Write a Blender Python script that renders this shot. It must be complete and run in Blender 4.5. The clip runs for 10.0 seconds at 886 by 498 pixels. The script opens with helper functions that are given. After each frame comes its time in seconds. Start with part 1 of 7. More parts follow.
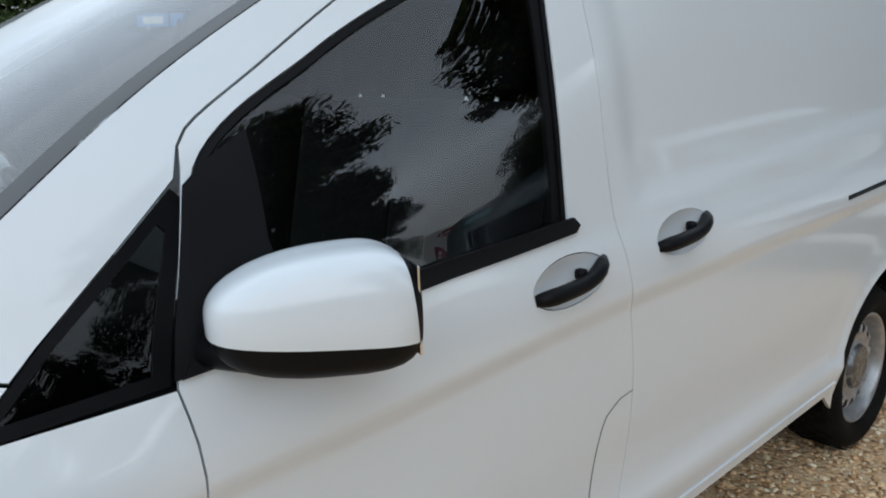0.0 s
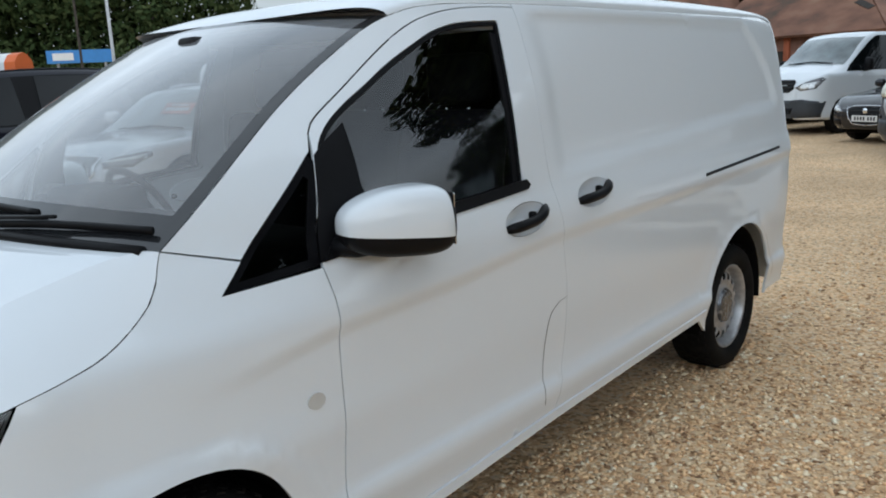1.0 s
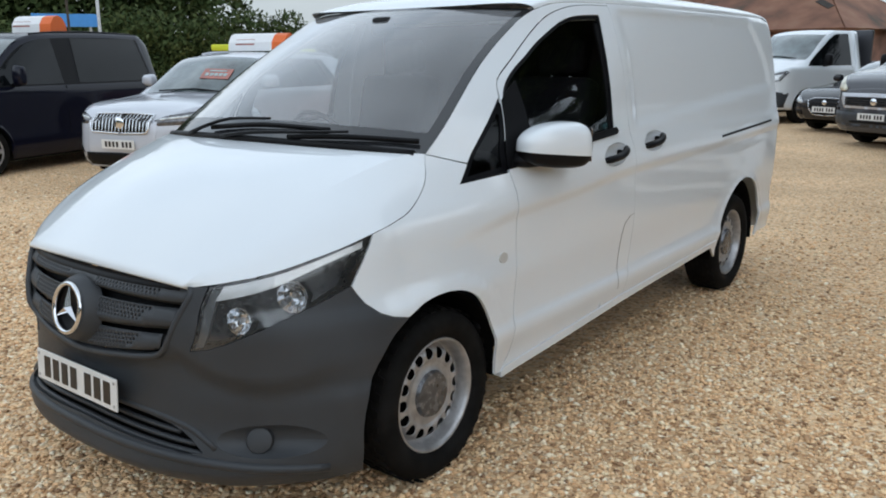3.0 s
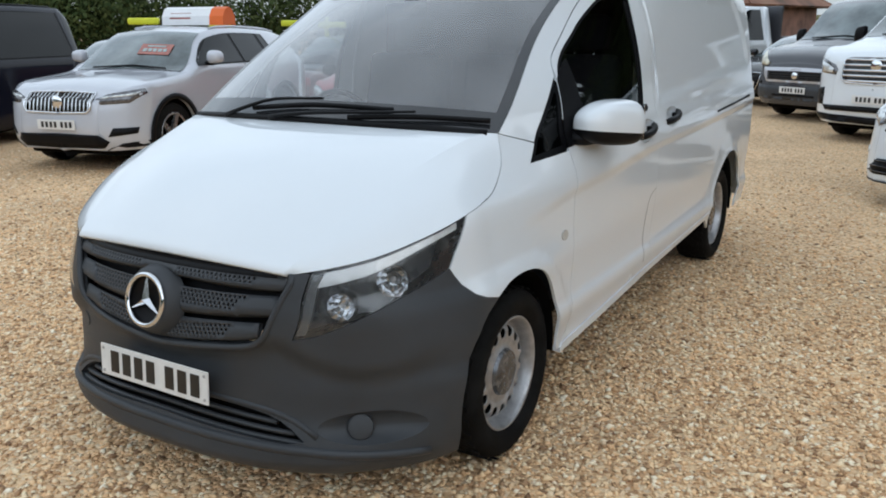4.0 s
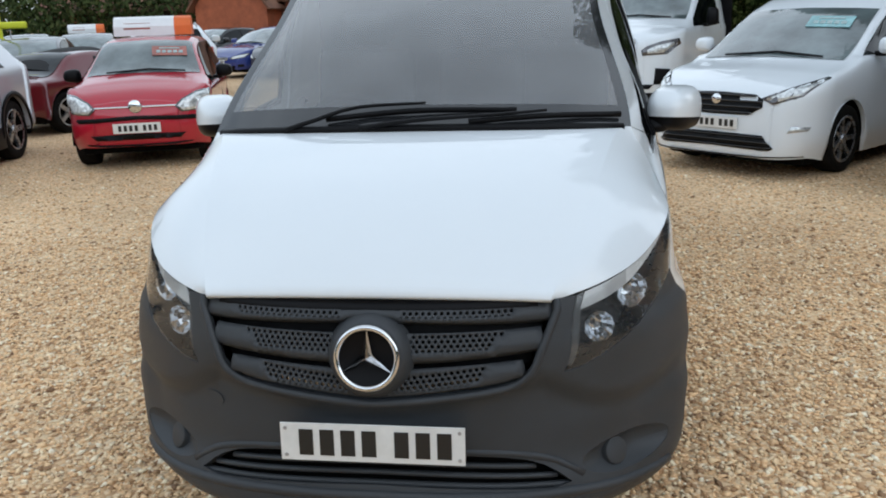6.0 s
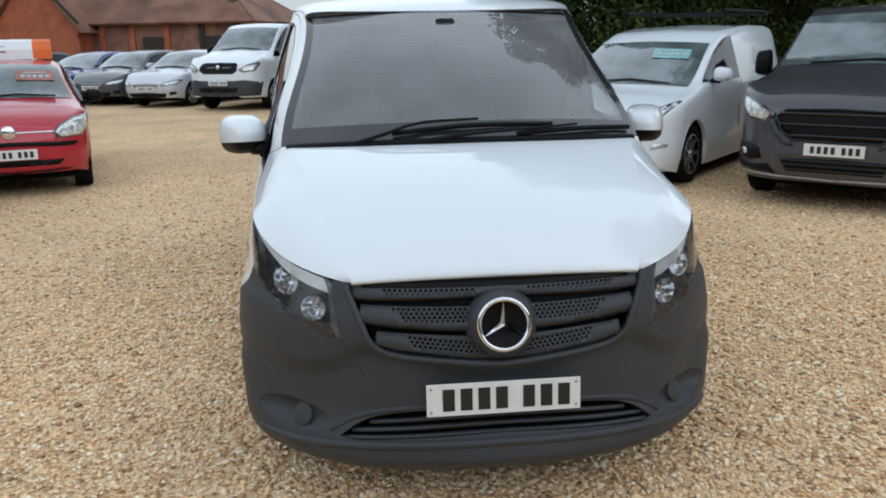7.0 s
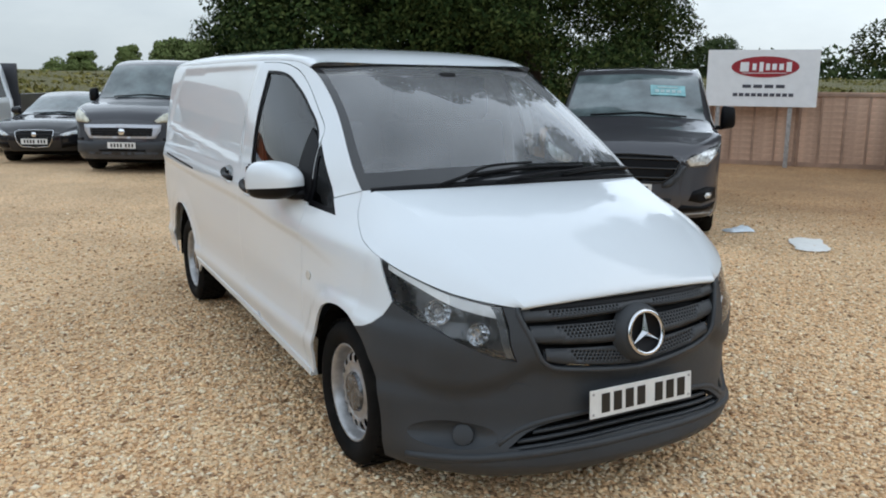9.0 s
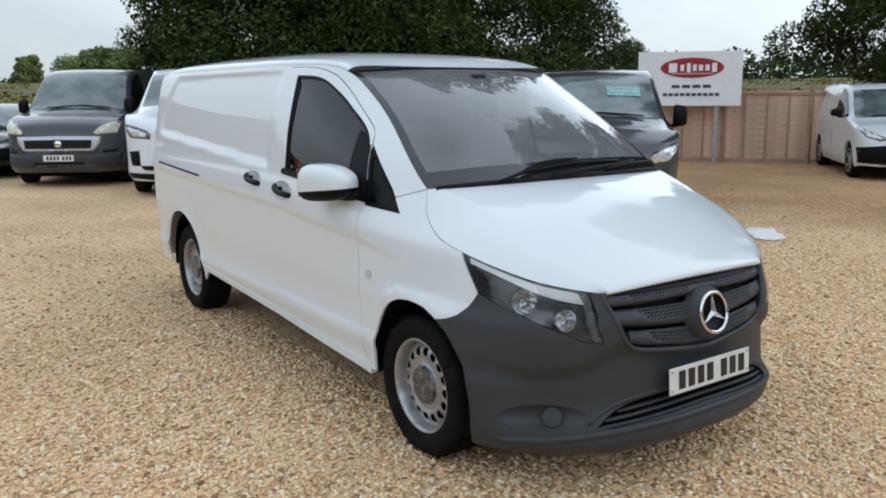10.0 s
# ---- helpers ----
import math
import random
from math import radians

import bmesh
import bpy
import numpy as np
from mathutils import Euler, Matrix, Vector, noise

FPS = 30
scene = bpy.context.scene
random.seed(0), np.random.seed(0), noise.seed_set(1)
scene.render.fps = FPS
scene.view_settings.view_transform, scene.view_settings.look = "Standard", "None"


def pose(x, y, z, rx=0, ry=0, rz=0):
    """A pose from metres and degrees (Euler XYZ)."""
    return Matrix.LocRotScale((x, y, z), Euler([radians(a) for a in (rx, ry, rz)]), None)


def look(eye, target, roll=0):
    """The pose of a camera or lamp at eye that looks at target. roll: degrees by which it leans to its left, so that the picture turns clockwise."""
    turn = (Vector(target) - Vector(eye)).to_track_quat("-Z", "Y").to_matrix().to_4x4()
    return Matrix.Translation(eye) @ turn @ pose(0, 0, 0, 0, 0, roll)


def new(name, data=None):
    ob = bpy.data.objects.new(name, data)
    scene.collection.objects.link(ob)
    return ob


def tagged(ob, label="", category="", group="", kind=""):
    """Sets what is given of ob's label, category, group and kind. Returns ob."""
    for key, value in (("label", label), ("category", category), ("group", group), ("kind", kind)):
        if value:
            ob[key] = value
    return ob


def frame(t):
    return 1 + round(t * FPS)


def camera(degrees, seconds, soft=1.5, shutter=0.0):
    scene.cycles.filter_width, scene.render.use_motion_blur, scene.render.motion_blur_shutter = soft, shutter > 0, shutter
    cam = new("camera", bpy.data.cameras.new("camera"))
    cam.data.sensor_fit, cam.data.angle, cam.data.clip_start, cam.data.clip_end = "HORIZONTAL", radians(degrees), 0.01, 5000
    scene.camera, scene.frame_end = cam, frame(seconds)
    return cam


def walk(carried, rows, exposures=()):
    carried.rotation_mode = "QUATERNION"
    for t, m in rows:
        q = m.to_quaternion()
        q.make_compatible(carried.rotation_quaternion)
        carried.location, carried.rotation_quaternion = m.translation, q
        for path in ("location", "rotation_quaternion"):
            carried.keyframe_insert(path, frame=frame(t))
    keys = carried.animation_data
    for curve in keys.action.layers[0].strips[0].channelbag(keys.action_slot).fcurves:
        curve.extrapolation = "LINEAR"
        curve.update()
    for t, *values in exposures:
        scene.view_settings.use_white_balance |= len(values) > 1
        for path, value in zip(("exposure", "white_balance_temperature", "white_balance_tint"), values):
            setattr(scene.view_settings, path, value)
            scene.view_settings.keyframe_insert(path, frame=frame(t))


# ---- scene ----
# ---- camera ----
from mathutils import geometry

cam = camera(57.0, 10.0, soft=1.9)
PATH = [
    (0, (1.944, -0.017, 1.572), (0.519, 1.305, 1.101), -1.6),
    (0.5, (2.252, -0.466, 1.55), (0.9, 0.94, 1.111), -2.6),
    (1, (2.435, -0.877, 1.569), (1.154, 0.603, 1.158), -2.8),
    (1.5, (2.536, -1.311, 1.578), (1.302, 0.207, 1.161), -1.6),
    (2, (2.691, -1.619, 1.565), (1.464, -0.098, 1.14), -0.7),
    (2.5, (2.748, -1.866, 1.574), (1.523, -0.346, 1.141), -0.6),
    (3, (2.633, -2.23, 1.559), (1.44, -0.692, 1.1), -0.4),
    (4.3, (1.937, -2.7, 1.604), (1.019, -1.006, 1.068), -0.4),
    (4.5, (1.799, -2.818, 1.627), (0.937, -1.097, 1.083), -0.5),
    (5, (1.422, -2.944, 1.611), (0.702, -1.161, 1.061), -1.0),
    (5.5, (0.999, -2.879, 1.636), (0.487, -1.025, 1.085), -1.7),
    (6, (0.488, -2.891, 1.614), (0.226, -0.986, 1.064), -1.9),
    (6.2, (0.279, -2.956, 1.634), (0.114, -1.039, 1.088), -1.8),
    (7.3, (-0.707, -3.487, 1.65), (-0.385, -1.571, 1.173), -0.7),
    (7.5, (-0.879, -3.497, 1.66), (-0.479, -1.593, 1.196), -0.5),
    (8, (-1.336, -3.374, 1.644), (-0.727, -1.518, 1.216), 0.3),
    (8.5, (-1.802, -3.312, 1.656), (-1.001, -1.524, 1.254), 0.7),
    (9, (-2.16, -3.211, 1.669), (-1.218, -1.491, 1.277), 0.6),
    (9.5, (-2.445, -3.007, 1.667), (-1.396, -1.349, 1.28), 0.1),
    (10, (-2.795, -2.976, 1.645), (-1.677, -1.361, 1.267), -0.4),
]
walk(cam, [(t, look(eye, target, roll)) for t, eye, target, roll in PATH], [(0.0, 0.04, 6400, 9), (0.5, -0.09, 6400, 8.5), (1.2, -0.09, 6420, 9), (2.4, 0.02, 6500, 10), (10.0, 0.0, 6500, 10)])


# ---- mesh helpers ----
def mesh_part(name, verts, faces, material, parent=None, label="", normals=None, smooth_faces=True):
    me = bpy.data.meshes.new(name)
    me.from_pydata([tuple(v) for v in verts], [], faces)
    me.materials.append(material)
    me.polygons.foreach_set("use_smooth", [smooth_faces] * len(me.polygons))
    me.update()
    if normals:
        me.normals_split_custom_set_from_vertices([tuple(n) for n in normals])
    ob = new(name, me)
    if parent:
        ob.parent = parent
    if label:
        ob["label"] = label
    return ob


def part(name, bm, material, parent=None, label="", smooth_faces=False, angle=0.0):
    """Links a bmesh as one mesh object under a thing or a part."""
    bmesh.ops.recalc_face_normals(bm, faces=bm.faces)
    me = bpy.data.meshes.new(name)
    bm.to_mesh(me)
    bm.free()
    me.materials.append(material)
    me.polygons.foreach_set("use_smooth", [smooth_faces or angle > 0] * len(me.polygons))
    if angle:
        me.set_sharp_from_angle(angle=radians(angle))
    ob = new(name, me)
    if parent:
        ob.parent = parent
    if label:
        ob["label"] = label
    return ob


def thing(name, label, category, group="", m=None, kind=""):
    ob = tagged(new(name), label, category, group, kind)
    if m is not None:
        ob.matrix_world = m
    return ob


def box_bm(size, at=(0, 0, 0), bev=0.0, seg=2, bm=None, rot=None):
    own = bmesh.new()
    bmesh.ops.create_cube(own, size=1.0)
    bmesh.ops.scale(own, vec=size, verts=own.verts)
    if bev:
        bmesh.ops.bevel(own, geom=own.edges[:], offset=min(bev, min(size) * 0.45), segments=seg, affect="EDGES", profile=0.6)
    if rot is not None:
        bmesh.ops.transform(own, matrix=rot, verts=own.verts)
    bmesh.ops.translate(own, vec=at, verts=own.verts)
    if bm is None:
        return own
    me = bpy.data.meshes.new("tmp")
    own.to_mesh(me)
    own.free()
    bm.from_mesh(me)
    bpy.data.meshes.remove(me)
    return bm


def lathe(profile, n=40, axis="X", bm=None):
    """Turns (radius, along) pairs round an axis."""
    bm = bm or bmesh.new()
    rings = []
    for r, a in profile:
        ring = []
        for i in range(n):
            t = 2 * math.pi * i / n
            p = (a, r * math.cos(t), r * math.sin(t)) if axis == "X" else (r * math.cos(t), r * math.sin(t), a) if axis == "Z" else (r * math.cos(t), a, r * math.sin(t))
            ring.append(bm.verts.new(p))
        rings.append(ring)
    for A, B in zip(rings, rings[1:]):
        for i in range(n):
            bm.faces.new((A[i], A[(i + 1) % n], B[(i + 1) % n], B[i]))
    for ring, (r, a) in ((rings[0], profile[0]), (rings[-1], profile[-1])):
        if r < 0.05 or len(profile) < 3:
            bm.faces.new(ring)
    return bm


def tube(points, radius, n=8, bm=None, flat=1.0):
    """A round bar along points; radius may be a list."""
    bm = bm or bmesh.new()
    pts = [Vector(p) for p in points]
    rad = radius if isinstance(radius, (list, tuple)) else [radius] * len(pts)
    rings = []
    for i, p in enumerate(pts):
        d = (pts[min(i + 1, len(pts) - 1)] - pts[max(i - 1, 0)]).normalized()
        s = d.cross(Vector((0, 0, 1)))
        if s.length < 1e-3:
            s = Vector((1, 0, 0))
        s.normalize()
        w = s.cross(d)
        rings.append([bm.verts.new(p + rad[i] * (math.cos(2 * math.pi * k / n) * s + flat * math.sin(2 * math.pi * k / n) * w)) for k in range(n)])
    for A, B in zip(rings, rings[1:]):
        for i in range(n):
            bm.faces.new((A[i], A[(i + 1) % n], B[(i + 1) % n], B[i]))
    bm.faces.new(rings[0])
    bm.faces.new(rings[-1])
    return bm


def curve_pts(points, step=0.03):
    """A smooth run of points through the given ones, in the plane or in space."""
    P = [Vector((*p, 0)) if len(p) == 2 else Vector(p) for p in points]
    out = []
    for i in range(len(P) - 1):
        a, b, c, d = P[max(i - 1, 0)], P[i], P[i + 1], P[min(i + 2, len(P) - 1)]
        n = max(1, int((c - b).length / step))
        for k in range(n):
            t = k / n
            out.append(0.5 * (2 * b + (c - a) * t + (2 * a - 5 * b + 4 * c - d) * t * t + (3 * b - a - 3 * c + d) * t ** 3))
    out.append(P[-1])
    if len(points[0]) == 2:
        return [(p.x, p.y) for p in out]
    return out


def inside(p, poly):
    c = False
    for i in range(len(poly)):
        a, b = poly[i - 1], poly[i]
        if (a[1] > p[1]) != (b[1] > p[1]) and p[0] < (b[0] - a[0]) * (p[1] - a[1]) / (b[1] - a[1]) + a[0]:
            c = not c
    return c


def shrink(poly, d):
    """The outline drawn in by d."""
    area = sum(poly[i - 1][0] * poly[i][1] - poly[i][0] * poly[i - 1][1] for i in range(len(poly)))
    sg = 1 if area > 0 else -1
    out = []
    for i in range(len(poly)):
        a, b, c = Vector(poly[i - 1]), Vector(poly[i]), Vector(poly[(i + 1) % len(poly)])
        e1, e2 = (b - a), (c - b)
        if e1.length < 1e-6 or e2.length < 1e-6:
            out.append(tuple(b))
            continue
        e1.normalize(), e2.normalize()
        n = Vector((-(e1 + e2).y, (e1 + e2).x)) * sg
        if n.length < 1e-4:
            n = Vector((-e1.y, e1.x)) * sg
        n.normalize()
        k = max(0.5, n.dot(Vector((-e1.y, e1.x)) * sg))
        out.append((b.x + n.x * d / k, b.y + n.y * d / k))
    return out


def dense(poly, step):
    out = []
    for i in range(len(poly)):
        a, b = Vector(poly[i]), Vector(poly[(i + 1) % len(poly)])
        n = max(1, int((b - a).length / step))
        out += [tuple(a.lerp(b, k / n)) for k in range(n)]
    return out


def fill(poly, holes=(), step=0.05, lines=()):
    """Triangles that fill an outline with holes, with points inside at even steps."""
    loops = [dense(poly, step)] + [dense(h, step) for h in holes]
    pts, edges = [], []
    for lp in loops:
        k = len(pts)
        pts += lp
        edges += [(k + i, k + (i + 1) % len(lp)) for i in range(len(lp))]
    rim = len(pts)
    border = np.array(pts)
    us, zs = border[:, 0], border[:, 1]
    for iu in range(int(us.min() / step) - 1, int(us.max() / step) + 2):
        for iz in range(int(zs.min() / step) - 1, int(zs.max() / step) + 2):
            p = ((iu + 0.5 * (iz % 2)) * step, iz * step)
            if inside(p, poly) and not any(inside(p, h) for h in holes) and ((us - p[0]) ** 2 + (zs - p[1]) ** 2).min() > (0.5 * step) ** 2:
                pts.append(p)
    for line, off in lines:
        for k in range(int(us.min() / 0.02), int(us.max() / 0.02) + 1):
            p = (0.02 * k, line(0.02 * k) + off)
            if inside(p, poly) and not any(inside(p, h) for h in holes) and ((us - p[0]) ** 2 + (zs - p[1]) ** 2).min() > 0.008 ** 2:
                pts.append(p)
    v, e, f, *_ = geometry.delaunay_2d_cdt([Vector(p) for p in pts], edges, [], 0, 1e-6)
    tris = []
    for t in f:
        c = sum((v[i] for i in t), Vector((0, 0))) / 3
        if inside(c, poly) and not any(inside(c, h) for h in holes):
            tris.append(tuple(t))
    return [tuple(p) for p in v], tris


def skin_panel(name, poly, material, parent, side=1, label="", holes=(), depth=0.012, offset=0.0, gap=0.002, step=0.05):
    """A panel cut out of the van's skin, with turned-in edges."""
    lines = [(crease_z, d) for d in (0.018, 0.008, -0.004, -0.017, -0.032, -0.048)] if name in ("front_wing", "front_door", "sliding_door", "rear_quarter") else ()
    v, tris = fill(shrink(poly, gap) if gap else poly, [shrink(h, -gap) for h in holes], step, lines)
    P, N = [], []
    for u, z in v:
        n = skin_normal(u, z)
        p = skin(u, z) + offset * n
        P.append(Vector((side * p.x, p.y, p.z)))
        N.append(Vector((side * n.x, n.y, n.z)))
    faces, count = [], {}
    for t in tris:
        nn = (P[t[1]] - P[t[0]]).cross(P[t[2]] - P[t[0]])
        t = t if nn.dot(N[t[0]]) > 0 else t[::-1]
        faces.append(t)
        for i in range(3):
            k = (t[i], t[(i + 1) % 3])
            count[k] = 1
    for a, b in [k for k in count if (k[1], k[0]) not in count]:
        k = len(P)
        fn = (P[b] - P[a]).cross(N[a])
        if fn.length < 1e-9:
            continue
        fn.normalize()
        P += [P[a].copy(), P[b].copy(), P[b] - depth * N[b], P[a] - depth * N[a]]
        N += [fn] * 4
        faces.append((k + 1, k, k + 3, k + 2))
    return mesh_part(name, P, faces, material, parent, label, N)


def patch(rows, material, name, parent, label="", depth=0.0):
    """A smooth sheet through rows of points."""
    m, n = len(rows), len(rows[0])
    verts = [p for r in rows for p in r]
    faces = [(i * n + j, i * n + j + 1, (i + 1) * n + j + 1, (i + 1) * n + j) for i in range(m - 1) for j in range(n - 1)]
    ob = mesh_part(name, verts, faces, material, parent, label)
    if depth:
        md = ob.modifiers.new("thickness", "SOLIDIFY")
        md.thickness, md.offset = depth, -1
    return ob


# ---- the van's skin: one smooth surface from the nose round to the tail ----
def spline(table):
    """A smooth curve through (key, value) pairs."""
    ks = [a for a, b in table]
    vs = [b for a, b in table]
    n = len(ks)
    sl = [(vs[i + 1] - vs[i]) / (ks[i + 1] - ks[i]) for i in range(n - 1)]
    tg = [sl[0]] + [0.0 if sl[i - 1] * sl[i] <= 0 else 2 * sl[i - 1] * sl[i] / (sl[i - 1] + sl[i]) for i in range(1, n - 1)] + [sl[-1]]

    def f(k):
        if k <= ks[0]:
            return vs[0]
        if k >= ks[-1]:
            return vs[-1]
        i = 0
        while ks[i + 1] < k:
            i += 1
        h = ks[i + 1] - ks[i]
        s = (k - ks[i]) / h
        return ((2 * s ** 3 - 3 * s * s + 1) * vs[i] + (s ** 3 - 2 * s * s + s) * h * tg[i]
                + (3 * s * s - 2 * s ** 3) * vs[i + 1] + (s ** 3 - s * s) * h * tg[i + 1])
    return f


def smooth(a, b, v):
    s = min(1.0, max(0.0, (v - a) / (b - a)))
    return s * s * (3 - 2 * s)


half_width = spline([(0.18, 0.90), (0.24, 0.925), (0.30, 0.938), (0.40, 0.944), (0.47, 0.947), (0.50, 0.943), (0.535, 0.931), (0.58, 0.930), (0.75, 0.945), (0.90, 0.956), (1.00, 0.960),
                     (1.08, 0.957), (1.14, 0.948), (1.20, 0.930), (1.30, 0.916), (1.45, 0.893), (1.60, 0.866), (1.72, 0.838), (1.78, 0.815), (1.83, 0.775), (1.87, 0.70)])
front_taper = spline([(0.2, 0.010), (0.69, 0.010), (0.80, 0.028), (1.00, 0.047), (1.10, 0.088), (1.22, 0.125), (1.45, 0.150), (1.85, 0.160)])
nose_y = spline([(0.18, -0.84), (0.22, -0.90), (0.26, -0.928), (0.33, -0.930), (0.43, -0.912), (0.53, -0.905), (0.67, -0.895), (0.78, -0.880), (0.86, -0.855), (0.92, -0.82), (1.2, -0.45)])
crease_z = spline([(-0.2, 0.885), (0.0, 0.908), (0.15, 0.930), (0.44, 0.972), (0.8, 0.996), (1.4, 1.036), (2.4, 1.052), (3.5, 1.080), (4.3, 1.10)])
WHEELBASE, WHEEL_Z, CORNER, NOSE = 3.2, 0.327, -0.2, 0.9


def side_x(y, z):
    x = half_width(z)
    dy = max(0.0, 1.2 + 0.7 * smooth(1.2, 1.8, z) - y)
    x -= front_taper(z) * dy * dy
    if y > 3.3:
        x -= 0.028 * (y - 3.3) ** 2
    if y > 3.82:
        x -= 4.0 * (y - 3.82) ** 2
    d = z - crease_z(y)
    w = smooth(-0.1, 0.5, y)
    x -= w * 0.0125 * (math.exp(-((d + 0.048) / 0.22) ** 2) if d < -0.048 else smooth(0.008, -0.048, d) if d < 0.008 else 0.0)
    if 1.4 < y < 3.9 and z > 1.15:
        low = 1.205 + 0.055 * (y - 1.45)
        far = 3.74 - 0.60 * (z - 1.28) * smooth(1.25, 1.80, z)
        x -= 0.017 * smooth(1.46, 1.58, y) * smooth(far, far - 0.08, y) * smooth(low - 0.01, low + 0.055, z) * smooth(1.780, 1.735, z)
    x -= 0.016 * smooth(0.50, 0.36, z) * smooth(0.15, 0.45, y)
    for wy in (-0.04, WHEELBASE - 0.03):
        r = math.hypot(y - wy, z - WHEEL_Z)
        if r < 0.62:
            x += (0.009 * smooth(0.485, 0.445, r) + 0.006 * smooth(0.60, 0.46, r)) * (smooth(0.36, 0.60, z) if y > wy or wy > 1.0 else 1.0)
    return x


def skin(u, z):
    """u: the length along the van from the front axle; from -0.2 to -1.1 it runs round the corner to the middle of the nose."""
    if u >= CORNER:
        return Vector((side_x(u, z), u, z))
    a = max(0.0, (u + CORNER + 1.3) / NOSE) * math.pi / 2
    xs, n = side_x(CORNER, z), nose_y(z)
    crest = 0.568 + 2.0 * (u + 0.62) ** 2 if u > -0.85 else 0.674 - 0.3 * min(0.25, -0.85 - u)
    k = 0.034 * smooth(crest + 0.012, crest - 0.075, z) * smooth(0.25, 0.40, z) * smooth(-0.42, -0.60, u)
    tuck = 0.004 * smooth(0.66, 0.48, z) * smooth(-0.62, -0.40, u)
    xs, n = xs - k - tuck * smooth(CORNER, CORNER - 0.05, u), n + k
    xs += 0.024 * smooth(-0.20, -0.34, u) * smooth(-0.68, -0.42, u) * smooth(0.72, 0.60, z)
    return Vector((xs * math.sin(a) ** (2 / 2.6), CORNER - (CORNER - n) * math.cos(a), z))


def skin_normal(u, z):
    e = 0.004
    if u < -1.09:
        u = -1.09
    n = (skin(u + e, z) - skin(u - e, z)).cross(skin(u, z + e) - skin(u, z - e))
    return n.normalized()


def nose_u(x, z):
    """The u at which the nose is x wide."""
    return CORNER - NOSE + NOSE * math.asin(min(1.0, (x / side_x(CORNER, z)) ** 1.3)) / (math.pi / 2)


# ---- daylight: an overcast sky with a broad weak sun ----
SUN_UP, SUN_TURN = radians(48), radians(112)
world = bpy.data.worlds.new("overcast")
scene.world = world
world.use_nodes = True
wn = world.node_tree
bg = wn.nodes["Background"]
sky = wn.nodes.new("ShaderNodeTexSky")
sky.sky_type = "NISHITA"
sky.sun_disc = False
sky.sun_elevation, sky.sun_rotation = SUN_UP, SUN_TURN
sky.air_density, sky.dust_density, sky.ozone_density = 1.0, 4.0, 1.0
tc = wn.nodes.new("ShaderNodeTexCoord")
mp = wn.nodes.new("ShaderNodeMapping")
mp.inputs["Scale"].default_value = (1.0, 1.0, 2.6)
cl = wn.nodes.new("ShaderNodeTexNoise")
cl.inputs["Scale"].default_value, cl.inputs["Detail"].default_value, cl.inputs["Roughness"].default_value = 2.2, 7.0, 0.55
cr = wn.nodes.new("ShaderNodeValToRGB")
cr.color_ramp.elements[0].position, cr.color_ramp.elements[0].color = 0.30, (7.4, 8.8, 10.2, 1)
cr.color_ramp.elements[1].position, cr.color_ramp.elements[1].color = 0.72, (11.2, 12.7, 14.0, 1)
mx = wn.nodes.new("ShaderNodeMixRGB")
mx.inputs["Fac"].default_value = 0.88
wn.links.new(tc.outputs["Generated"], mp.inputs["Vector"])
wn.links.new(mp.outputs["Vector"], cl.inputs["Vector"])
wn.links.new(cl.outputs["Fac"], cr.inputs["Fac"])
wn.links.new(sky.outputs["Color"], mx.inputs["Color1"])
wn.links.new(cr.outputs["Color"], mx.inputs["Color2"])
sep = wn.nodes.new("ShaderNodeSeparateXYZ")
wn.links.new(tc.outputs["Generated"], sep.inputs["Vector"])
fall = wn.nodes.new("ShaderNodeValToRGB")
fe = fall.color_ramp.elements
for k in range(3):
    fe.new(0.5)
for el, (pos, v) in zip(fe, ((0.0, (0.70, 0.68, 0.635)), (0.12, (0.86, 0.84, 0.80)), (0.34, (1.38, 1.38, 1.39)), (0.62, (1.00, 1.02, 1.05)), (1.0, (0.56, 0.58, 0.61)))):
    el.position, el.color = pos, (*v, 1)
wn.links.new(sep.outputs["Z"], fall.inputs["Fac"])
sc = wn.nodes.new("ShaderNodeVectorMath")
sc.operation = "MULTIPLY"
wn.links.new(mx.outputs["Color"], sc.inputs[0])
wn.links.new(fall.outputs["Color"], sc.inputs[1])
# the cloud is brighter on the veiled sun's side
dot = wn.nodes.new("ShaderNodeVectorMath")
dot.operation = "DOT_PRODUCT"
dot.inputs[1].default_value = (math.sin(SUN_TURN), math.cos(SUN_TURN), 0.0)
wn.links.new(tc.outputs["Generated"], dot.inputs[0])
veil = wn.nodes.new("ShaderNodeMath")
veil.operation = "MULTIPLY_ADD"
veil.inputs[1].default_value, veil.inputs[2].default_value = 0.20, 1.0
wn.links.new(dot.outputs["Value"], veil.inputs[0])
lit = wn.nodes.new("ShaderNodeVectorMath")
lit.operation = "SCALE"
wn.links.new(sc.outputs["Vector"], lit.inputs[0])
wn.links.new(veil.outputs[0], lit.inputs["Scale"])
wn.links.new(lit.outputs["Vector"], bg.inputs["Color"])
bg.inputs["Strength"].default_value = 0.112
sun = new("sun", bpy.data.lights.new("sun", "SUN"))
sun.data.energy, sun.data.angle, sun.data.color = 0.5, radians(178), (1.0, 0.98, 0.95)
sun.matrix_world = Matrix.Rotation(-SUN_TURN, 4, "Z") @ Matrix.Rotation(SUN_UP - math.pi / 2, 4, "X")


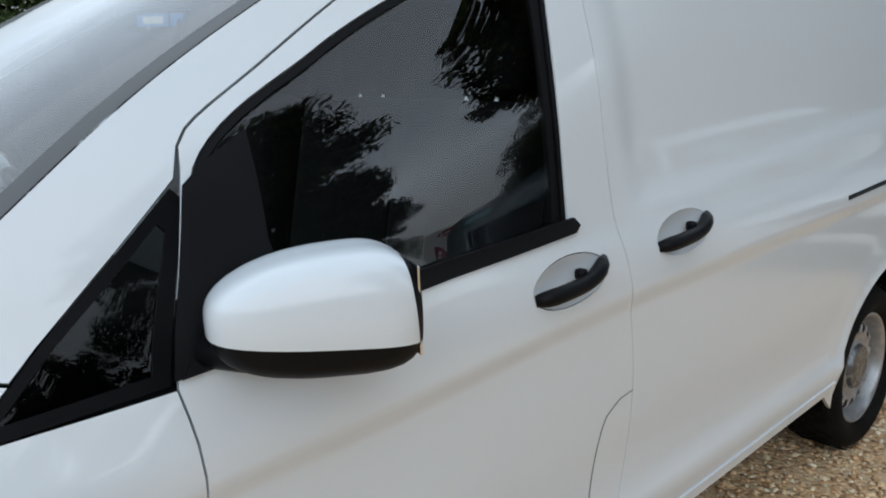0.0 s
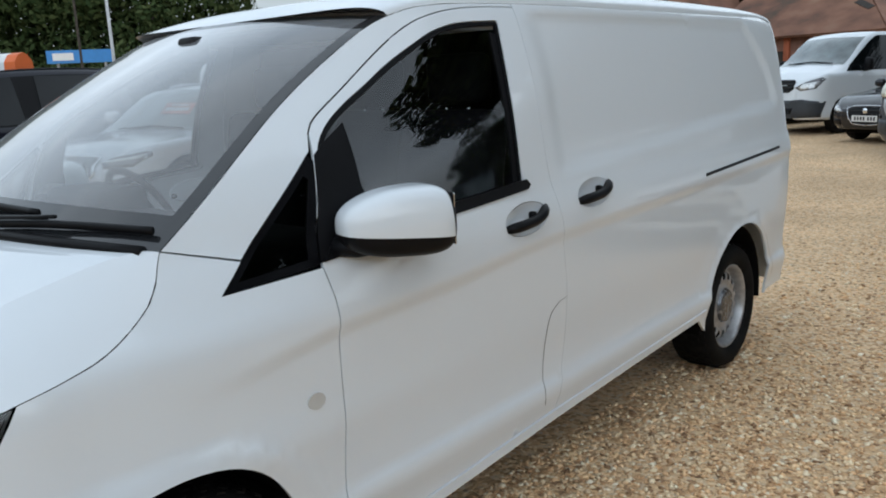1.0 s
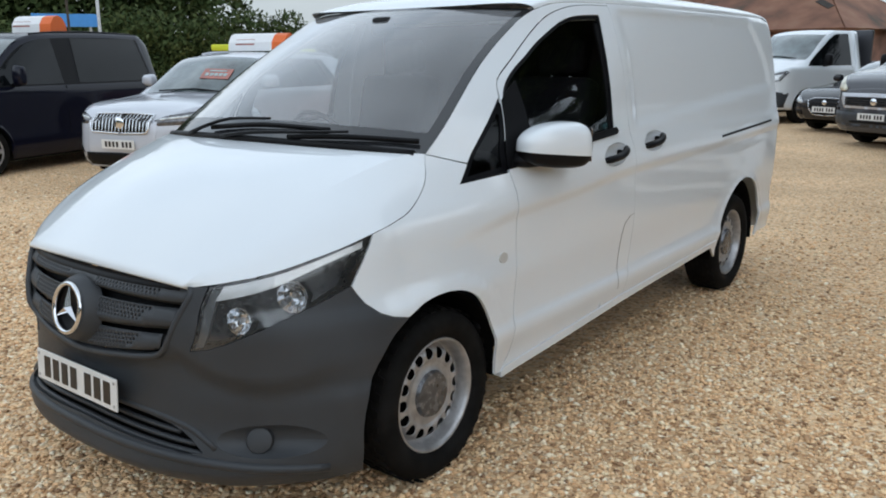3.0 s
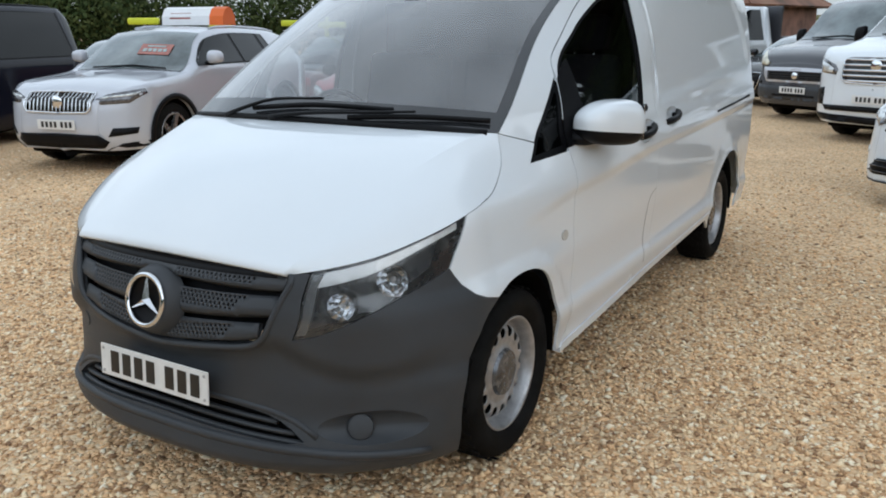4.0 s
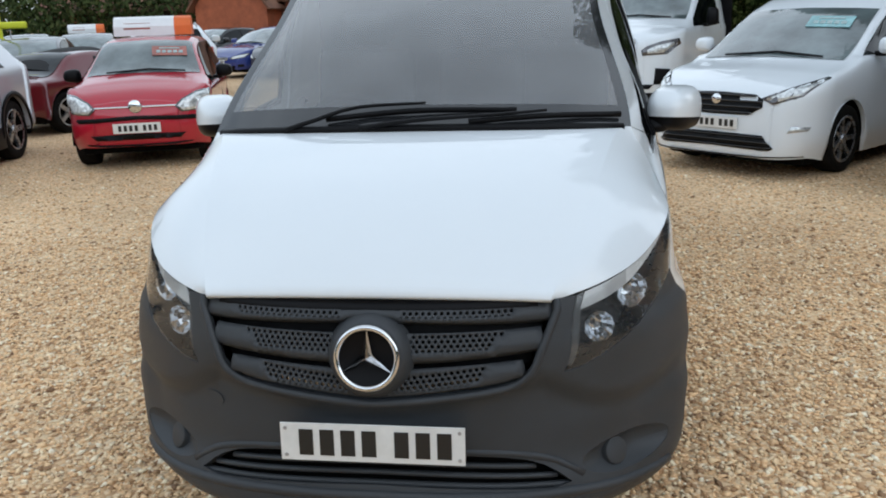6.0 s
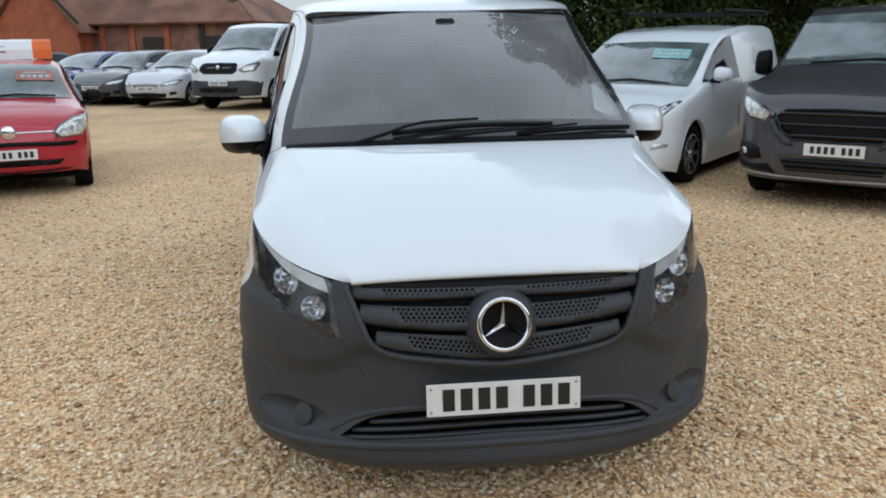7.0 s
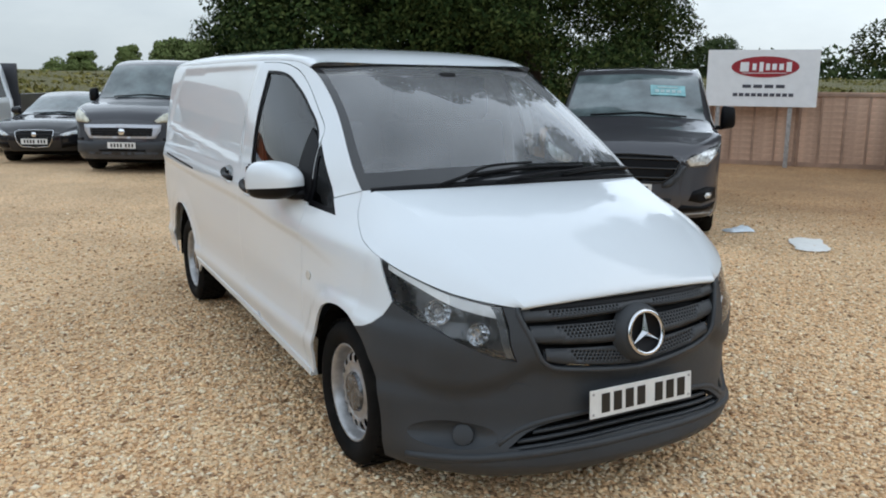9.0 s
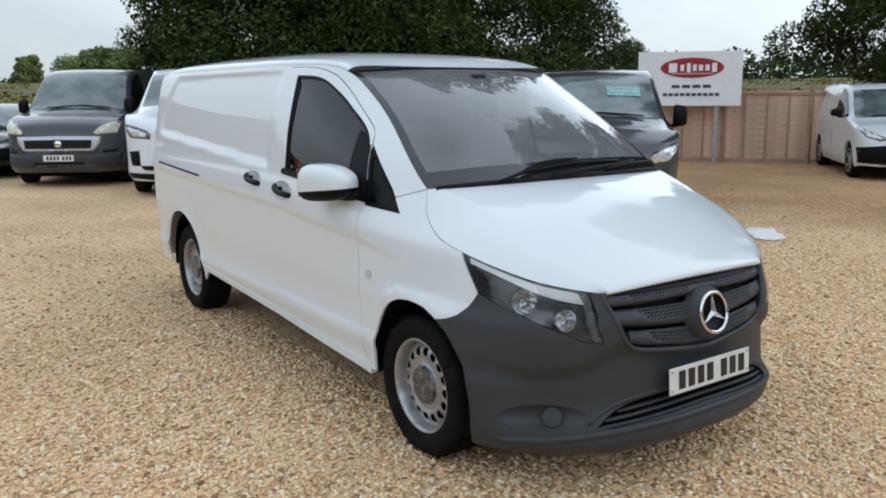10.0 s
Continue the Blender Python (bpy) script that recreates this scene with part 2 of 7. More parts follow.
# ---- materials ----
def node_mat(name, rough=0.5, metal=0.0, coat=0.0):
    m = bpy.data.materials.new(name)
    m.use_nodes = True
    nt = m.node_tree
    b = nt.nodes["Principled BSDF"]
    b.inputs["Roughness"].default_value = rough
    b.inputs["Metallic"].default_value = metal
    b.inputs["Coat Weight"].default_value = coat
    b.inputs["Coat Roughness"].default_value = 0.06
    return m, nt, b


def noise_node(nt, scale, detail=4.0, kind="Object", rough=0.55):
    tc = nt.nodes.new("ShaderNodeTexCoord")
    n = nt.nodes.new("ShaderNodeTexNoise")
    n.inputs["Scale"].default_value = scale
    n.inputs["Detail"].default_value = detail
    n.inputs["Roughness"].default_value = rough
    nt.links.new(tc.outputs[kind], n.inputs["Vector"])
    return n


def ramp(nt, fac, stops):
    r = nt.nodes.new("ShaderNodeValToRGB")
    e = r.color_ramp.elements
    while len(e) < len(stops):
        e.new(0.5)
    for el, (p, c) in zip(e, stops):
        el.position, el.color = p, (*c, 1)
    nt.links.new(fac, r.inputs["Fac"])
    return r


def bump(nt, b, height, strength, distance=0.01):
    n = nt.nodes.new("ShaderNodeBump")
    n.inputs["Strength"].default_value = strength
    n.inputs["Distance"].default_value = distance
    nt.links.new(height, n.inputs["Height"])
    nt.links.new(n.outputs["Normal"], b.inputs["Normal"])


def surface(name, color, rough=0.5, metal=0.0, coat=0.0, vary=0.12, scale=6.0, grain=0.0, grain_scale=300.0, rough_vary=0.1, spec=0.5):
    """A surface with stains at one scale and grain at another."""
    m, nt, b = node_mat(name, rough, metal, coat)
    b.inputs["Specular IOR Level"].default_value = spec
    n = noise_node(nt, scale, 6)
    lo = tuple(c * (1 - vary) for c in color)
    hi = tuple(min(1, c * (1 + vary)) for c in color)
    r = ramp(nt, n.outputs["Fac"], [(0.3, lo), (0.7, hi)])
    nt.links.new(r.outputs["Color"], b.inputs["Base Color"])
    mr = nt.nodes.new("ShaderNodeMapRange")
    mr.inputs["To Min"].default_value, mr.inputs["To Max"].default_value = max(0.02, rough - rough_vary), min(1, rough + rough_vary)
    nt.links.new(n.outputs["Fac"], mr.inputs["Value"])
    nt.links.new(mr.outputs["Result"], b.inputs["Roughness"])
    if grain:
        g = noise_node(nt, grain_scale, 2)
        bump(nt, b, g.outputs["Fac"], grain, 0.002)
    return m


def glass(name, tint, gloss=1.0, glass_haze=0.0):
    """Thin glass: it lets light through and mirrors by its angle."""
    m = bpy.data.materials.new(name)
    m.use_nodes = True
    nt = m.node_tree
    nt.nodes.remove(nt.nodes["Principled BSDF"])
    out = nt.nodes["Material Output"]
    tr = nt.nodes.new("ShaderNodeBsdfTransparent")
    tr.inputs["Color"].default_value = (*tint, 1)
    gl = nt.nodes.new("ShaderNodeBsdfGlossy")
    gl.inputs["Roughness"].default_value = 0.0
    lw = nt.nodes.new("ShaderNodeLayerWeight")
    pw = nt.nodes.new("ShaderNodeMath")
    pw.operation = "POWER"
    pw.inputs[1].default_value = 5.0
    nt.links.new(lw.outputs["Facing"], pw.inputs[0])
    fr = nt.nodes.new("ShaderNodeMath")
    fr.operation = "MULTIPLY_ADD"
    fr.inputs[1].default_value, fr.inputs[2].default_value = 0.95, 0.045
    nt.links.new(pw.outputs[0], fr.inputs[0])
    mul = nt.nodes.new("ShaderNodeMath")
    mul.operation = "MULTIPLY"
    mul.use_clamp = True
    mul.inputs[1].default_value = gloss
    mix = nt.nodes.new("ShaderNodeMixShader")
    nt.links.new(fr.outputs[0], mul.inputs[0])
    nt.links.new(mul.outputs[0], mix.inputs["Fac"])
    nt.links.new(tr.outputs[0], mix.inputs[1])
    nt.links.new(gl.outputs[0], mix.inputs[2])
    # pale diffuse mix: thin dust plus the sky's veil, painted into the glass
    if glass_haze:
        df = nt.nodes.new("ShaderNodeBsdfDiffuse")
        df.inputs["Color"].default_value = (0.55, 0.56, 0.58, 1)
        film = noise_node(nt, 3.0, 5)
        amount = ramp(nt, film.outputs["Fac"], [(0.3, (glass_haze * 0.7,) * 3), (0.7, (glass_haze * 1.3,) * 3)])
        dm = nt.nodes.new("ShaderNodeMixShader")
        nt.links.new(amount.outputs["Color"], dm.inputs["Fac"])
        nt.links.new(mix.outputs[0], dm.inputs[1])
        nt.links.new(df.outputs[0], dm.inputs[2])
        mix = dm
    nt.links.new(mix.outputs[0], out.inputs["Surface"])
    return m


def paint(name, color, vary=0.03, rough=0.35):
    m = surface(name, color, rough, 0.0, 1.0, vary, 1.3, 0.0, rough_vary=0.02, spec=0.15)
    b = m.node_tree.nodes["Principled BSDF"]
    b.inputs["Coat Roughness"].default_value, b.inputs["Coat IOR"].default_value = 0.02, 1.55
    return m


WHITE = paint("white_paint", (0.755, 0.80, 0.835), 0.006, 0.45)
BUMPER = surface("dark_grey_plastic", (0.038, 0.042, 0.047), 0.50, vary=0.14, scale=4, grain=0.25, grain_scale=900, spec=0.4)
BLACK = surface("black_plastic", (0.005, 0.005, 0.006), 0.45, vary=0.2, scale=9, spec=0.14)
GLOSS_BLACK = surface("gloss_black", (0.008, 0.008, 0.009), 0.08, vary=0.1, rough_vary=0.03)
RUBBER = surface("tyre_rubber", (0.0095, 0.0092, 0.009), 0.75, vary=0.50, scale=11, grain=0.3, grain_scale=200, spec=0.08)
STEEL = surface("silver_steel", (0.40, 0.40, 0.405), 0.36, 0.6, vary=0.28, scale=18)
HUB = surface("hub_plastic", (0.14, 0.145, 0.155), 0.26, 0.6, vary=0.6, scale=34)
REFLECTOR = surface("lamp_reflector", (0.66, 0.67, 0.69), 0.07, 1.0, vary=0.06, scale=60)
CHROME = surface("chrome", (0.75, 0.76, 0.78), 0.10, 1.0, vary=0.05, rough_vary=0.04)
# near-black for wheel housings, intake and undersides, their deep shade put into the colour
HOLLOW_SHADE = surface("hollow_shade", (0.004, 0.004, 0.004), 0.9, vary=0.3, spec=0.1)
FRIT = surface("black_glass_border", (0.004, 0.004, 0.005), 0.30, vary=0.2, scale=9, spec=0.08)
# cabin colours are near-black: the dimness behind the glass is put into them
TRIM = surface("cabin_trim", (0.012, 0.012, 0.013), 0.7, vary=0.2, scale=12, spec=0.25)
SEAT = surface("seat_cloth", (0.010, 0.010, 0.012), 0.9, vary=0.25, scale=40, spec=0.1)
DIM_LINING = surface("dimmed_lining", (0.015, 0.015, 0.016), 0.8, vary=0.1, spec=0.15)
PLATE = surface("plate_white", (0.75, 0.75, 0.73), 0.35, vary=0.05, scale=30)
PLATE_INK = surface("plate_black", (0.015, 0.015, 0.015), 0.4)
PAPER = surface("white_paper", (0.86, 0.85, 0.81), 0.6, vary=0.05, scale=20)
WINDSCREEN = glass("windscreen_glass", (0.90, 0.93, 0.93), 2.5, 0.23)
SCREEN_FRIT = surface("screen_edge", (0.020, 0.021, 0.023), 0.06, vary=0.15, scale=9, rough_vary=0.02, spec=0.9)
SIDE_GLASS = glass("side_glass", (0.66, 0.69, 0.685), 1.7)
QUARTER_GLASS = glass("quarter_glass", (0.16, 0.17, 0.17), 0.45)
LENS = glass("lamp_lens", (0.92, 0.93, 0.93), 1.5, 0.05)
REDLENS = surface("red_lens", (0.35, 0.012, 0.012), 0.15, coat=0.6)


# ---- ground ----
m, nt, b = node_mat("gravel", 0.9)
GRAVEL = m
tcg = nt.nodes.new("ShaderNodeTexCoord")
vor = nt.nodes.new("ShaderNodeTexVoronoi")
vor.inputs["Scale"].default_value = 50
nt.links.new(tcg.outputs["Object"], vor.inputs["Vector"])
cell = ramp(nt, vor.outputs["Color"], [(0.0, (0.20, 0.115, 0.065)), (0.20, (0.52, 0.325, 0.18)), (0.45, (0.80, 0.54, 0.305)), (0.70, (0.87, 0.67, 0.43)), (0.88, (0.70, 0.56, 0.40)), (1.0, (0.93, 0.83, 0.65))])
big = noise_node(nt, 0.55, 5)
tone = ramp(nt, big.outputs["Fac"], [(0.3, (0.74, 0.70, 0.66)), (0.7, (1.05, 1.02, 0.98))])
mul = nt.nodes.new("ShaderNodeMixRGB")
mul.blend_type = "MULTIPLY"
mul.inputs["Fac"].default_value = 1.0
nt.links.new(cell.outputs["Color"], mul.inputs["Color1"])
nt.links.new(tone.outputs["Color"], mul.inputs["Color2"])


def pale_side(nt, color, b):
    """The gravel is paler towards the vans and turns to trodden earth by the fence."""
    tc = nt.nodes.new("ShaderNodeTexCoord")
    sx = nt.nodes.new("ShaderNodeSeparateXYZ")
    nt.links.new(tc.outputs["Object"], sx.inputs[0])
    wob = noise_node(nt, 0.9, 4)
    ad = nt.nodes.new("ShaderNodeMath")
    ad.operation = "MULTIPLY_ADD"
    ad.inputs[1].default_value = 2.4
    nt.links.new(wob.outputs["Fac"], ad.inputs[0])
    nt.links.new(sx.outputs["X"], ad.inputs[2])
    fr = nt.nodes.new("ShaderNodeMapRange")
    fr.interpolation_type = "SMOOTHSTEP"
    fr.inputs["From Min"].default_value, fr.inputs["From Max"].default_value = 0.9, 3.6
    nt.links.new(ad.outputs[0], fr.inputs["Value"])
    tint = ramp(nt, fr.outputs["Result"], [(0.0, (1.04, 1.03, 1.02)), (1.0, (1.08, 1.07, 1.06))])
    mm = nt.nodes.new("ShaderNodeMixRGB")
    mm.blend_type = "MULTIPLY"
    mm.inputs["Fac"].default_value = 1.0
    nt.links.new(color, mm.inputs["Color1"])
    nt.links.new(tint.outputs["Color"], mm.inputs["Color2"])
    er = nt.nodes.new("ShaderNodeMapRange")
    er.interpolation_type = "SMOOTHSTEP"
    er.inputs["From Min"].default_value, er.inputs["From Max"].default_value = 6.9, 9.6
    nt.links.new(ad.outputs[0], er.inputs["Value"])
    earth = ramp(nt, er.outputs["Result"], [(0.0, (1.0, 1.0, 1.0)), (1.0, (0.74, 0.65, 0.57))])
    m2 = nt.nodes.new("ShaderNodeMixRGB")
    m2.blend_type = "MULTIPLY"
    m2.inputs["Fac"].default_value = 1.0
    nt.links.new(mm.outputs["Color"], m2.inputs["Color1"])
    nt.links.new(earth.outputs["Color"], m2.inputs["Color2"])
    nt.links.new(m2.outputs["Color"], b.inputs["Base Color"])


pale_side(nt, mul.outputs["Color"], b)
inv = nt.nodes.new("ShaderNodeMath")
inv.operation = "SUBTRACT"
inv.inputs[0].default_value = 1.0
nt.links.new(vor.outputs["Distance"], inv.inputs[1])
bump(nt, b, inv.outputs[0], 0.7, 0.014)
bm = bmesh.new()
bmesh.ops.create_grid(bm, x_segments=60, y_segments=60, size=1500)
ground = part("ground", bm, GRAVEL)
tagged(ground, "brown gravel yard of small pebbles", "ground", kind="structure")


# ---- the white van ----
van = thing("panel_van", "white panel van with dark grey bumper and steel wheels", "van")

SEAM_FRONT = curve_pts([(0.358, 0.335), (0.408, 0.41), (0.442, 0.67), (0.448, 0.99), (0.436, 1.118)])
SEAM_TOP = curve_pts([(0.436, 1.118), (0.470, 1.25), (0.523, 1.41), (0.553, 1.468), (0.696, 1.556), (0.954, 1.709), (1.100, 1.763), (1.25, 1.785), (1.452, 1.789)])
SEAM_REAR = curve_pts([(1.452, 1.789), (1.435, 1.58), (1.426, 1.37), (1.434, 1.22), (1.466, 1.06), (1.494, 0.90), (1.502, 0.78), (1.494, 0.61), (1.462, 0.497), (1.430, 0.395)])
BONNET_SIDE = curve_pts([(-0.825, 0.860), (-0.740, 0.877), (-0.610, 0.908), (-0.480, 0.951), (-0.318, 0.998), (-0.130, 1.040), (0.005, 1.118), (0.070, 1.215)])
LAMP_LOW = curve_pts([(-0.816, 0.664), (-0.770, 0.674), (-0.616, 0.750), (-0.500, 0.797), (-0.392, 0.842)])
BUMP_TOP = curve_pts([(-0.392, 0.842), (-0.357, 0.782), (-0.322, 0.744), (-0.278, 0.720), (-0.222, 0.703)])
ARCH_F = curve_pts([(-0.222, 0.703), (-0.140, 0.732), (-0.030, 0.742), (0.078, 0.727), (0.165, 0.682), (0.235, 0.600), (0.286, 0.480), (0.306, 0.322)])
WS_SIDE = curve_pts([(0.070, 1.215), (0.460, 1.494), (0.760, 1.672), (0.885, 1.736), (0.945, 1.758)])
EDGE = curve_pts([(0.945, 1.758), (1.05, 1.785), (1.20, 1.798), (1.45, 1.802)])
GLASS = curve_pts([(0.478, 1.140), (0.545, 1.412), (0.80, 1.578), (1.00, 1.677), (1.10, 1.717), (1.20, 1.736), (1.348, 1.742)]) + curve_pts([(1.350, 1.732), (1.300, 1.52), (1.280, 1.36), (1.274, 1.222)]) + [(0.98, 1.194)]
QWIN = [(0.163, 1.102), (0.240, 1.166), (0.360, 1.272), (0.502, 1.388), (0.512, 1.375), (0.470, 1.25), (0.428, 1.124)]
QPANE = [(0.212, 1.124), (0.275, 1.178), (0.375, 1.262), (0.470, 1.342), (0.478, 1.330), (0.446, 1.25), (0.408, 1.142)]
ARCH_R = [(WHEELBASE - 0.045 + 0.405 * math.cos(a), 0.375 + 0.405 * math.sin(a)) for a in [math.pi * k / 24 for k in range(-1, 26)]]
SILL_R = 0.375


def oval(cu, cz, a, b, n=20, tilt=0.0):
    return [(cu + a * math.cos(t) * math.cos(tilt) - b * math.sin(t) * math.sin(tilt), cz + a * math.cos(t) * math.sin(tilt) + b * math.sin(t) * math.cos(tilt))
            for t in [2 * math.pi * k / n for k in range(n)]]


def cup(poly, deep, side, parent, material, name):
    """A smooth bowl sunk into the skin inside an outline."""
    cu, cz = sum(p[0] for p in poly) / len(poly), sum(p[1] for p in poly) / len(poly)
    rows = []
    for k in range(7):
        s = 1 - k / 6
        row = []
        for u, z in poly + poly[:1]:
            uu, zz = cu + (u - cu) * s, cz + (z - cz) * s
            q = skin(uu, zz) - (deep * (1 - s * s) + 0.002) * skin_normal(uu, zz)
            row.append(Vector((side * q.x, q.y, q.z)))
        rows.append(row)
    return patch(rows, material, name, parent)


def door_handle(cu, cz, side, parent):
    tilt = 0.06
    ov = oval(cu, cz, 0.118, 0.050, 24, tilt)
    cup(ov, 0.022, side, parent, WHITE, "handle_recess")
    pts = []
    for k in range(13):
        s = -1 + k / 6
        u, z = cu + 0.004 + 0.114 * s, cz - 0.012 + 0.030 * max(0.0, s) ** 2 + 0.114 * s * tilt
        q = skin(u, z) + skin_normal(u, z) * (0.016 - 0.022 * s ** 4)
        pts.append(Vector((side * q.x, q.y, q.z)))
    part("handle", tube(pts, [0.012, 0.017, 0.0185] + [0.018] * 8 + [0.016, 0.011], 12, flat=0.95), BLACK, parent, "black plastic pull handle", True)
    q = skin(cu + 0.030, cz + 0.008) + 0.002 * skin_normal(cu, cz)
    part("lock", box_bm((0.024, 0.022, 0.024), (side * q.x, q.y, q.z), 0.008), BLACK, parent, smooth_faces=True)
    return ov


def front_door(side):
    h1 = oval(1.256, 1.112, 0.118, 0.050, 24, 0.06)
    poly = SEAM_FRONT[:-1] + SEAM_TOP[:-1] + SEAM_REAR
    d = skin_panel("front_door", poly, WHITE, van, side, holes=[GLASS, h1], step=0.030)
    door_handle(1.256, 1.112, side, d)
    inner = shrink(GLASS, 0.011)
    skin_panel("window_seal", GLASS, BLACK, d, side, "black rubber window seal", holes=[inner], offset=-0.003, gap=0.0, step=0.04)
    g = skin_panel("side_window", inner, SIDE_GLASS, d, side, "dark side window glass", offset=-0.012, gap=0.0, depth=0.003)
    g.visible_shadow = False
    sail = [(0.4345, 1.128), (0.4725, 1.25), (0.519, 1.388), (0.556, 1.415), (0.640, 1.462), (0.620, 1.30), (0.640, 1.155)]
    skin_panel("sail_panel", sail, BLACK, d, side, "matt black mirror sail panel", offset=0.003, gap=0.0)
    belt = [(0.445, 1.128), (0.94, 1.178), (1.292, 1.202), (1.308, 1.216), (1.290, 1.234), (0.94, 1.212), (0.475, 1.162)]
    skin_panel("belt_strip", belt, BLACK, d, side, "black waist strip", offset=0.008, gap=0.0)
    channel = [(1.238, 1.23), (1.268, 1.23), (1.292, 1.50), (1.330, 1.70), (1.308, 1.71), (1.266, 1.50)]
    skin_panel("window_channel", channel, BLACK, d, side, offset=-0.008, gap=0.0)
    # mirror
    wm = new("wing_mirror")
    wm.parent = van
    bm = bmesh.new()
    bmesh.ops.create_uvsphere(bm, u_segments=48, v_segments=32, radius=1.0)
    for v in bm.verts:
        x, y, z = v.co
        k = (abs(x) ** 3.4 + abs(y) ** 3.0 + abs(z) ** 3.6) ** (-1 / 3.3)
        x, y, z = x * k, y * k, z * k
        f = max(0.0, -y)
        v.co = Vector((0.099 * x * (1 - 0.08 * f) * (1 - 0.10 * max(0.0, z)), (0.212 if y < 0 else 0.104) * y, 0.092 * z * (1 - (0.30 * f ** 2.2 + 0.26 * max(0.0, y) ** 2.5 if z > 0 else 0.14 * f))))
    for co, no in (((0, 0, -0.036), (0, 0.10, 1)), ((0, 0.072, 0), (0, 1, 0.10))):
        bmesh.ops.bisect_plane(bm, geom=bm.verts[:] + bm.edges[:] + bm.faces[:], plane_co=co, plane_no=no)
    split = lambda f: f.calc_center_median().z + 0.10 * f.calc_center_median().y < -0.036 or f.calc_center_median().y + 0.10 * f.calc_center_median().z > 0.072
    lower = [f for f in bm.faces if split(f)]
    turn = Matrix.Translation((side * 1.006, 0.667, 1.212)) @ Matrix.Diagonal((side, 1, 1, 1)) @ Matrix.Rotation(-0.386, 4, "Z")
    two = bm.copy()
    bmesh.ops.delete(bm, geom=lower, context="FACES")
    bmesh.ops.delete(two, geom=[f for f in two.faces if not split(f)], context="FACES")
    bmesh.ops.bisect_plane(two, geom=two.verts[:] + two.edges[:] + two.faces[:], plane_co=(0, 0.086, 0), plane_no=(0, 1, 0), clear_outer=True)
    bmesh.ops.scale(two, vec=(0.982, 0.985, 0.99), verts=two.verts)
    for b in (bm, two):
        bmesh.ops.transform(b, matrix=turn, verts=b.verts)
    part("mirror_cap", bm, WHITE, wm, "white painted mirror cap", True)
    part("mirror_base", two, BLACK, wm, "black plastic lower mirror housing", True)
    q = skin(0.52, 1.15)
    part("mirror_arm", tube([(side * (q.x - 0.02), 0.50, 1.158), (side * (q.x + 0.03), 0.53, 1.152), (side * 0.95, 0.58, 1.154), (side * 1.0, 0.62, 1.160)], [0.040, 0.036, 0.036, 0.030], 12, flat=0.70), BLACK, wm, smooth_faces=True)
    b = box_bm((0.150, 0.004, 0.134), (0, 0, 0), 0.002)
    bmesh.ops.transform(b, matrix=turn @ Matrix.Translation((0, 0.080, 0)), verts=b.verts)
    part("mirror_glass", b, CHROME, wm)


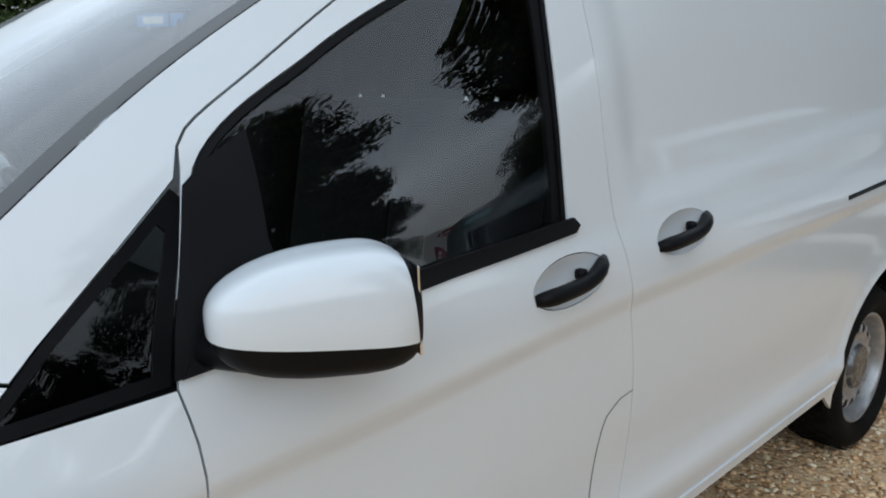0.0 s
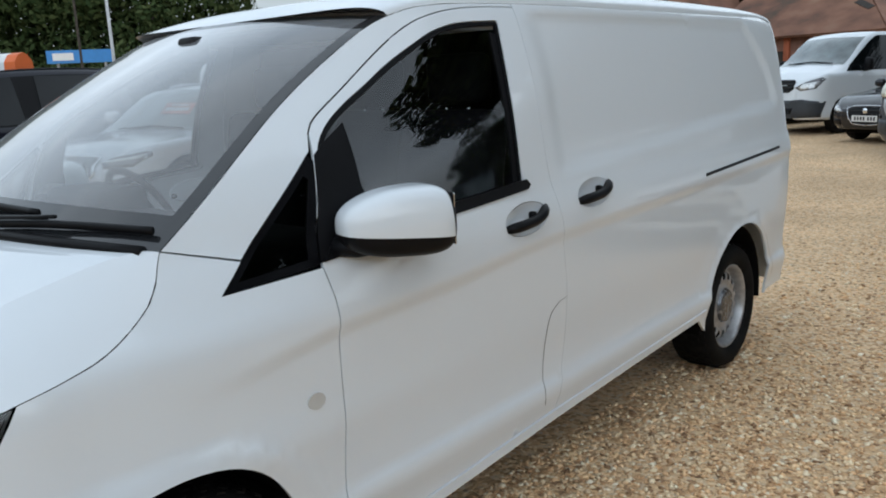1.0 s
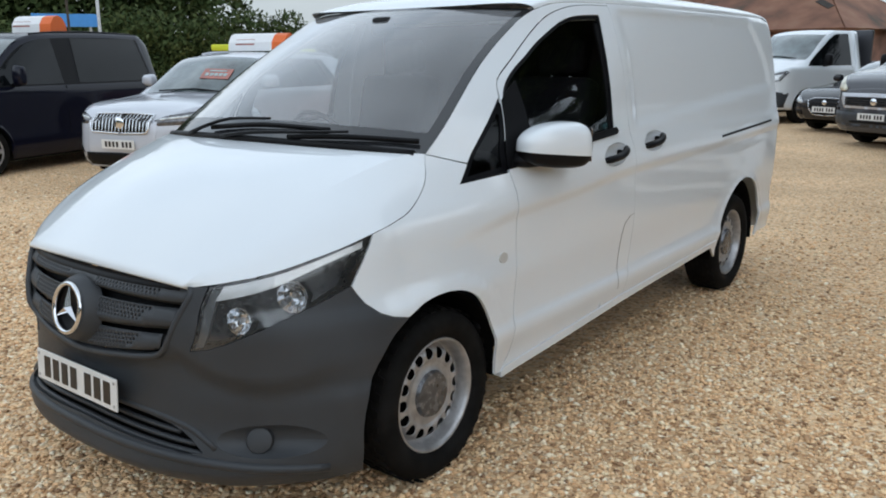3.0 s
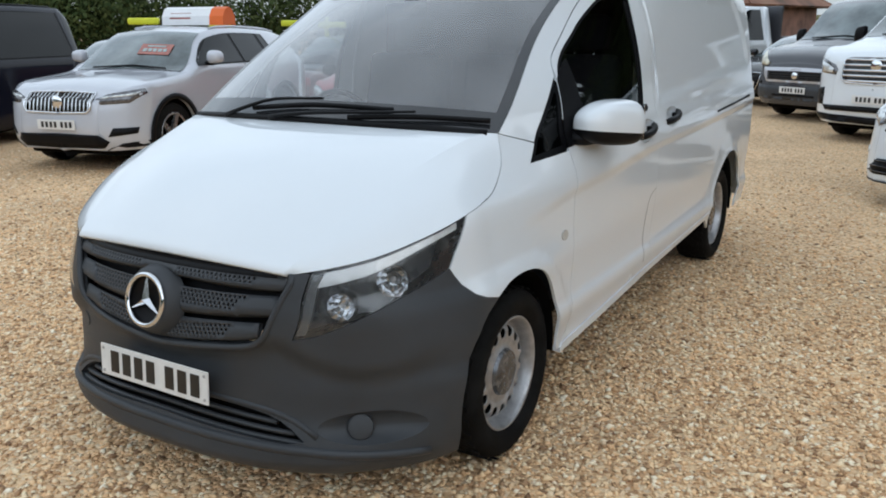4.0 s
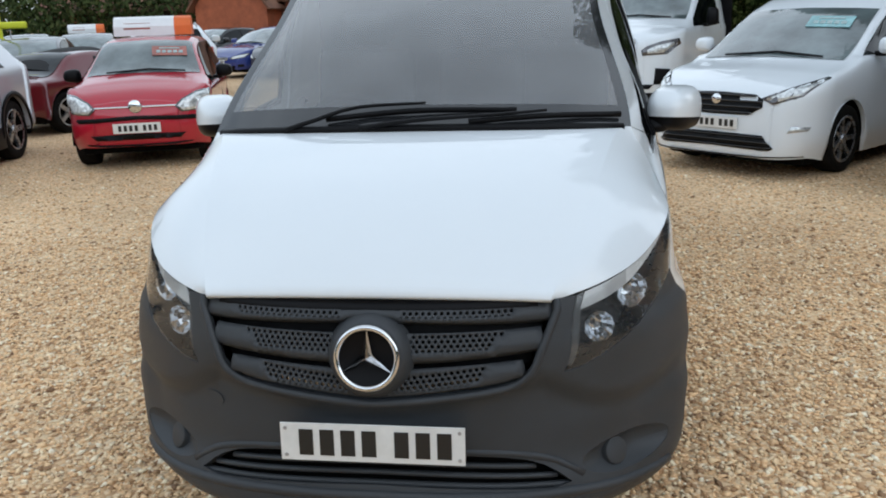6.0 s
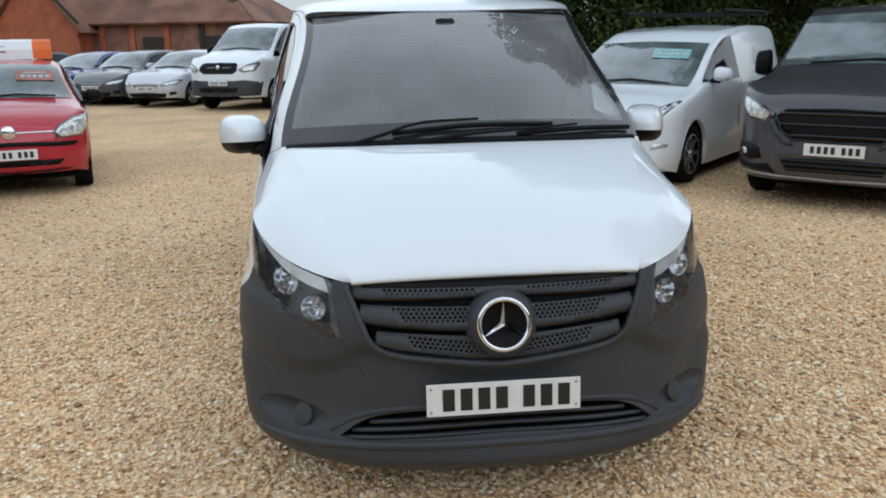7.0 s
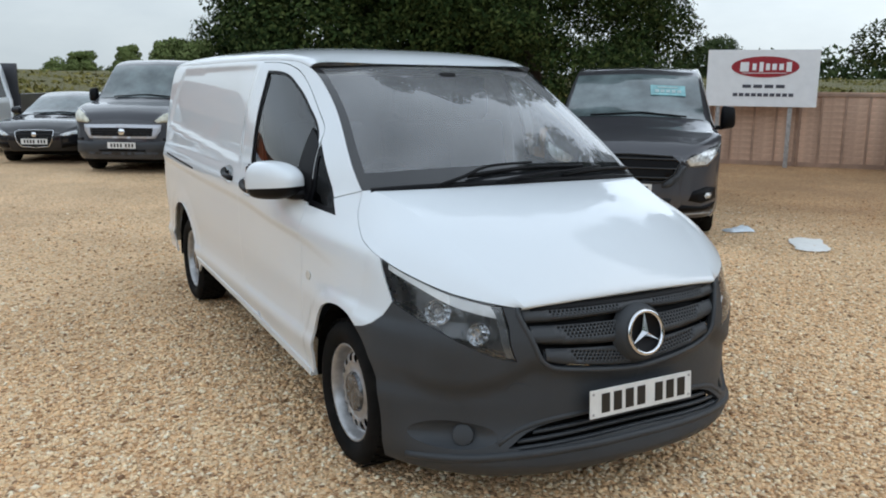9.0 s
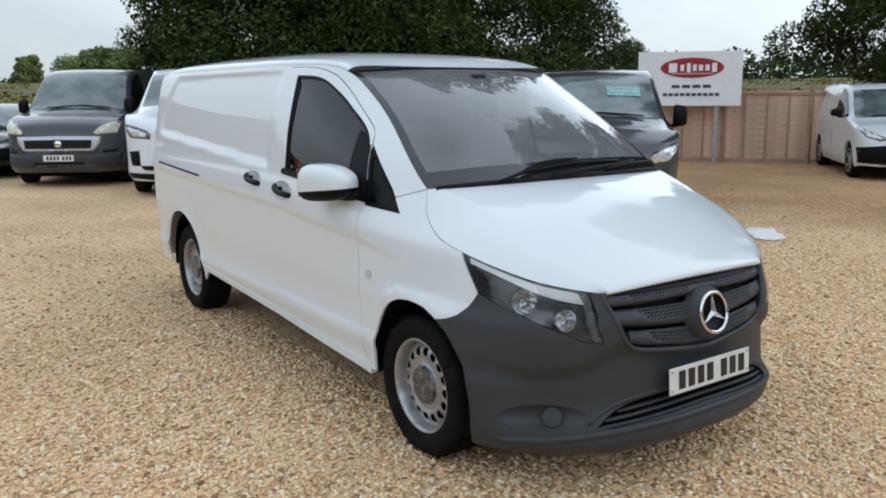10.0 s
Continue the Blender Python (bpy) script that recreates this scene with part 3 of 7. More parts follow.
def van_side(side):
    k = next(i for i, p in enumerate(BONNET_SIDE) if p[0] > -0.3181)
    wing = BONNET_SIDE[k:][::-1] + curve_pts([(-0.318, 0.998), (-0.352, 0.92), (-0.392, 0.842)])[1:] + BUMP_TOP[1:] + ARCH_F[1:] + [(0.352, 0.322)] + SEAM_FRONT + [(0.163, 1.102), (0.240, 1.166)]
    w = skin_panel("front_wing", wing, WHITE, van, side, step=0.030)
    badge = oval(0.358, 0.793, 0.027, 0.021, 18)
    skin_panel("side_repeater", badge, surface("repeater_lens", (0.55, 0.55, 0.53), 0.2, coat=0.5), w, side, "clear oval side repeater", offset=0.005, gap=0.0, depth=0.008, step=0.02)
    pillar = WS_SIDE + EDGE[1:] + [(1.452, 1.800)] + SEAM_TOP[::-1][:-1]
    k = next(i for i, p in enumerate(pillar) if p[0] < 0.525 and p[1] < 1.42 and i > len(WS_SIDE) + 5)
    pillar = pillar[:k] + [(0.512, 1.398), (0.360, 1.272), (0.240, 1.168)]
    skin_panel("windscreen_pillar", pillar, WHITE, van, side)
    skin_panel("quarter_window_seal", QWIN, FRIT, van, side, "black quarter window surround", holes=[QPANE], offset=-0.003, gap=0.0, step=0.03)
    g = skin_panel("quarter_window", shrink(QPANE, -0.003), QUARTER_GLASS, van, side, "dark quarter window glass", offset=-0.008, gap=0.0, depth=0.003)
    g.visible_shadow = False
    front_door(side)
    # sliding door and rear quarter
    h2 = oval(1.692, 1.140, 0.118, 0.050, 24, 0.06)
    REARSEAM = curve_pts([(2.640, 0.42), (2.670, 0.56), (2.735, 0.74), (2.775, 0.90), (2.78, 1.3), (2.755, 1.60), (2.74, 1.800)])
    arch = ARCH_R[::-1]
    sd = skin_panel("sliding_door", SEAM_REAR[::-1] + [(1.452, 1.800), (2.74, 1.800)] + REARSEAM[::-1] + [(2.62, 0.435)], WHITE, van, side, holes=[h2], gap=0.0, step=0.028)
    door_handle(1.692, 1.140, side, sd)
    quarter = REARSEAM + [(3.70, 1.800), (3.90, 1.760), (3.955, 1.55), (3.98, 1.10), (3.98, 0.34), (3.60, 0.34)] + ARCH_R
    q = skin_panel("rear_quarter", quarter, WHITE, van, side, gap=0.0, step=0.030)
    rail = [(2.66, 1.078), (3.64, 1.112), (3.64, 1.126), (2.66, 1.092)]
    skin_panel("door_rail", rail, BLACK, q, side, "black sliding door rail", offset=0.0025, gap=0.0)
    if side > 0:
        c = curve_pts([(1.499, 0.795), (1.45, 0.790), (1.40, 0.762), (1.374, 0.70), (1.358, 0.593), (1.348, 0.50), (1.350, 0.44)])
        skin_panel("flap_seam", c + [(p[0] + 0.0012, p[1] - 0.0010) for p in c[::-1]], BUMPER, van, side, offset=0.0024, gap=0.0, depth=0.001)
    sill = [(0.346, 0.3225), (0.352, 0.3235), (0.362, 0.3355), (1.405, 0.3925), (2.62, 0.4335), (2.72, 0.44), (2.72, 0.404), (1.40, 0.356), (0.80, 0.322), (0.350, 0.298)]
    skin_panel("sill", sill, WHITE, van, side, offset=0.006, depth=0.035, gap=0.0)
    tail = [(3.90, 0.62), (3.985, 0.62), (3.985, 1.10), (3.93, 1.10)]
    skin_panel("tail_lamp", tail, REDLENS, van, side, "red tail lamp", offset=0.006, gap=0.0)
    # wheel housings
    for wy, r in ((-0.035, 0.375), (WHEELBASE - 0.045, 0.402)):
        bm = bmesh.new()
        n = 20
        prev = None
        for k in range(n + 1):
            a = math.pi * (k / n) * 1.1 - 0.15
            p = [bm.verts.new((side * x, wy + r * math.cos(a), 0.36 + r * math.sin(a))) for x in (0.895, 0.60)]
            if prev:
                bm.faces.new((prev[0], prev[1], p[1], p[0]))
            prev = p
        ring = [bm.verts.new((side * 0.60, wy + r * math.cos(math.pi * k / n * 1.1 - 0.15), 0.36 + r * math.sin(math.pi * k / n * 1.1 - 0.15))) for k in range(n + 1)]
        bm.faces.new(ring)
        part("wheel_housing", bm, HOLLOW_SHADE, van)


# bumper, grille, lamps
INTAKE = curve_pts([(-1.1, 0.430), (-0.98, 0.424), (-0.88, 0.402), (-0.820, 0.362), (-0.788, 0.326)]) + curve_pts([(-0.83, 0.318), (-0.95, 0.334), (-1.1, 0.347)])
GRILLE = [(nose_u(x, z), z) for x, z in curve_pts([(0.0, 0.588), (0.10, 0.594), (0.24, 0.606), (0.36, 0.618), (0.412, 0.632), (0.440, 0.665), (0.462, 0.720), (0.490, 0.790), (0.508, 0.835), (0.506, 0.864)], 0.02)]
ARCH_FRONT = curve_pts([(-0.222, 0.703), (-0.305, 0.640), (-0.365, 0.540), (-0.395, 0.420), (-0.392, 0.250)])
bumper = new("front_bumper")
bumper.parent = van
for side in (1, -1):
    van_side(side)
    poly = [(-1.1, 0.190), (-0.75, 0.192), (-0.392, 0.215)] + ARCH_FRONT[::-1][1:-1] + BUMP_TOP[::-1] + LAMP_LOW[::-1][1:] + [(-0.770, 0.866), (-0.788, 0.864)] + GRILLE[::-1] + INTAKE
    fog = oval(-0.625, 0.362, 0.135, 0.052, 28, -0.03)
    skin_panel("bumper_cover", poly, BUMPER, bumper, side, "dark grey textured plastic bumper", holes=[fog], gap=0.0, depth=0.03, step=0.022)
    cup(fog, 0.034, side, bumper, BUMPER, "fog_recess")
    q, n = skin(-0.655, 0.365), skin_normal(-0.655, 0.365)
    q = q - 0.021 * n
    bm = lathe([(0.001, 0.012), (0.030, 0.012), (0.040, 0.009), (0.044, 0.0), (0.044, -0.02)], 28, "Z")
    bmesh.ops.transform(bm, matrix=Matrix.Translation((side * q.x, q.y, q.z)) @ Vector((side * n.x, n.y, n.z)).to_track_quat("Z", "Y").to_matrix().to_4x4(), verts=bm.verts)
    part("fog_cover", bm, BUMPER, bumper, "round blanking cover", angle=40)
    cover = oval(-0.815, 0.545, 0.032, 0.026, 12)
    if side < 0:
        skin_panel("tow_eye_cover", cover, BUMPER, bumper, side, "small square towing-eye cover", offset=0.003, gap=0.0, depth=0.006, step=0.02)
    # headlight
    lamp = [(-0.768, 0.867)] + LAMP_LOW + curve_pts([(-0.392, 0.842), (-0.352, 0.92), (-0.322, 0.994)])[1:] + [p for p in BONNET_SIDE if -0.764 < p[0] < -0.325][::-1]
    hl = new("headlight")
    hl.parent = van
    ls = skin_panel("lamp_lens", lamp, LENS, hl, side, "clear headlight lens", gap=0.0025, depth=0.004, step=0.03)
    ls.visible_shadow = False
    skin_panel("lamp_bowl", lamp, surface("lamp_housing", (0.060, 0.062, 0.066), 0.28, 0.25, vary=0.25, scale=18), hl, side, "smoked grey lamp housing", gap=0.001, offset=-0.105, depth=-0.100, step=0.04)
    top = BONNET_SIDE[:next(i for i, p in enumerate(BONNET_SIDE) if p[0] > -0.345)]
    top = [p for p in top if p[0] > -0.762]
    for nm, ua, ub, col, met, lab in (("indicator", -0.764, -0.605, (0.66, 0.67, 0.68), 0.3, "ribbed silver indicator"), ("running_light", -0.612, -0.340, (0.88, 0.89, 0.90), 0.15, "bright silver running-light strip")):
        run = [p for p in top if ua < p[0] < ub]
        strip = [(p[0] + 0.004, p[1] - 0.008) for p in run] + [(p[0] + 0.004 - 0.020 * smooth(-0.6, -0.76, p[0]), p[1] - 0.030 - 0.024 * smooth(-0.42, -0.74, p[0])) for p in run[::-1]]
        skin_panel(nm, strip, surface(nm + "_silver", col, 0.24, met, vary=0.10, scale=25), hl, side, lab, gap=0.0, offset=-0.020, depth=0.03, step=0.03)
    for cu, cz, r, dp in ((-0.697, 0.770, 0.045, 0.052), (-0.548, 0.830, 0.052, 0.060)):
        q, n = skin(cu, cz), skin_normal(cu, cz)
        sn = Vector((side * n.x, n.y, n.z))
        q, n = Vector((side * q.x, q.y, q.z)), Vector((side * n.x * 0.6, n.y - 0.35, n.z * 0.3)).normalized()
        q = q - dp * sn
        bm = lathe([(0.006, -0.034), (r * 0.45, -0.028), (r * 0.75, -0.012), (r * 0.95, 0.010), (r * 1.00, 0.014), (r * 1.03, 0.010), (r * 1.04, -0.03)], 11, "Z")
        bmesh.ops.transform(bm, matrix=Matrix.Translation(q) @ n.to_track_quat("Z", "Y").to_matrix().to_4x4(), verts=bm.verts)
        rf = part("reflector", bm, REFLECTOR, hl, "chrome lamp reflector")
        bm = bmesh.new()
        bmesh.ops.create_uvsphere(bm, u_segments=14, v_segments=10, radius=r * 0.22)
        bmesh.ops.translate(bm, vec=q - 0.012 * n, verts=bm.verts)
        part("bulb", bm, STEEL, rf, smooth_faces=True)
    edge_strip = [(-0.764, 0.862), (-0.812, 0.672), (-0.790, 0.676), (-0.744, 0.858)]
    skin_panel("lamp_edge", edge_strip, surface("lamp_grey", (0.09, 0.095, 0.10), 0.3, 0.3), hl, side, "grey inner lamp edge", gap=0.0, offset=-0.020, depth=0.02, step=0.03)

# grille: a frame, three perforated slats and the emblem
grille = new("grille")
grille.parent = van


def nose_pt(x, z, out=0.0):
    u = nose_u(abs(x), z)
    q, n = skin(u, z), skin_normal(u, z)
    q = q + out * n
    return Vector((q.x if x >= 0 else -q.x, q.y, q.z))


def grille_x(z):
    """Half the grille's width at a height."""
    for a, b in zip(GRILLE, GRILLE[1:]):
        if a[1] <= z <= b[1]:
            t = (z - a[1]) / (b[1] - a[1])
            return skin(a[0] + t * (b[0] - a[0]), z).x
    return skin(-0.808, 0.86).x


rows = []
for j in range(14):
    z = 0.602 + 0.262 * j / 13
    w = grille_x(z)
    rows.append([nose_pt(w * (2 * i / 30 - 1), z, -0.060) for i in range(31)])
patch(rows, BLACK, "grille_backing", grille)


def grille_low(x):
    """The height of the grille's lower outline at half-width x."""
    for a, b in zip(GRILLE, GRILLE[1:]):
        if skin(*a).x <= x <= skin(*b).x:
            return a[1] + (b[1] - a[1]) * (x - skin(*a).x) / max(1e-6, skin(*b).x - skin(*a).x)
    return 0.598


def slat_edge(k, x):
    """The lower and upper edge of a slat at half-width x."""
    a = abs(x)
    if k == 0:
        return 0.822 - 0.016 * min(1.0, a / 0.50), 0.8655
    if k == 1:
        return 0.699 + 0.030 * min(1.0, a / 0.47) ** 1.3, 0.790 + 0.006 * a / 0.47
    return max(0.592 + 0.042 * a / 0.42, grille_low(a) + 0.004), 0.684 + 0.024 * min(1.0, a / 0.42)


for k, (w, rows_, first, last, up) in enumerate(((0.500, 3, 0.100, 0.410, 0.007), (0.470, 4, 0.118, 0.362, 0.010), (0.418, 4, 0.0, 0.318, 0.012))):
    nx = 40
    xs = [w * (2 * i / nx - 1) for i in range(nx + 1)]
    poly = [(x, slat_edge(k, x)[0]) for x in xs] + [(x, slat_edge(k, x)[1]) for x in xs[::-1]]
    holes = []
    for r in range(rows_):
        for c in range(-26, 27):
            x = (c + 0.5 * (r % 2)) * 0.0172
            z = slat_edge(k, x)[1] - up - 0.0130 * r - (0.018 * (1 - abs(x) / 0.32) if k == 2 else 0.0)
            if first < abs(x) + 0.008 * r and abs(x) < last - 0.012 * r and z - 0.010 > slat_edge(k, x)[0] and math.hypot(x, z - 0.738) > 0.108:
                holes.append([(x + 0.0056 * math.cos(a), z + 0.0052 * math.sin(a)) for a in [math.pi * q / 4 for q in range(8)]])
    v, tris = fill(poly, holes, 0.02)
    P, F = [], []
    for x, z in v:
        lo, hi = slat_edge(k, x)
        s = (z - lo) / (hi - lo)
        P.append(nose_pt(x, z, -0.006 - 0.022 * max(0.0, s - 0.25) ** 1.2 - 0.018 * max(0.0, 0.25 - s) / 0.25))
    for t in tris:
        nn = (P[t[1]] - P[t[0]]).cross(P[t[2]] - P[t[0]])
        F.append(t if nn.y < 0 else t[::-1])
    ob = mesh_part("grille_slat", P, F, BUMPER, grille, "perforated dark grey slat")
    md = ob.modifiers.new("thickness", "SOLIDIFY")
    md.thickness, md.offset = 0.012, -1
frame_pts = [nose_pt(-skin(u, z).x, z, -0.006) for u, z in GRILLE[::-1]] + [nose_pt(skin(u, z).x, z, -0.006) for u, z in GRILLE[1:]]
part("grille_frame", tube(frame_pts, 0.012, 8), BUMPER, grille, smooth_faces=True)
# emblem: ring with three spokes
emb = new("emblem")
emb.parent = van
EM = Matrix.Translation((0, -0.917, 0.738)) @ Matrix.Rotation(radians(-12), 4, "X")
bm = bmesh.new()
ring = []
for i in range(48):
    a = 2 * math.pi * i / 48
    ring.append([bm.verts.new(EM @ Vector(((0.083 + 0.0085 * math.cos(b)) * math.cos(a), 0.009 * math.sin(b), (0.083 + 0.0085 * math.cos(b)) * math.sin(a)))) for b in [2 * math.pi * k / 10 for k in range(10)]])
for i in range(48):
    for k in range(10):
        bm.faces.new((ring[i][k], ring[i][(k + 1) % 10], ring[(i + 1) % 48][(k + 1) % 10], ring[(i + 1) % 48][k]))
part("emblem_ring", bm, CHROME, emb, "chrome ring", True)
bm = bmesh.new()
tip = bm.verts.new(EM @ Vector((0, -0.014, 0)))
outer = []
for k in range(6):
    a = math.pi / 2 + k * math.pi / 3
    r = 0.083 if k % 2 == 0 else 0.016
    outer.append(bm.verts.new(EM @ Vector((r * math.cos(a), 0.0 if k % 2 == 0 else 0.004, r * math.sin(a)))))
for k in range(6):
    bm.faces.new((tip, outer[k], outer[(k + 1) % 6]))
bm.faces.new(outer)
part("emblem_spokes", bm, CHROME, emb, "three chrome spokes")
bm = lathe([(0.001, 0.014), (0.080, 0.014), (0.086, 0.008)], 40, "Y")
bmesh.ops.transform(bm, matrix=EM, verts=bm.verts)
part("emblem_dish", bm, BLACK, emb, smooth_faces=True)
bm = lathe([(0.084, 0.010), (0.091, 0.004), (0.098, 0.008), (0.110, 0.026), (0.122, 0.060)], 48, "Y")
bmesh.ops.transform(bm, matrix=EM, verts=bm.verts)
part("emblem_collar", bm, BUMPER, emb, "dark grey plastic collar", True)

part("bonnet_seal", tube([nose_pt(x, 0.858, -0.040) for x in [0.46 * (2 * i / 24 - 1) for i in range(25)]], 0.026, 8), BLACK, van, smooth_faces=True)
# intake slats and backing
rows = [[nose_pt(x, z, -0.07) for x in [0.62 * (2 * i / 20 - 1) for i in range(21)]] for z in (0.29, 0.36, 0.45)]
patch(rows, HOLLOW_SHADE, "intake_backing", bumper)
for z, w in ((0.352, 0.57), (0.378, 0.53), (0.402, 0.47)):
    pts = [nose_pt(x, z - 0.03 * (x / 0.55) ** 2, -0.020) for x in [w * (2 * i / 24 - 1) for i in range(25)]]
    part("intake_slat", tube(pts, 0.010, 8, flat=0.8), BUMPER, bumper, smooth_faces=True)

for nm, line, rad in (("lower_lip", [(0.0, 0.318), (0.30, 0.314), (0.55, 0.300), (0.72, 0.278), (0.84, 0.262)], 0.017), ("intake_brow", [(0.0, 0.440), (0.25, 0.436), (0.42, 0.420), (0.53, 0.388), (0.60, 0.340)], 0.012)):
    c = curve_pts(line)
    full = [(-x, z) for x, z in c[:0:-1]] + c
    part(nm, tube([nose_pt(x, z, -0.006) for x, z in full], rad, 10), BUMPER, bumper, smooth_faces=True)

# number plate
plate = new("number_plate")
plate.parent = van
PM = Matrix.Translation((0, -0.917, 0.483)) @ Matrix.Rotation(radians(-4), 4, "X")
bm = box_bm((0.520, 0.006, 0.111), (0, 0, 0), 0.002)
bmesh.ops.transform(bm, matrix=PM, verts=bm.verts)
part("plate_board", bm, PLATE, plate, "white plate")
bm = box_bm((0.42, 0.03, 0.09), (0, 0.018, -0.004), 0.006)
bmesh.ops.transform(bm, matrix=PM, verts=bm.verts)
part("plate_holder", bm, BUMPER, plate)
for k in range(7):
    x = -0.186 + k * 0.0595 + (0.032 if k > 3 else 0)
    bm = box_bm((0.040, 0.002, 0.076), (x, -0.0042, 0), 0)
    bmesh.ops.transform(bm, matrix=PM, verts=bm.verts)
    part("plate_bar", bm, PLATE_INK, plate)
for x in (-0.245, 0.245):
    for z in (-0.04, 0.04):
        bm = lathe([(0.001, -0.005), (0.005, -0.005), (0.006, -0.002)], 10, "Y")
        bmesh.ops.transform(bm, matrix=PM @ Matrix.Translation((x, 0, z)), verts=bm.verts)
        part("plate_screw", bm, STEEL, plate)

# bonnet: the middle between two creases, and the two slopes to the wings
edge3 = [skin(u, z) for u, z in BONNET_SIDE]


def along(pts, t):
    L = [0.0]
    for a, b in zip(pts, pts[1:]):
        L.append(L[-1] + (b - a).length)
    d = t * L[-1]
    for i in range(len(pts) - 1):
        if d <= L[i + 1] + 1e-9:
            return pts[i].lerp(pts[i + 1], (d - L[i]) / max(1e-9, L[i + 1] - L[i]))
    return pts[-1]


crease3 = curve_pts([Vector((0.490, -0.795, 0.869)), Vector((0.560, -0.60, 0.990)), Vector((0.635, -0.34, 1.112)), Vector((0.700, -0.06, 1.200)), Vector((0.740, 0.05, 1.218))])
rows = []
for j in range(33):
    t = j / 32
    C, E = along(crease3, t), along(edge3, t)
    mid = Vector((0, -0.838 + (-0.105 + 0.838) * t, 0.888 + (1.232 - 0.888) * t + 0.075 * math.sin(math.pi * t ** 0.85)))
    half = []
    for i in range(13):
        s = i / 12
        p = mid.lerp(C, s)
        p.y = mid.y + (C.y - mid.y) * s ** 2.2
        p.z = mid.z + (C.z - mid.z) * s ** 2.0
        half.append(p)
    for i in range(1, 8):
        s = i / 7
        p = C.lerp(E, s)
        p.z += 0.015 * math.sin(math.pi * s) * math.sin(math.pi * t)
        p.x += 0.012 * math.sin(math.pi * s) * math.sin(math.pi * t)
        half.append(p)
    if j == 0:
        half = [Vector((p.x, p.y + 0.004, p.z)) for p in half]
    rows.append([Vector((-p.x, p.y, p.z)) for p in half[:0:-1]] + half)
rows = [[p + Vector((0, 0.028, -0.022)) for p in rows[0]], [p + Vector((0, 0.002, -0.008)) for p in rows[0]]] + rows
verts, faces = [], []
for a, b in ((0, 8), (7, 32), (31, 39)):
    n, k = b - a, len(verts)
    verts += [p for r in rows for p in r[a:b]]
    faces += [(k + i * n + j, k + i * n + j + 1, k + (i + 1) * n + j + 1, k + (i + 1) * n + j) for i in range(len(rows) - 1) for j in range(n - 1)]
mesh_part("bonnet", verts, faces, WHITE, van, "white painted bonnet")

# windscreen
ws_edge = [skin(u, z) for u, z in WS_SIDE]


def screen(s, t):
    e = along(ws_edge, t)
    w = 2 * s - 1
    mid = Vector((0, -0.085 + 0.905 * t, 1.243 + 0.537 * t + 0.035 * math.sin(math.pi * t)))
    k = abs(w) ** 2.3
    return Vector((e.x * w, mid.y + (e.y - mid.y) * k, mid.z + (e.z - mid.z) * k))


ws = new("windscreen")
ws.parent = van
S0, T0, T1 = 0.026, 0.105, 0.970
g = patch([[screen(S0 + (1 - 2 * S0) * i / 30, T0 + (T1 - T0) * j / 20) for i in range(31)] for j in range(21)], WINDSCREEN, "windscreen_glass", ws, "clear laminated windscreen")
g.visible_shadow = False
for nm, sa, sb, ta, tb in (("screen_border", 0.0, S0, 0, 1), ("screen_border", 1 - S0, 1, 0, 1), ("screen_border", S0, 1 - S0, 0, T0), ("screen_border", S0, 1 - S0, T1, 1)):
    patch([[screen(sa + (sb - sa) * i / 20, ta + (tb - ta) * j / 12) for i in range(21)] for j in range(13)], SCREEN_FRIT, nm, ws, "dark screen border")
# wipers
def on_screen(x, t, up):
    return screen(0.5 + x / 1.5, t) + Vector((0, -0.6, 0.8)) * up


for arm, blade in ((((-0.44, -0.012), (-0.33, 0.012), (-0.19, 0.066), (0.05, 0.080)), ((-0.30, 0.030), (0.02, 0.062), (0.36, 0.060))),
                   (((-0.17, -0.014), (0.02, 0.000), (0.28, 0.022), (0.46, 0.042)), ((0.20, 0.008), (0.46, 0.034), (0.715, 0.044)))):
    wp = new("wiper")
    wp.parent = van
    pts = curve_pts([on_screen(x, t, 0.034 - 0.018 * (i == 0)) for i, (x, t) in enumerate(arm)], 0.05)
    part("wiper_arm", tube(pts, [0.013 - 0.006 * i / (len(pts) - 1) for i in range(len(pts))], 8, flat=0.7), BLACK, wp, smooth_faces=True)
    pts = curve_pts([on_screen(x, t, 0.016) for x, t in blade], 0.05)
    part("wiper_blade", tube(pts, 0.008, 8, flat=1.3), BLACK, wp, smooth_faces=True)
bm = tube([screen(0.02 + 0.96 * k / 20, 0.004) + Vector((0, -0.012, -0.006)) for k in range(21)], 0.016, 8)
part("cowl", bm, BLACK, van, "black plastic scuttle strip", True)

# roof
roof_mid = spline([(0.82, 1.780), (0.90, 1.814), (1.0, 1.840), (1.3, 1.874), (1.8, 1.896), (2.6, 1.905), (3.4, 1.892), (3.8, 1.855), (3.97, 1.765)])
roof_edge = spline([(0.945, 1.758), (1.05, 1.785), (1.20, 1.798), (1.45, 1.801), (3.70, 1.801), (3.90, 1.760), (3.97, 1.70)])
rows = []
for j in range(61):
    t = j / 60
    row = []
    for i in range(41):
        w = 2 * i / 40 - 1
        a = abs(w)
        yf = 0.945 - 0.125 * (1 - a ** 2.3)
        y = yf + (3.97 - yf) * t
        ye = max(y, 0.945)
        ez, mz = roof_edge(ye), roof_mid(y)
        th = a * math.pi / 2
        s, c = math.sin(th) ** 0.85, math.cos(th) ** 0.75
        row.append(Vector((math.copysign(side_x(ye, ez) * s, w), y, ez + (mz - ez) * c)))
    rows.append(row)
roof = patch(rows, WHITE, "roof", van, "white roof skin")
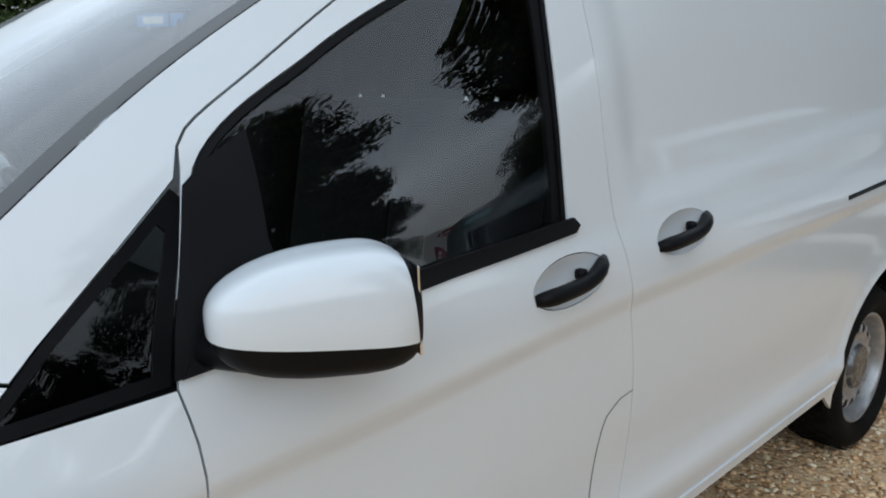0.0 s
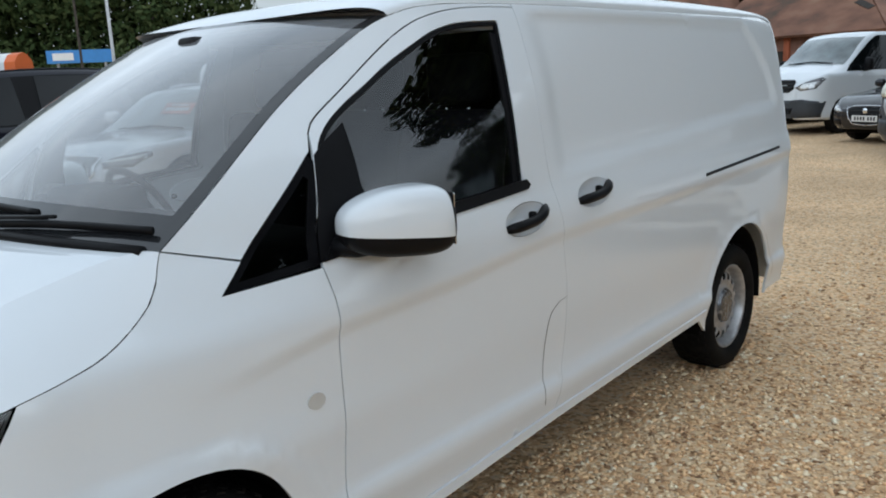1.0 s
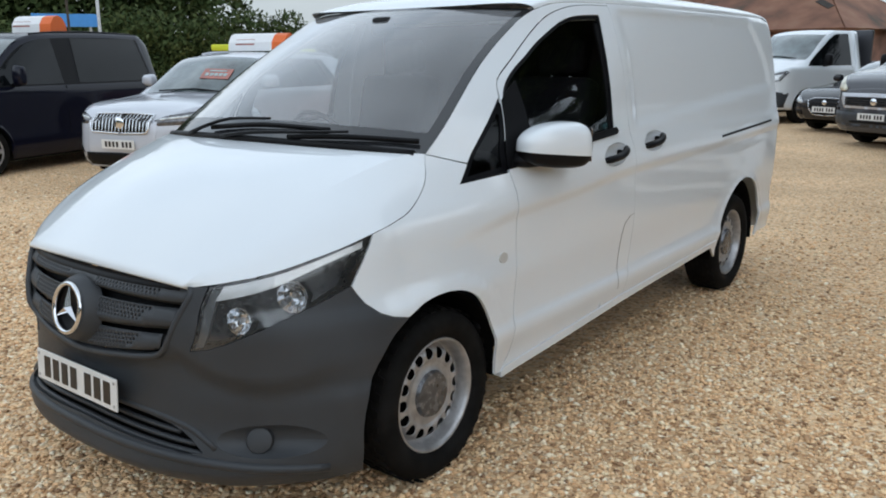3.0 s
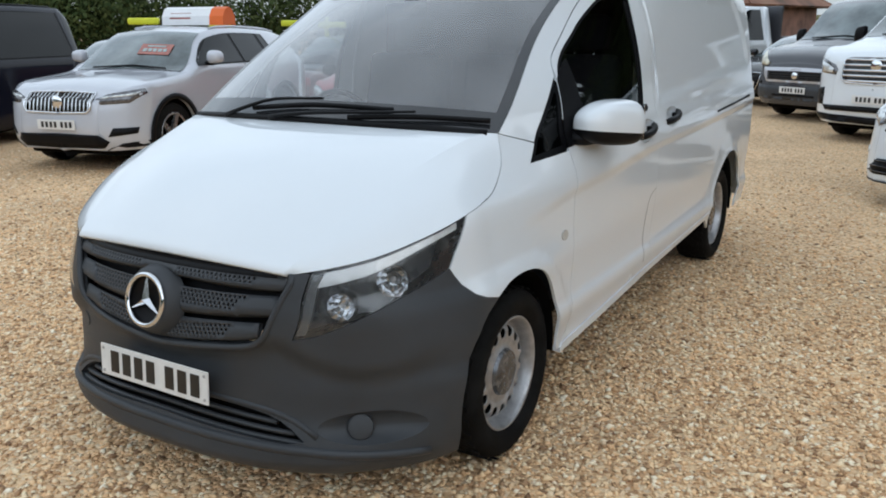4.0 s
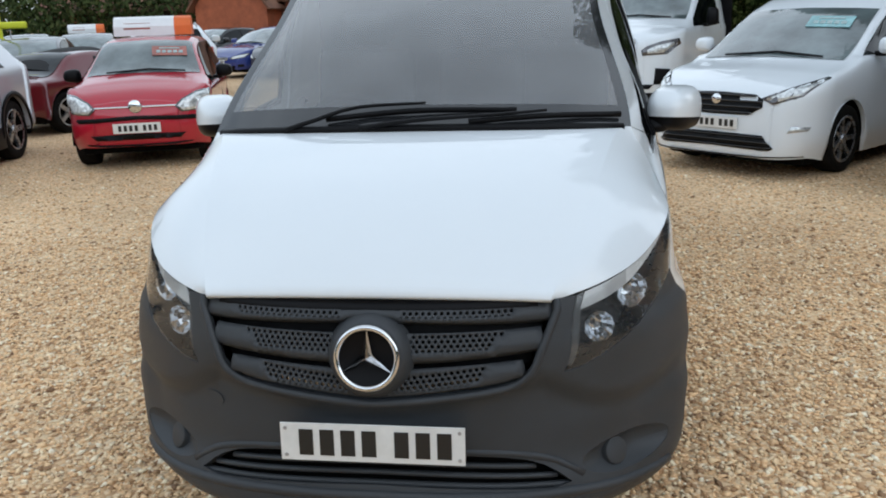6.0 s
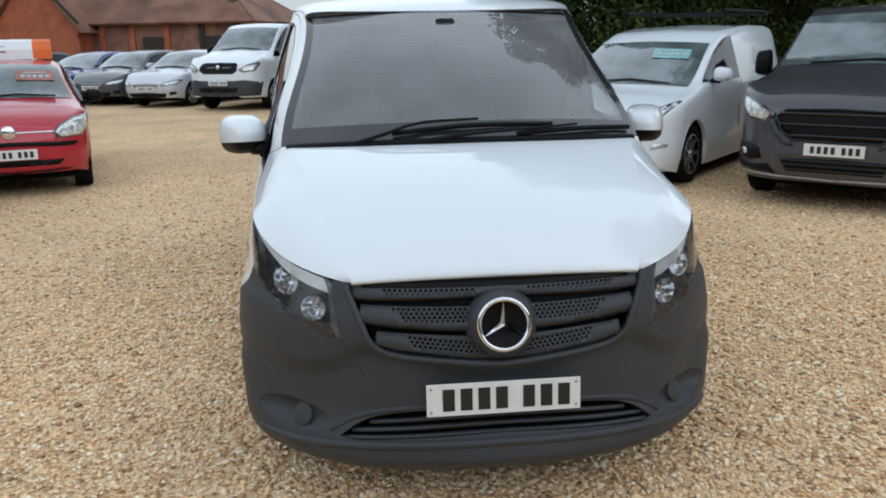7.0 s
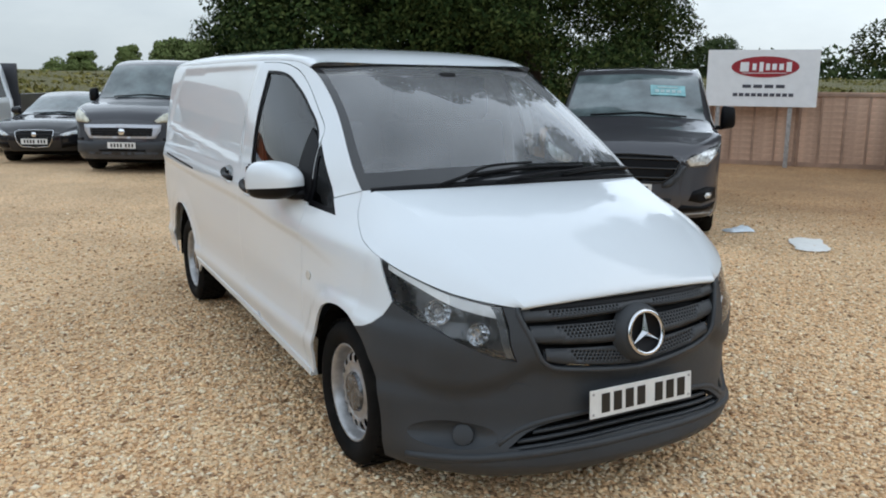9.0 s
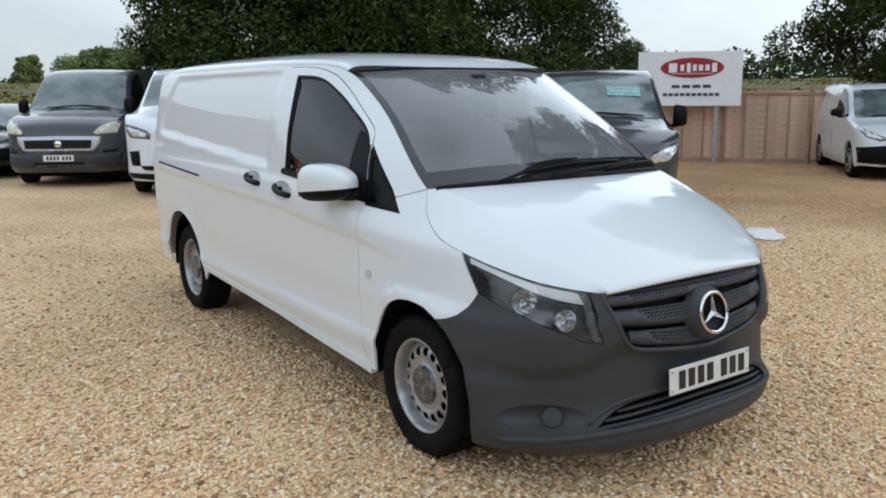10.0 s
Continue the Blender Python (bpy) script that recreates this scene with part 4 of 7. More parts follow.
for x in (-0.42, 0.42):
    pts = [Vector((x, 1.3 + 2.3 * k / 20, roof_mid(1.3 + 2.3 * k / 20) - 0.016)) for k in range(21)]
    part("roof_rib", tube(pts, 0.014, 8, flat=0.6), WHITE, roof, smooth_faces=True)
# tail
rows = [[Vector((side_x(3.975, z) * w, 3.985 + 0.012 * (1 - w * w), z)) for w in [2 * i / 10 - 1 for i in range(11)]] for z in [0.3 + 1.45 * k / 14 for k in range(15)]]
patch(rows, WHITE, "rear_door", van)
part("underbody", box_bm((1.36, 3.6, 0.10), (0, 1.75, 0.33), 0.02), HOLLOW_SHADE, van)
part("front_undertray", box_bm((1.30, 0.5, 0.06), (0, -0.48, 0.24), 0.02), HOLLOW_SHADE, van)

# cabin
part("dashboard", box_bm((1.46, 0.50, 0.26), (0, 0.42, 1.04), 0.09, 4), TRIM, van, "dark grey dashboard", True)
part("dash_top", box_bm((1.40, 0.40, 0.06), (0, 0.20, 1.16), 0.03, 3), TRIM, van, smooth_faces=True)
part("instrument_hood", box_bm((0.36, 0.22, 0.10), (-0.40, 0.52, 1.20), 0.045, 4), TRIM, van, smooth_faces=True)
part("bulkhead", box_bm((1.52, 0.03, 1.30), (0, 1.58, 1.08), 0.01), DIM_LINING, van, "load bulkhead, near-black for a dim cabin")
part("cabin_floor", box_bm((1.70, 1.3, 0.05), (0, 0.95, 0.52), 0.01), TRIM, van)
part("headlining", box_bm((1.20, 0.62, 0.02), (0, 1.26, 1.755), 0.008), DIM_LINING, van)
st = new("steering_wheel")
st.parent = van
SM = Matrix.Translation((-0.40, 0.70, 1.13)) @ Matrix.Rotation(radians(-62), 4, "X")
bm = bmesh.new()
ring = [[bm.verts.new(SM @ Vector(((0.185 + 0.014 * math.cos(b)) * math.cos(a), (0.185 + 0.014 * math.cos(b)) * math.sin(a), 0.014 * math.sin(b)))) for b in [2 * math.pi * k / 8 for k in range(8)]] for a in [2 * math.pi * i / 36 for i in range(36)]]
for i in range(36):
    for k in range(8):
        bm.faces.new((ring[i][k], ring[i][(k + 1) % 8], ring[(i + 1) % 36][(k + 1) % 8], ring[(i + 1) % 36][k]))
part("wheel_rim", bm, BLACK, st, smooth_faces=True)
bm = box_bm((0.34, 0.05, 0.02), (0, 0, -0.01), 0.008)
box_bm((0.13, 0.13, 0.05), (0, 0, -0.01), 0.02, bm=bm)
bmesh.ops.transform(bm, matrix=SM, verts=bm.verts)
part("wheel_spoke", bm, BLACK, st, smooth_faces=True)
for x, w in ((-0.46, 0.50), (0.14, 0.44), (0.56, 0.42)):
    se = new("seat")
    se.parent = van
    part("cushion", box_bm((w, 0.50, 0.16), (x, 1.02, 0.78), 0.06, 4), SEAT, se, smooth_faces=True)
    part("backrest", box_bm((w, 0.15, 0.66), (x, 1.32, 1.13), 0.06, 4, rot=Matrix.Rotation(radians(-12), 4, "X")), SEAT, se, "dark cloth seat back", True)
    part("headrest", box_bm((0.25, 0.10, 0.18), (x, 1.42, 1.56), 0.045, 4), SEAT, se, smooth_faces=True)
    for dx in (-0.05, 0.05):
        part("headrest_post", tube([(x + dx, 1.39, 1.38), (x + dx, 1.42, 1.52)], 0.007, 8), CHROME, se, smooth_faces=True)
mm = new("rear_view_mirror")
mm.parent = van
part("mirror_pod", box_bm((0.10, 0.07, 0.09), (0, 0.72, 1.695), 0.025, 3), TRIM, mm, smooth_faces=True)



# wheels
def steel_wheel(side, y):
    wh = new("wheel")
    wh.parent = van
    n = 72
    R = WHEEL_Z
    prof = [(0.205, -0.20), (0.235, -0.215), (0.30, -0.21), (0.322, -0.195), (R - 0.004, -0.175), (R, -0.15), (R, -0.05), (R - 0.003, -0.032), (R - 0.009, -0.014), (0.306, 0.002), (0.290, 0.011), (0.268, 0.014), (0.246, 0.008), (0.230, -0.002), (0.219, -0.014), (0.205, -0.03), (0.205, -0.20)]
    bm = lathe(prof, n)
    ty = part("tyre", bm, RUBBER, wh, "worn black tyre", angle=50)
    bm = bmesh.new()
    for i in range(n):
        a = 2 * math.pi * i / n
        for b in range(5):
            if (i + b) % 2 == 0:
                c = -0.165 + b * 0.032
                rr = R + 0.004
                q = [bm.verts.new((c + dx, rr * math.cos(a + da + 0.02 * (dx > 0)), rr * math.sin(a + da + 0.02 * (dx > 0)))) for dx, da in ((0, 0), (0.027, 0), (0.027, 0.07), (0, 0.07))]
                bm.faces.new(q)
                low = [bm.verts.new(Vector((v.co.x, v.co.y * 0.985, v.co.z * 0.985))) for v in q]
                for e in range(4):
                    bm.faces.new((q[e], q[(e + 1) % 4], low[(e + 1) % 4], low[e]))
    part("tread", bm, RUBBER, ty)
    # pressed steel disc with sixteen holes
    depth = spline([(0.0, -0.036), (0.070, -0.036), (0.088, -0.038), (0.105, -0.050), (0.118, -0.048), (0.135, -0.040), (0.160, -0.041), (0.174, -0.052), (0.186, -0.076), (0.193, -0.084), (0.204, -0.04), (0.212, -0.020)])
    bm = bmesh.new()
    ra, rb, rc, rh, ns = 0.122, 0.187, 0.156, 0.0212, 16
    for k in range(ns):
        c = 2 * math.pi * k / ns
        hw = math.pi / ns
        ring = [(ra, -hw + 2 * hw * i / 6) for i in range(6)] + [(ra + (rb - ra) * i / 4, hw) for i in range(4)] + [(rb, hw - 2 * hw * i / 6) for i in range(6)] + [(rb - (rb - ra) * i / 4, -hw) for i in range(4)]
        loops = []
        for s in (1.0, 0.62, 0.30, 0.08, 0.0):
            row = []
            for q, t in ring:
                x, y_ = q * math.cos(t) - rc, q * math.sin(t)
                d = math.hypot(x, y_)
                x2, y2 = x / d * rh, y_ / d * rh
                px, py = rc + x2 + (x - x2) * s, y2 + (y_ - y2) * s
                dep = depth(math.hypot(px, py)) - (0.0015 if s == 0.0 else 0)
                row.append(bm.verts.new((dep, px * math.cos(c) - py * math.sin(c), px * math.sin(c) + py * math.cos(c))))
            loops.append(row)
        loops.append([bm.verts.new(u.co + Vector((-0.003, 0, 0))) for u in loops[-1]])
        for A, B in zip(loops, loops[1:]):
            for i in range(len(A)):
                bm.faces.new((A[i], A[(i + 1) % len(A)], B[(i + 1) % len(A)], B[i]))
    bmesh.ops.remove_doubles(bm, verts=bm.verts, dist=0.0004)
    lathe([(0.001, depth(0.001)), (0.06, depth(0.06)), (0.08, depth(0.08)), (0.095, depth(0.095)), (0.105, depth(0.105)), (0.1225, depth(0.1225))], 64, bm=bm)
    lathe([(0.1865, depth(0.1865)), (0.188, depth(0.188)), (0.190, depth(0.19))], 64, bm=bm)
    part("rim", bm, STEEL, wh, "silver pressed-steel wheel with round holes", angle=50)
    part("rim_lip", lathe([(0.186, -0.076), (0.192, -0.084), (0.198, -0.058), (0.203, -0.026), (0.211, -0.012), (0.217, -0.009), (0.221, -0.014), (0.214, -0.03)], 64), STEEL, wh, smooth_faces=True)
    part("brake_drum", lathe([(0.001, -0.118), (0.19, -0.118), (0.20, -0.20)], 32), HOLLOW_SHADE, wh)
    part("hub_cap", lathe([(0.001, -0.020), (0.040, -0.020), (0.066, -0.022), (0.084, -0.026), (0.091, -0.040)], 40), HUB, wh, "dark grey hub cap", angle=40)
    for o in (wh,):
        o.matrix_world = Matrix.Translation((side * 0.880, y, R)) @ (Matrix.Identity(4) if side > 0 else Matrix.Rotation(math.pi, 4, "Z"))
    return wh


for y in (0.0, WHEELBASE):
    for side in (1, -1):
        steel_wheel(side, y)


# ---- the other vehicles ----
def car_paint(name, color, metal=0.0):
    m = surface(name, color, 0.38, metal, 1.0, 0.05, 1.5, rough_vary=0.05, spec=0.3 if max(color) > 0.1 else 0.08)
    m.node_tree.nodes["Principled BSDF"].inputs["Coat Roughness"].default_value = 0.025
    return m


SILVER = car_paint("silver_paint", (0.53, 0.55, 0.60), 0.15)
ALLOY = surface("alloy_rim", (0.34, 0.34, 0.35), 0.28, 0.8, vary=0.15, scale=20)
NAVY = car_paint("navy_paint", (0.003, 0.004, 0.012))
NAVY.node_tree.nodes["Principled BSDF"].inputs["Coat Weight"].default_value = 0.45
RED = car_paint("red_paint", (0.43, 0.008, 0.026))
DARK_RED = car_paint("dark_red_paint", (0.13, 0.007, 0.013))
BLUE = car_paint("blue_paint", (0.015, 0.035, 0.20))
CHARCOAL = car_paint("charcoal_paint", (0.075, 0.075, 0.083), 0.40)
GREY_VAN = car_paint("grey_paint", (0.050, 0.052, 0.060), 0.1)
BLACK_PAINT = car_paint("black_paint", (0.010, 0.011, 0.014))
CAR_GLASS = surface("car_window", (0.004, 0.005, 0.006), 0.03, coat=0.0, vary=0.5, scale=2.5, rough_vary=0.01, spec=0.20)
# opaque: the coat mirrors, the pale mottled base stands in for haze behind it
SCREEN_HAZE = surface("car_screen_haze", (0.115, 0.145, 0.150), 0.03, coat=1.0, vary=0.6, scale=2.2, rough_vary=0.01)
LAMP = surface("car_lamp", (0.66, 0.69, 0.71), 0.12, 0.3, 1.0, vary=0.45, scale=26)
LAMP_DARK = surface("car_lamp_dark", (0.10, 0.10, 0.11), 0.08, 0.3, 1.0, vary=0.5, scale=30)
ORANGE = surface("orange_board", (0.75, 0.14, 0.02), 0.5, vary=0.05)
BOARD = surface("white_board", (0.78, 0.79, 0.80), 0.45, vary=0.04)
YELLOW = surface("yellow_board", (0.62, 0.66, 0.03), 0.5, vary=0.06)
SOFT_TOP = surface("black_canvas", (0.012, 0.012, 0.013), 0.9, vary=0.2)
# card colours are darkened, standing in for the windscreen's dimming over them
TEAL = surface("teal_card", (0.17, 0.40, 0.42), 0.12, coat=1.0, vary=0.25, scale=9)
CARD_INK = surface("card_lettering", (0.36, 0.46, 0.46), 0.3, vary=0.2, scale=20)
RED_CARD = surface("red_card", (0.34, 0.085, 0.055), 0.12, coat=1.0, vary=0.25, scale=9)


def car_wheel(parent, x, y, r, side, spokes, rim_mat):
    wh = new("wheel")
    wh.parent = parent
    k = r / 0.33
    rr = r * 0.69
    ty = part("tyre", lathe([(rr * 0.98, -0.20), (r * 0.97, -0.20), (r, -0.17), (r, -0.05), (r * 0.975, -0.015), (r * 0.90, 0.0), (r * 0.76, -0.002), (rr, -0.012), (rr * 0.98, -0.05)], 36), RUBBER, wh, angle=45)
    part("rim_well", lathe([(0.02, -0.10), (rr * 0.95, -0.09), (rr, -0.03), (rr, -0.008), (rr * 0.95, -0.010), (rr * 0.93, -0.05)], 36), HOLLOW_SHADE, wh)
    part("rim_edge", lathe([(rr * 0.90, -0.012), (rr * 0.97, -0.002), (rr * 1.0, -0.006), (rr * 0.97, -0.03)], 36), rim_mat, wh, smooth_faces=True)
    bm = bmesh.new()
    for i in range(spokes):
        a = 2 * math.pi * i / spokes
        w = 0.62 * rr / spokes
        q = []
        for d, ww, dx in ((0.16 * rr, w * 1.1, -0.026), (0.93 * rr, w * 0.95, -0.010)):
            for s in (-1, 1):
                q.append(bm.verts.new((dx, d * math.cos(a) - s * ww * math.sin(a), d * math.sin(a) + s * ww * math.cos(a))))
        q2 = [bm.verts.new(v.co + Vector((-0.03, 0, 0))) for v in q]
        bm.faces.new((q[0], q[1], q[3], q[2]))
        bm.faces.new((q[0], q[2], q2[2], q2[0]))
        bm.faces.new((q[1], q2[1], q2[3], q[3]))
    lathe([(0.001, -0.004), (rr * 0.20, -0.006), (rr * 0.24, -0.03)], 20, bm=bm)
    part("rim", bm, rim_mat, wh)
    wh.matrix_basis = Matrix.Translation((side * x, y, r)) @ (Matrix.Identity(4) if side > 0 else Matrix.Rotation(math.pi, 4, "Z"))


SCREENS = {}


def car(name, label, category, front, heading, paint_mat, fo, wb, tail, W, top, cowl, wstop, roofend, belt=0.95, r=0.33, zb=0.24, windows=(), lamps=None,
        plate_z=0.5, faces=(), badge=None, badge_r=0.052, nose=None, rails=False, spokes=5, rim=None, mirror=True, skirt=None, roof_w=0.72, rn=0.55, rear_lamp=None, mirror_mat=None, cap=0.56, rear_screen=True, front_win=True, group="parked vehicles"):
    """A parked car: local -Y is its front, the origin on the ground under the front axle. front: that place; heading: degrees, 0 faces -Y, positive turns its nose towards +X."""
    root = thing(name, label, category, group)
    w2 = W / 2
    prof = spline(top)
    ztop = max(z for y, z in top)

    def wid(y):
        d = (y + fo) / rn
        w = w2
        if d < 1:
            w = w2 * (cap + (1 - cap) * (1 - (1 - max(0, d)) ** 2.2) ** (1 / 1.8))
        e = (tail - y) / 0.35
        if e < 1:
            w = w * (0.84 + 0.16 * (1 - (1 - max(0, e)) ** 2) ** 0.5)
        return w

    znose = prof(-fo + 0.10)
    prof_n = spline(nose or [(0.10, 0.13), (0.34, 0.035), (0.50, 0.0), (0.62, 0.01), (znose - 0.10, 0.07), (znose + 0.02, 0.16), (znose + 0.5, 0.20)])
    cy0, wy0 = cowl[0], wstop[0]

    def warp(p):
        """Rakes the nose and bows the windscreen forward in its middle."""
        k = 1 - smooth(-fo - 0.03, -fo + 0.62, p.y)
        s = prof_n(max(0.10, min(znose + 0.5, p.z))) * k
        q = smooth(cy0 - 0.55, cy0 - 0.05, p.y) * (1 - smooth(wy0 + 0.1, wy0 + 1.0, p.y)) * smooth(belt - 0.10, belt + 0.08, p.z)
        return Vector((p.x, p.y + s - 0.15 * q * (1 - min(1.0, abs(p.x) / w2) ** 2), p.z))

    def warped(rows):
        return [[warp(p) for p in row] for row in rows]

    ra = r + 0.055

    def arch(y):
        best = 0.0
        for a in (0.0, wb):
            if abs(y - a) < ra:
                best = max(best, r + math.sqrt(ra * ra - (y - a) ** 2))
        return best

    def section(y, n=26):
        w, zt = wid(y), prof(y)
        zs = min(belt, zt - 0.035)
        cab = smooth(belt, ztop, zt)
        wt = w * (0.90 - (0.90 - roof_w) * cab)
        drop = 0.05 + 0.03 * cab
        zD = max(zt - drop, zs + 0.004)
        zl = min(zs - 0.05, 0.62)
        lift = 0.05 * smooth(-0.30, -0.62, y) + 0.10 * smooth(wb + 0.3, wb + 0.6, y)
        pts = [(0, zt), (wt * 0.55, zt - 0.012), (wt * 0.90, zt - 0.030), (wt, zD), (w * 0.975, zs), (w, zs - 0.08), (w * 0.992, zl), (w, 0.42), (w * 0.985, 0.30 + lift * 0.6), (w * (0.95 - 0.05 * lift / 0.14), zb + lift - 0.02)]
        return curve_pts([Vector((a, b, 0)) for a, b in pts], 0.04), (wt, zD, w * 0.975, zs)

    ys = sorted(set([-fo + 0.001 + rn * (k / 9) ** 1.6 for k in range(10)] + [tail - 0.35 * (k / 6) ** 1.6 for k in range(7)] + [-fo + rn + (tail - 0.35 + fo - rn) * k / 36 for k in range(37)]
                    + [a + ra * math.cos(math.pi * k / 18) for a in (0.0, wb) for k in range(19)]))
    ys = [y for y in ys if -fo < y < tail]
    rows, NP = [], 34
    for y in ys:
        c, _ = section(y)
        half = [along(c, k / (NP - 1)) for k in range(NP)]
        half = [Vector((p.x, max(p.y, min(arch(y), p.y + 0.9)), 0)) for p in half]
        rows.append([Vector((-p.x, y, p.y)) for p in half[:0:-1]] + [Vector((p.x, y, p.y)) for p in half])
    body = patch(warped(rows), paint_mat, "body", root)
    mid = Vector((0, -fo, (rows[0][NP - 1].z + zb + 0.1) / 2))
    ring = rows[0] + [rows[0][0]]
    pil = [[mid + Vector(((p.x - mid.x) * s, 0.028 * d, (p.z - mid.z) * s)) for p in ring] for s, d in ((1.0, 0.0), (0.985, -0.35), (0.95, -0.68), (0.86, -0.92), (0.5, -1.0), (0.02, -1.0))]
    patch(warped(pil), paint_mat, "nose_face", root)
    for row, nm in ((rows[-1], "tail_face"),):
        bm = bmesh.new()
        bm.faces.new([bm.verts.new(p) for p in row])
        bmesh.ops.triangulate(bm, faces=bm.faces[:])
        part(nm, bm, paint_mat, root)

    def reach(y, z):
        """How wide the body is at a length and height."""
        c, _ = section(y)
        best = 0.0
        for a, b in zip(c, c[1:]):
            lo, hi = min(a.y, b.y), max(a.y, b.y)
            if lo <= z <= hi:
                t = (z - a.y) / (b.y - a.y) if abs(b.y - a.y) > 1e-6 else 0
                best = max(best, a.x + (b.x - a.x) * t)
        return best

    def side_pt(y, z, out=0.006):
        return reach(y, z) + out

    def top_pt(x, y, out=0.006):
        c, _ = section(y)
        for a, b in zip(c, c[1:]):
            if a.x <= abs(x) <= b.x:
                return Vector((x, y, a.y + (b.y - a.y) * (abs(x) - a.x) / max(1e-6, b.x - a.x) + out))
        return Vector((x, y, prof(y) + out))

    def front_pt(x, z, out):
        """The point of the nose at x and z, moved outwards."""
        a, prev = abs(x), -fo - 0.028
        if a > reach(-fo + 0.002, z):
            prev = -fo
            step = 0.012
            y = -fo + 0.002
            while y < 0.6 and reach(y, z) < a:
                prev = y
                y += step
            lo, hi = prev, y
            for k in range(6):
                m = (lo + hi) / 2
                lo, hi = (m, hi) if reach(m, z) < a else (lo, m)
            prev = hi
        f = min(1.0, max(0.0, (a / w2 - cap) / (1 - cap)))
        n = Vector((math.copysign(0.9 * f, x), -1.0 + 0.45 * f, 0.12)).normalized()
        return Vector((x, prev, z)) + n * out

    # glass
    (cy, cz), (wy, wz) = cowl, wstop
    g = []
    for j in range(11):
        y = cy + 0.03 + (wy - cy - 0.05) * j / 10
        _, (wt, zD, ws, zs) = section(y)
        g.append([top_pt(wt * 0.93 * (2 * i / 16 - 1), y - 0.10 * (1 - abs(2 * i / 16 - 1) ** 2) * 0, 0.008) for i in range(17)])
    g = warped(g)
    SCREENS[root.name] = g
    patch(g, SCREEN_HAZE, "windscreen", root, "opaque windscreen, glossy coat over a painted pale haze")
    part("wiper", tube([g[0][3] + Vector((0, -0.01, 0.02)), g[1][9] + Vector((0, -0.01, 0.012)), g[0][14] + Vector((0, -0.01, 0.02))], 0.012, 6), BLACK, root)
    for side in (1, -1):
        ztw = ztop - 0.12
        ys_b = cy + (belt + 0.015 - cz) / (wz - cz) * (wy - cy) + 0.15
        wins = [(ys_b if i == 0 and front_win else q[0], q[1], (min(ztw, wz) - belt) / (wz - cz) * (wy - cy) if i == 0 and front_win else q[2], q[3]) for i, q in enumerate(windows)]
        panes = [(w_, CAR_GLASS, "side_window", "dark side glass", 0.010, 0.0) for w_ in wins]
        if len(wins) > 1:
            panes.append(((wins[0][0] - 0.05, wins[-1][1] + 0.05, wins[0][2], wins[-1][3]), BLACK, "window_surround", "", 0.004, 0.02))
        for (ya, yb, sa, sb), gmat, gname, glab, gout, grow in panes:
            rws = []
            for j in range(7):
                t = j / 6
                z = belt + 0.015 - grow + (ztw + 2 * grow - belt) * t
                y0, y1 = ya + sa * t, yb + sb * t
                row = []
                for i in range(9):
                    y = y0 + (y1 - y0) * i / 8
                    zz = min(z, section(y)[1][1] - 0.01)
                    row.append(Vector((side * side_pt(y, zz, gout), y, zz)))
                rws.append(row if side > 0 else row[::-1])
            patch(warped(rws), gmat, gname, root, glab)
        for y in (0.0, wb):
            bm = lathe([(0.001, -0.26), (ra * 1.02, -0.26), (ra * 1.02, -0.012)], 36)
            bmesh.ops.bisect_plane(bm, geom=bm.verts[:] + bm.edges[:] + bm.faces[:], plane_co=(0, 0, -0.02), plane_no=(0, 0, 1), clear_inner=True)
            bmesh.ops.transform(bm, matrix=Matrix.Translation((side * w2 * 0.99, y, r)) @ (Matrix.Identity(4) if side > 0 else Matrix.Rotation(math.pi, 4, "Z")), verts=bm.verts)
            part("wheel_housing", bm, HOLLOW_SHADE, root)
            if skirt is not None:
                rws = []
                for k in range(25):
                    a = math.pi * (-0.08 + 1.16 * k / 24)
                    rws.append([])
                    for q in (ra - 0.012, ra + 0.02, ra + 0.055):
                        yy, zz = y + q * math.cos(a), max(0.27, r + q * math.sin(a))
                        rws[-1].append(Vector((side * side_pt(yy, zz, 0.012), yy, zz)))
                    if side > 0:
                        rws[-1].reverse()
                patch(warped(rws), skirt, "arch_trim", root, "", 0.010)
            car_wheel(root, w2 - 0.022, y, r, side, spokes, rim or STEEL)
        if lamps:
            poly, core, lm = lamps
            hl = None
            for pl_, out, mt, nm in ((poly, 0.006, LAMP_DARK, "headlight"), (core, 0.013, lm, "lamp_core")):
                pw = [(px * w2, pz) for px, pz in pl_]
                v, tris = fill(pw, (), 0.05)
                P = [warp(front_pt(px, pz, out)) for px, pz in v]
                P = [Vector((side * p.x, p.y, p.z)) for p in P]
                F = [t if (P[t[1]] - P[t[0]]).cross(P[t[2]] - P[t[0]]).y < 0 else t[::-1] for t in tris]
                ob = mesh_part(nm, P, F, mt, hl or root, "clear headlight" if hl is None else "")
                md = ob.modifiers.new("thickness", "SOLIDIFY")
                md.thickness, md.offset = 0.008, -1
                hl = hl or ob
        if mirror:
            y, z = cy + 0.42, belt + 0.09
            tall = ztop > 1.85
            bm = bmesh.new()
            bmesh.ops.create_uvsphere(bm, u_segments=28, v_segments=20, radius=1.0)
            for v in bm.verts:
                e = 6.0 if tall else 3.2
                k = (abs(v.co.x) ** e + abs(v.co.y) ** 2.6 + abs(v.co.z) ** e) ** (-1 / (0.95 * e))
                x_, y_, z_ = v.co * k
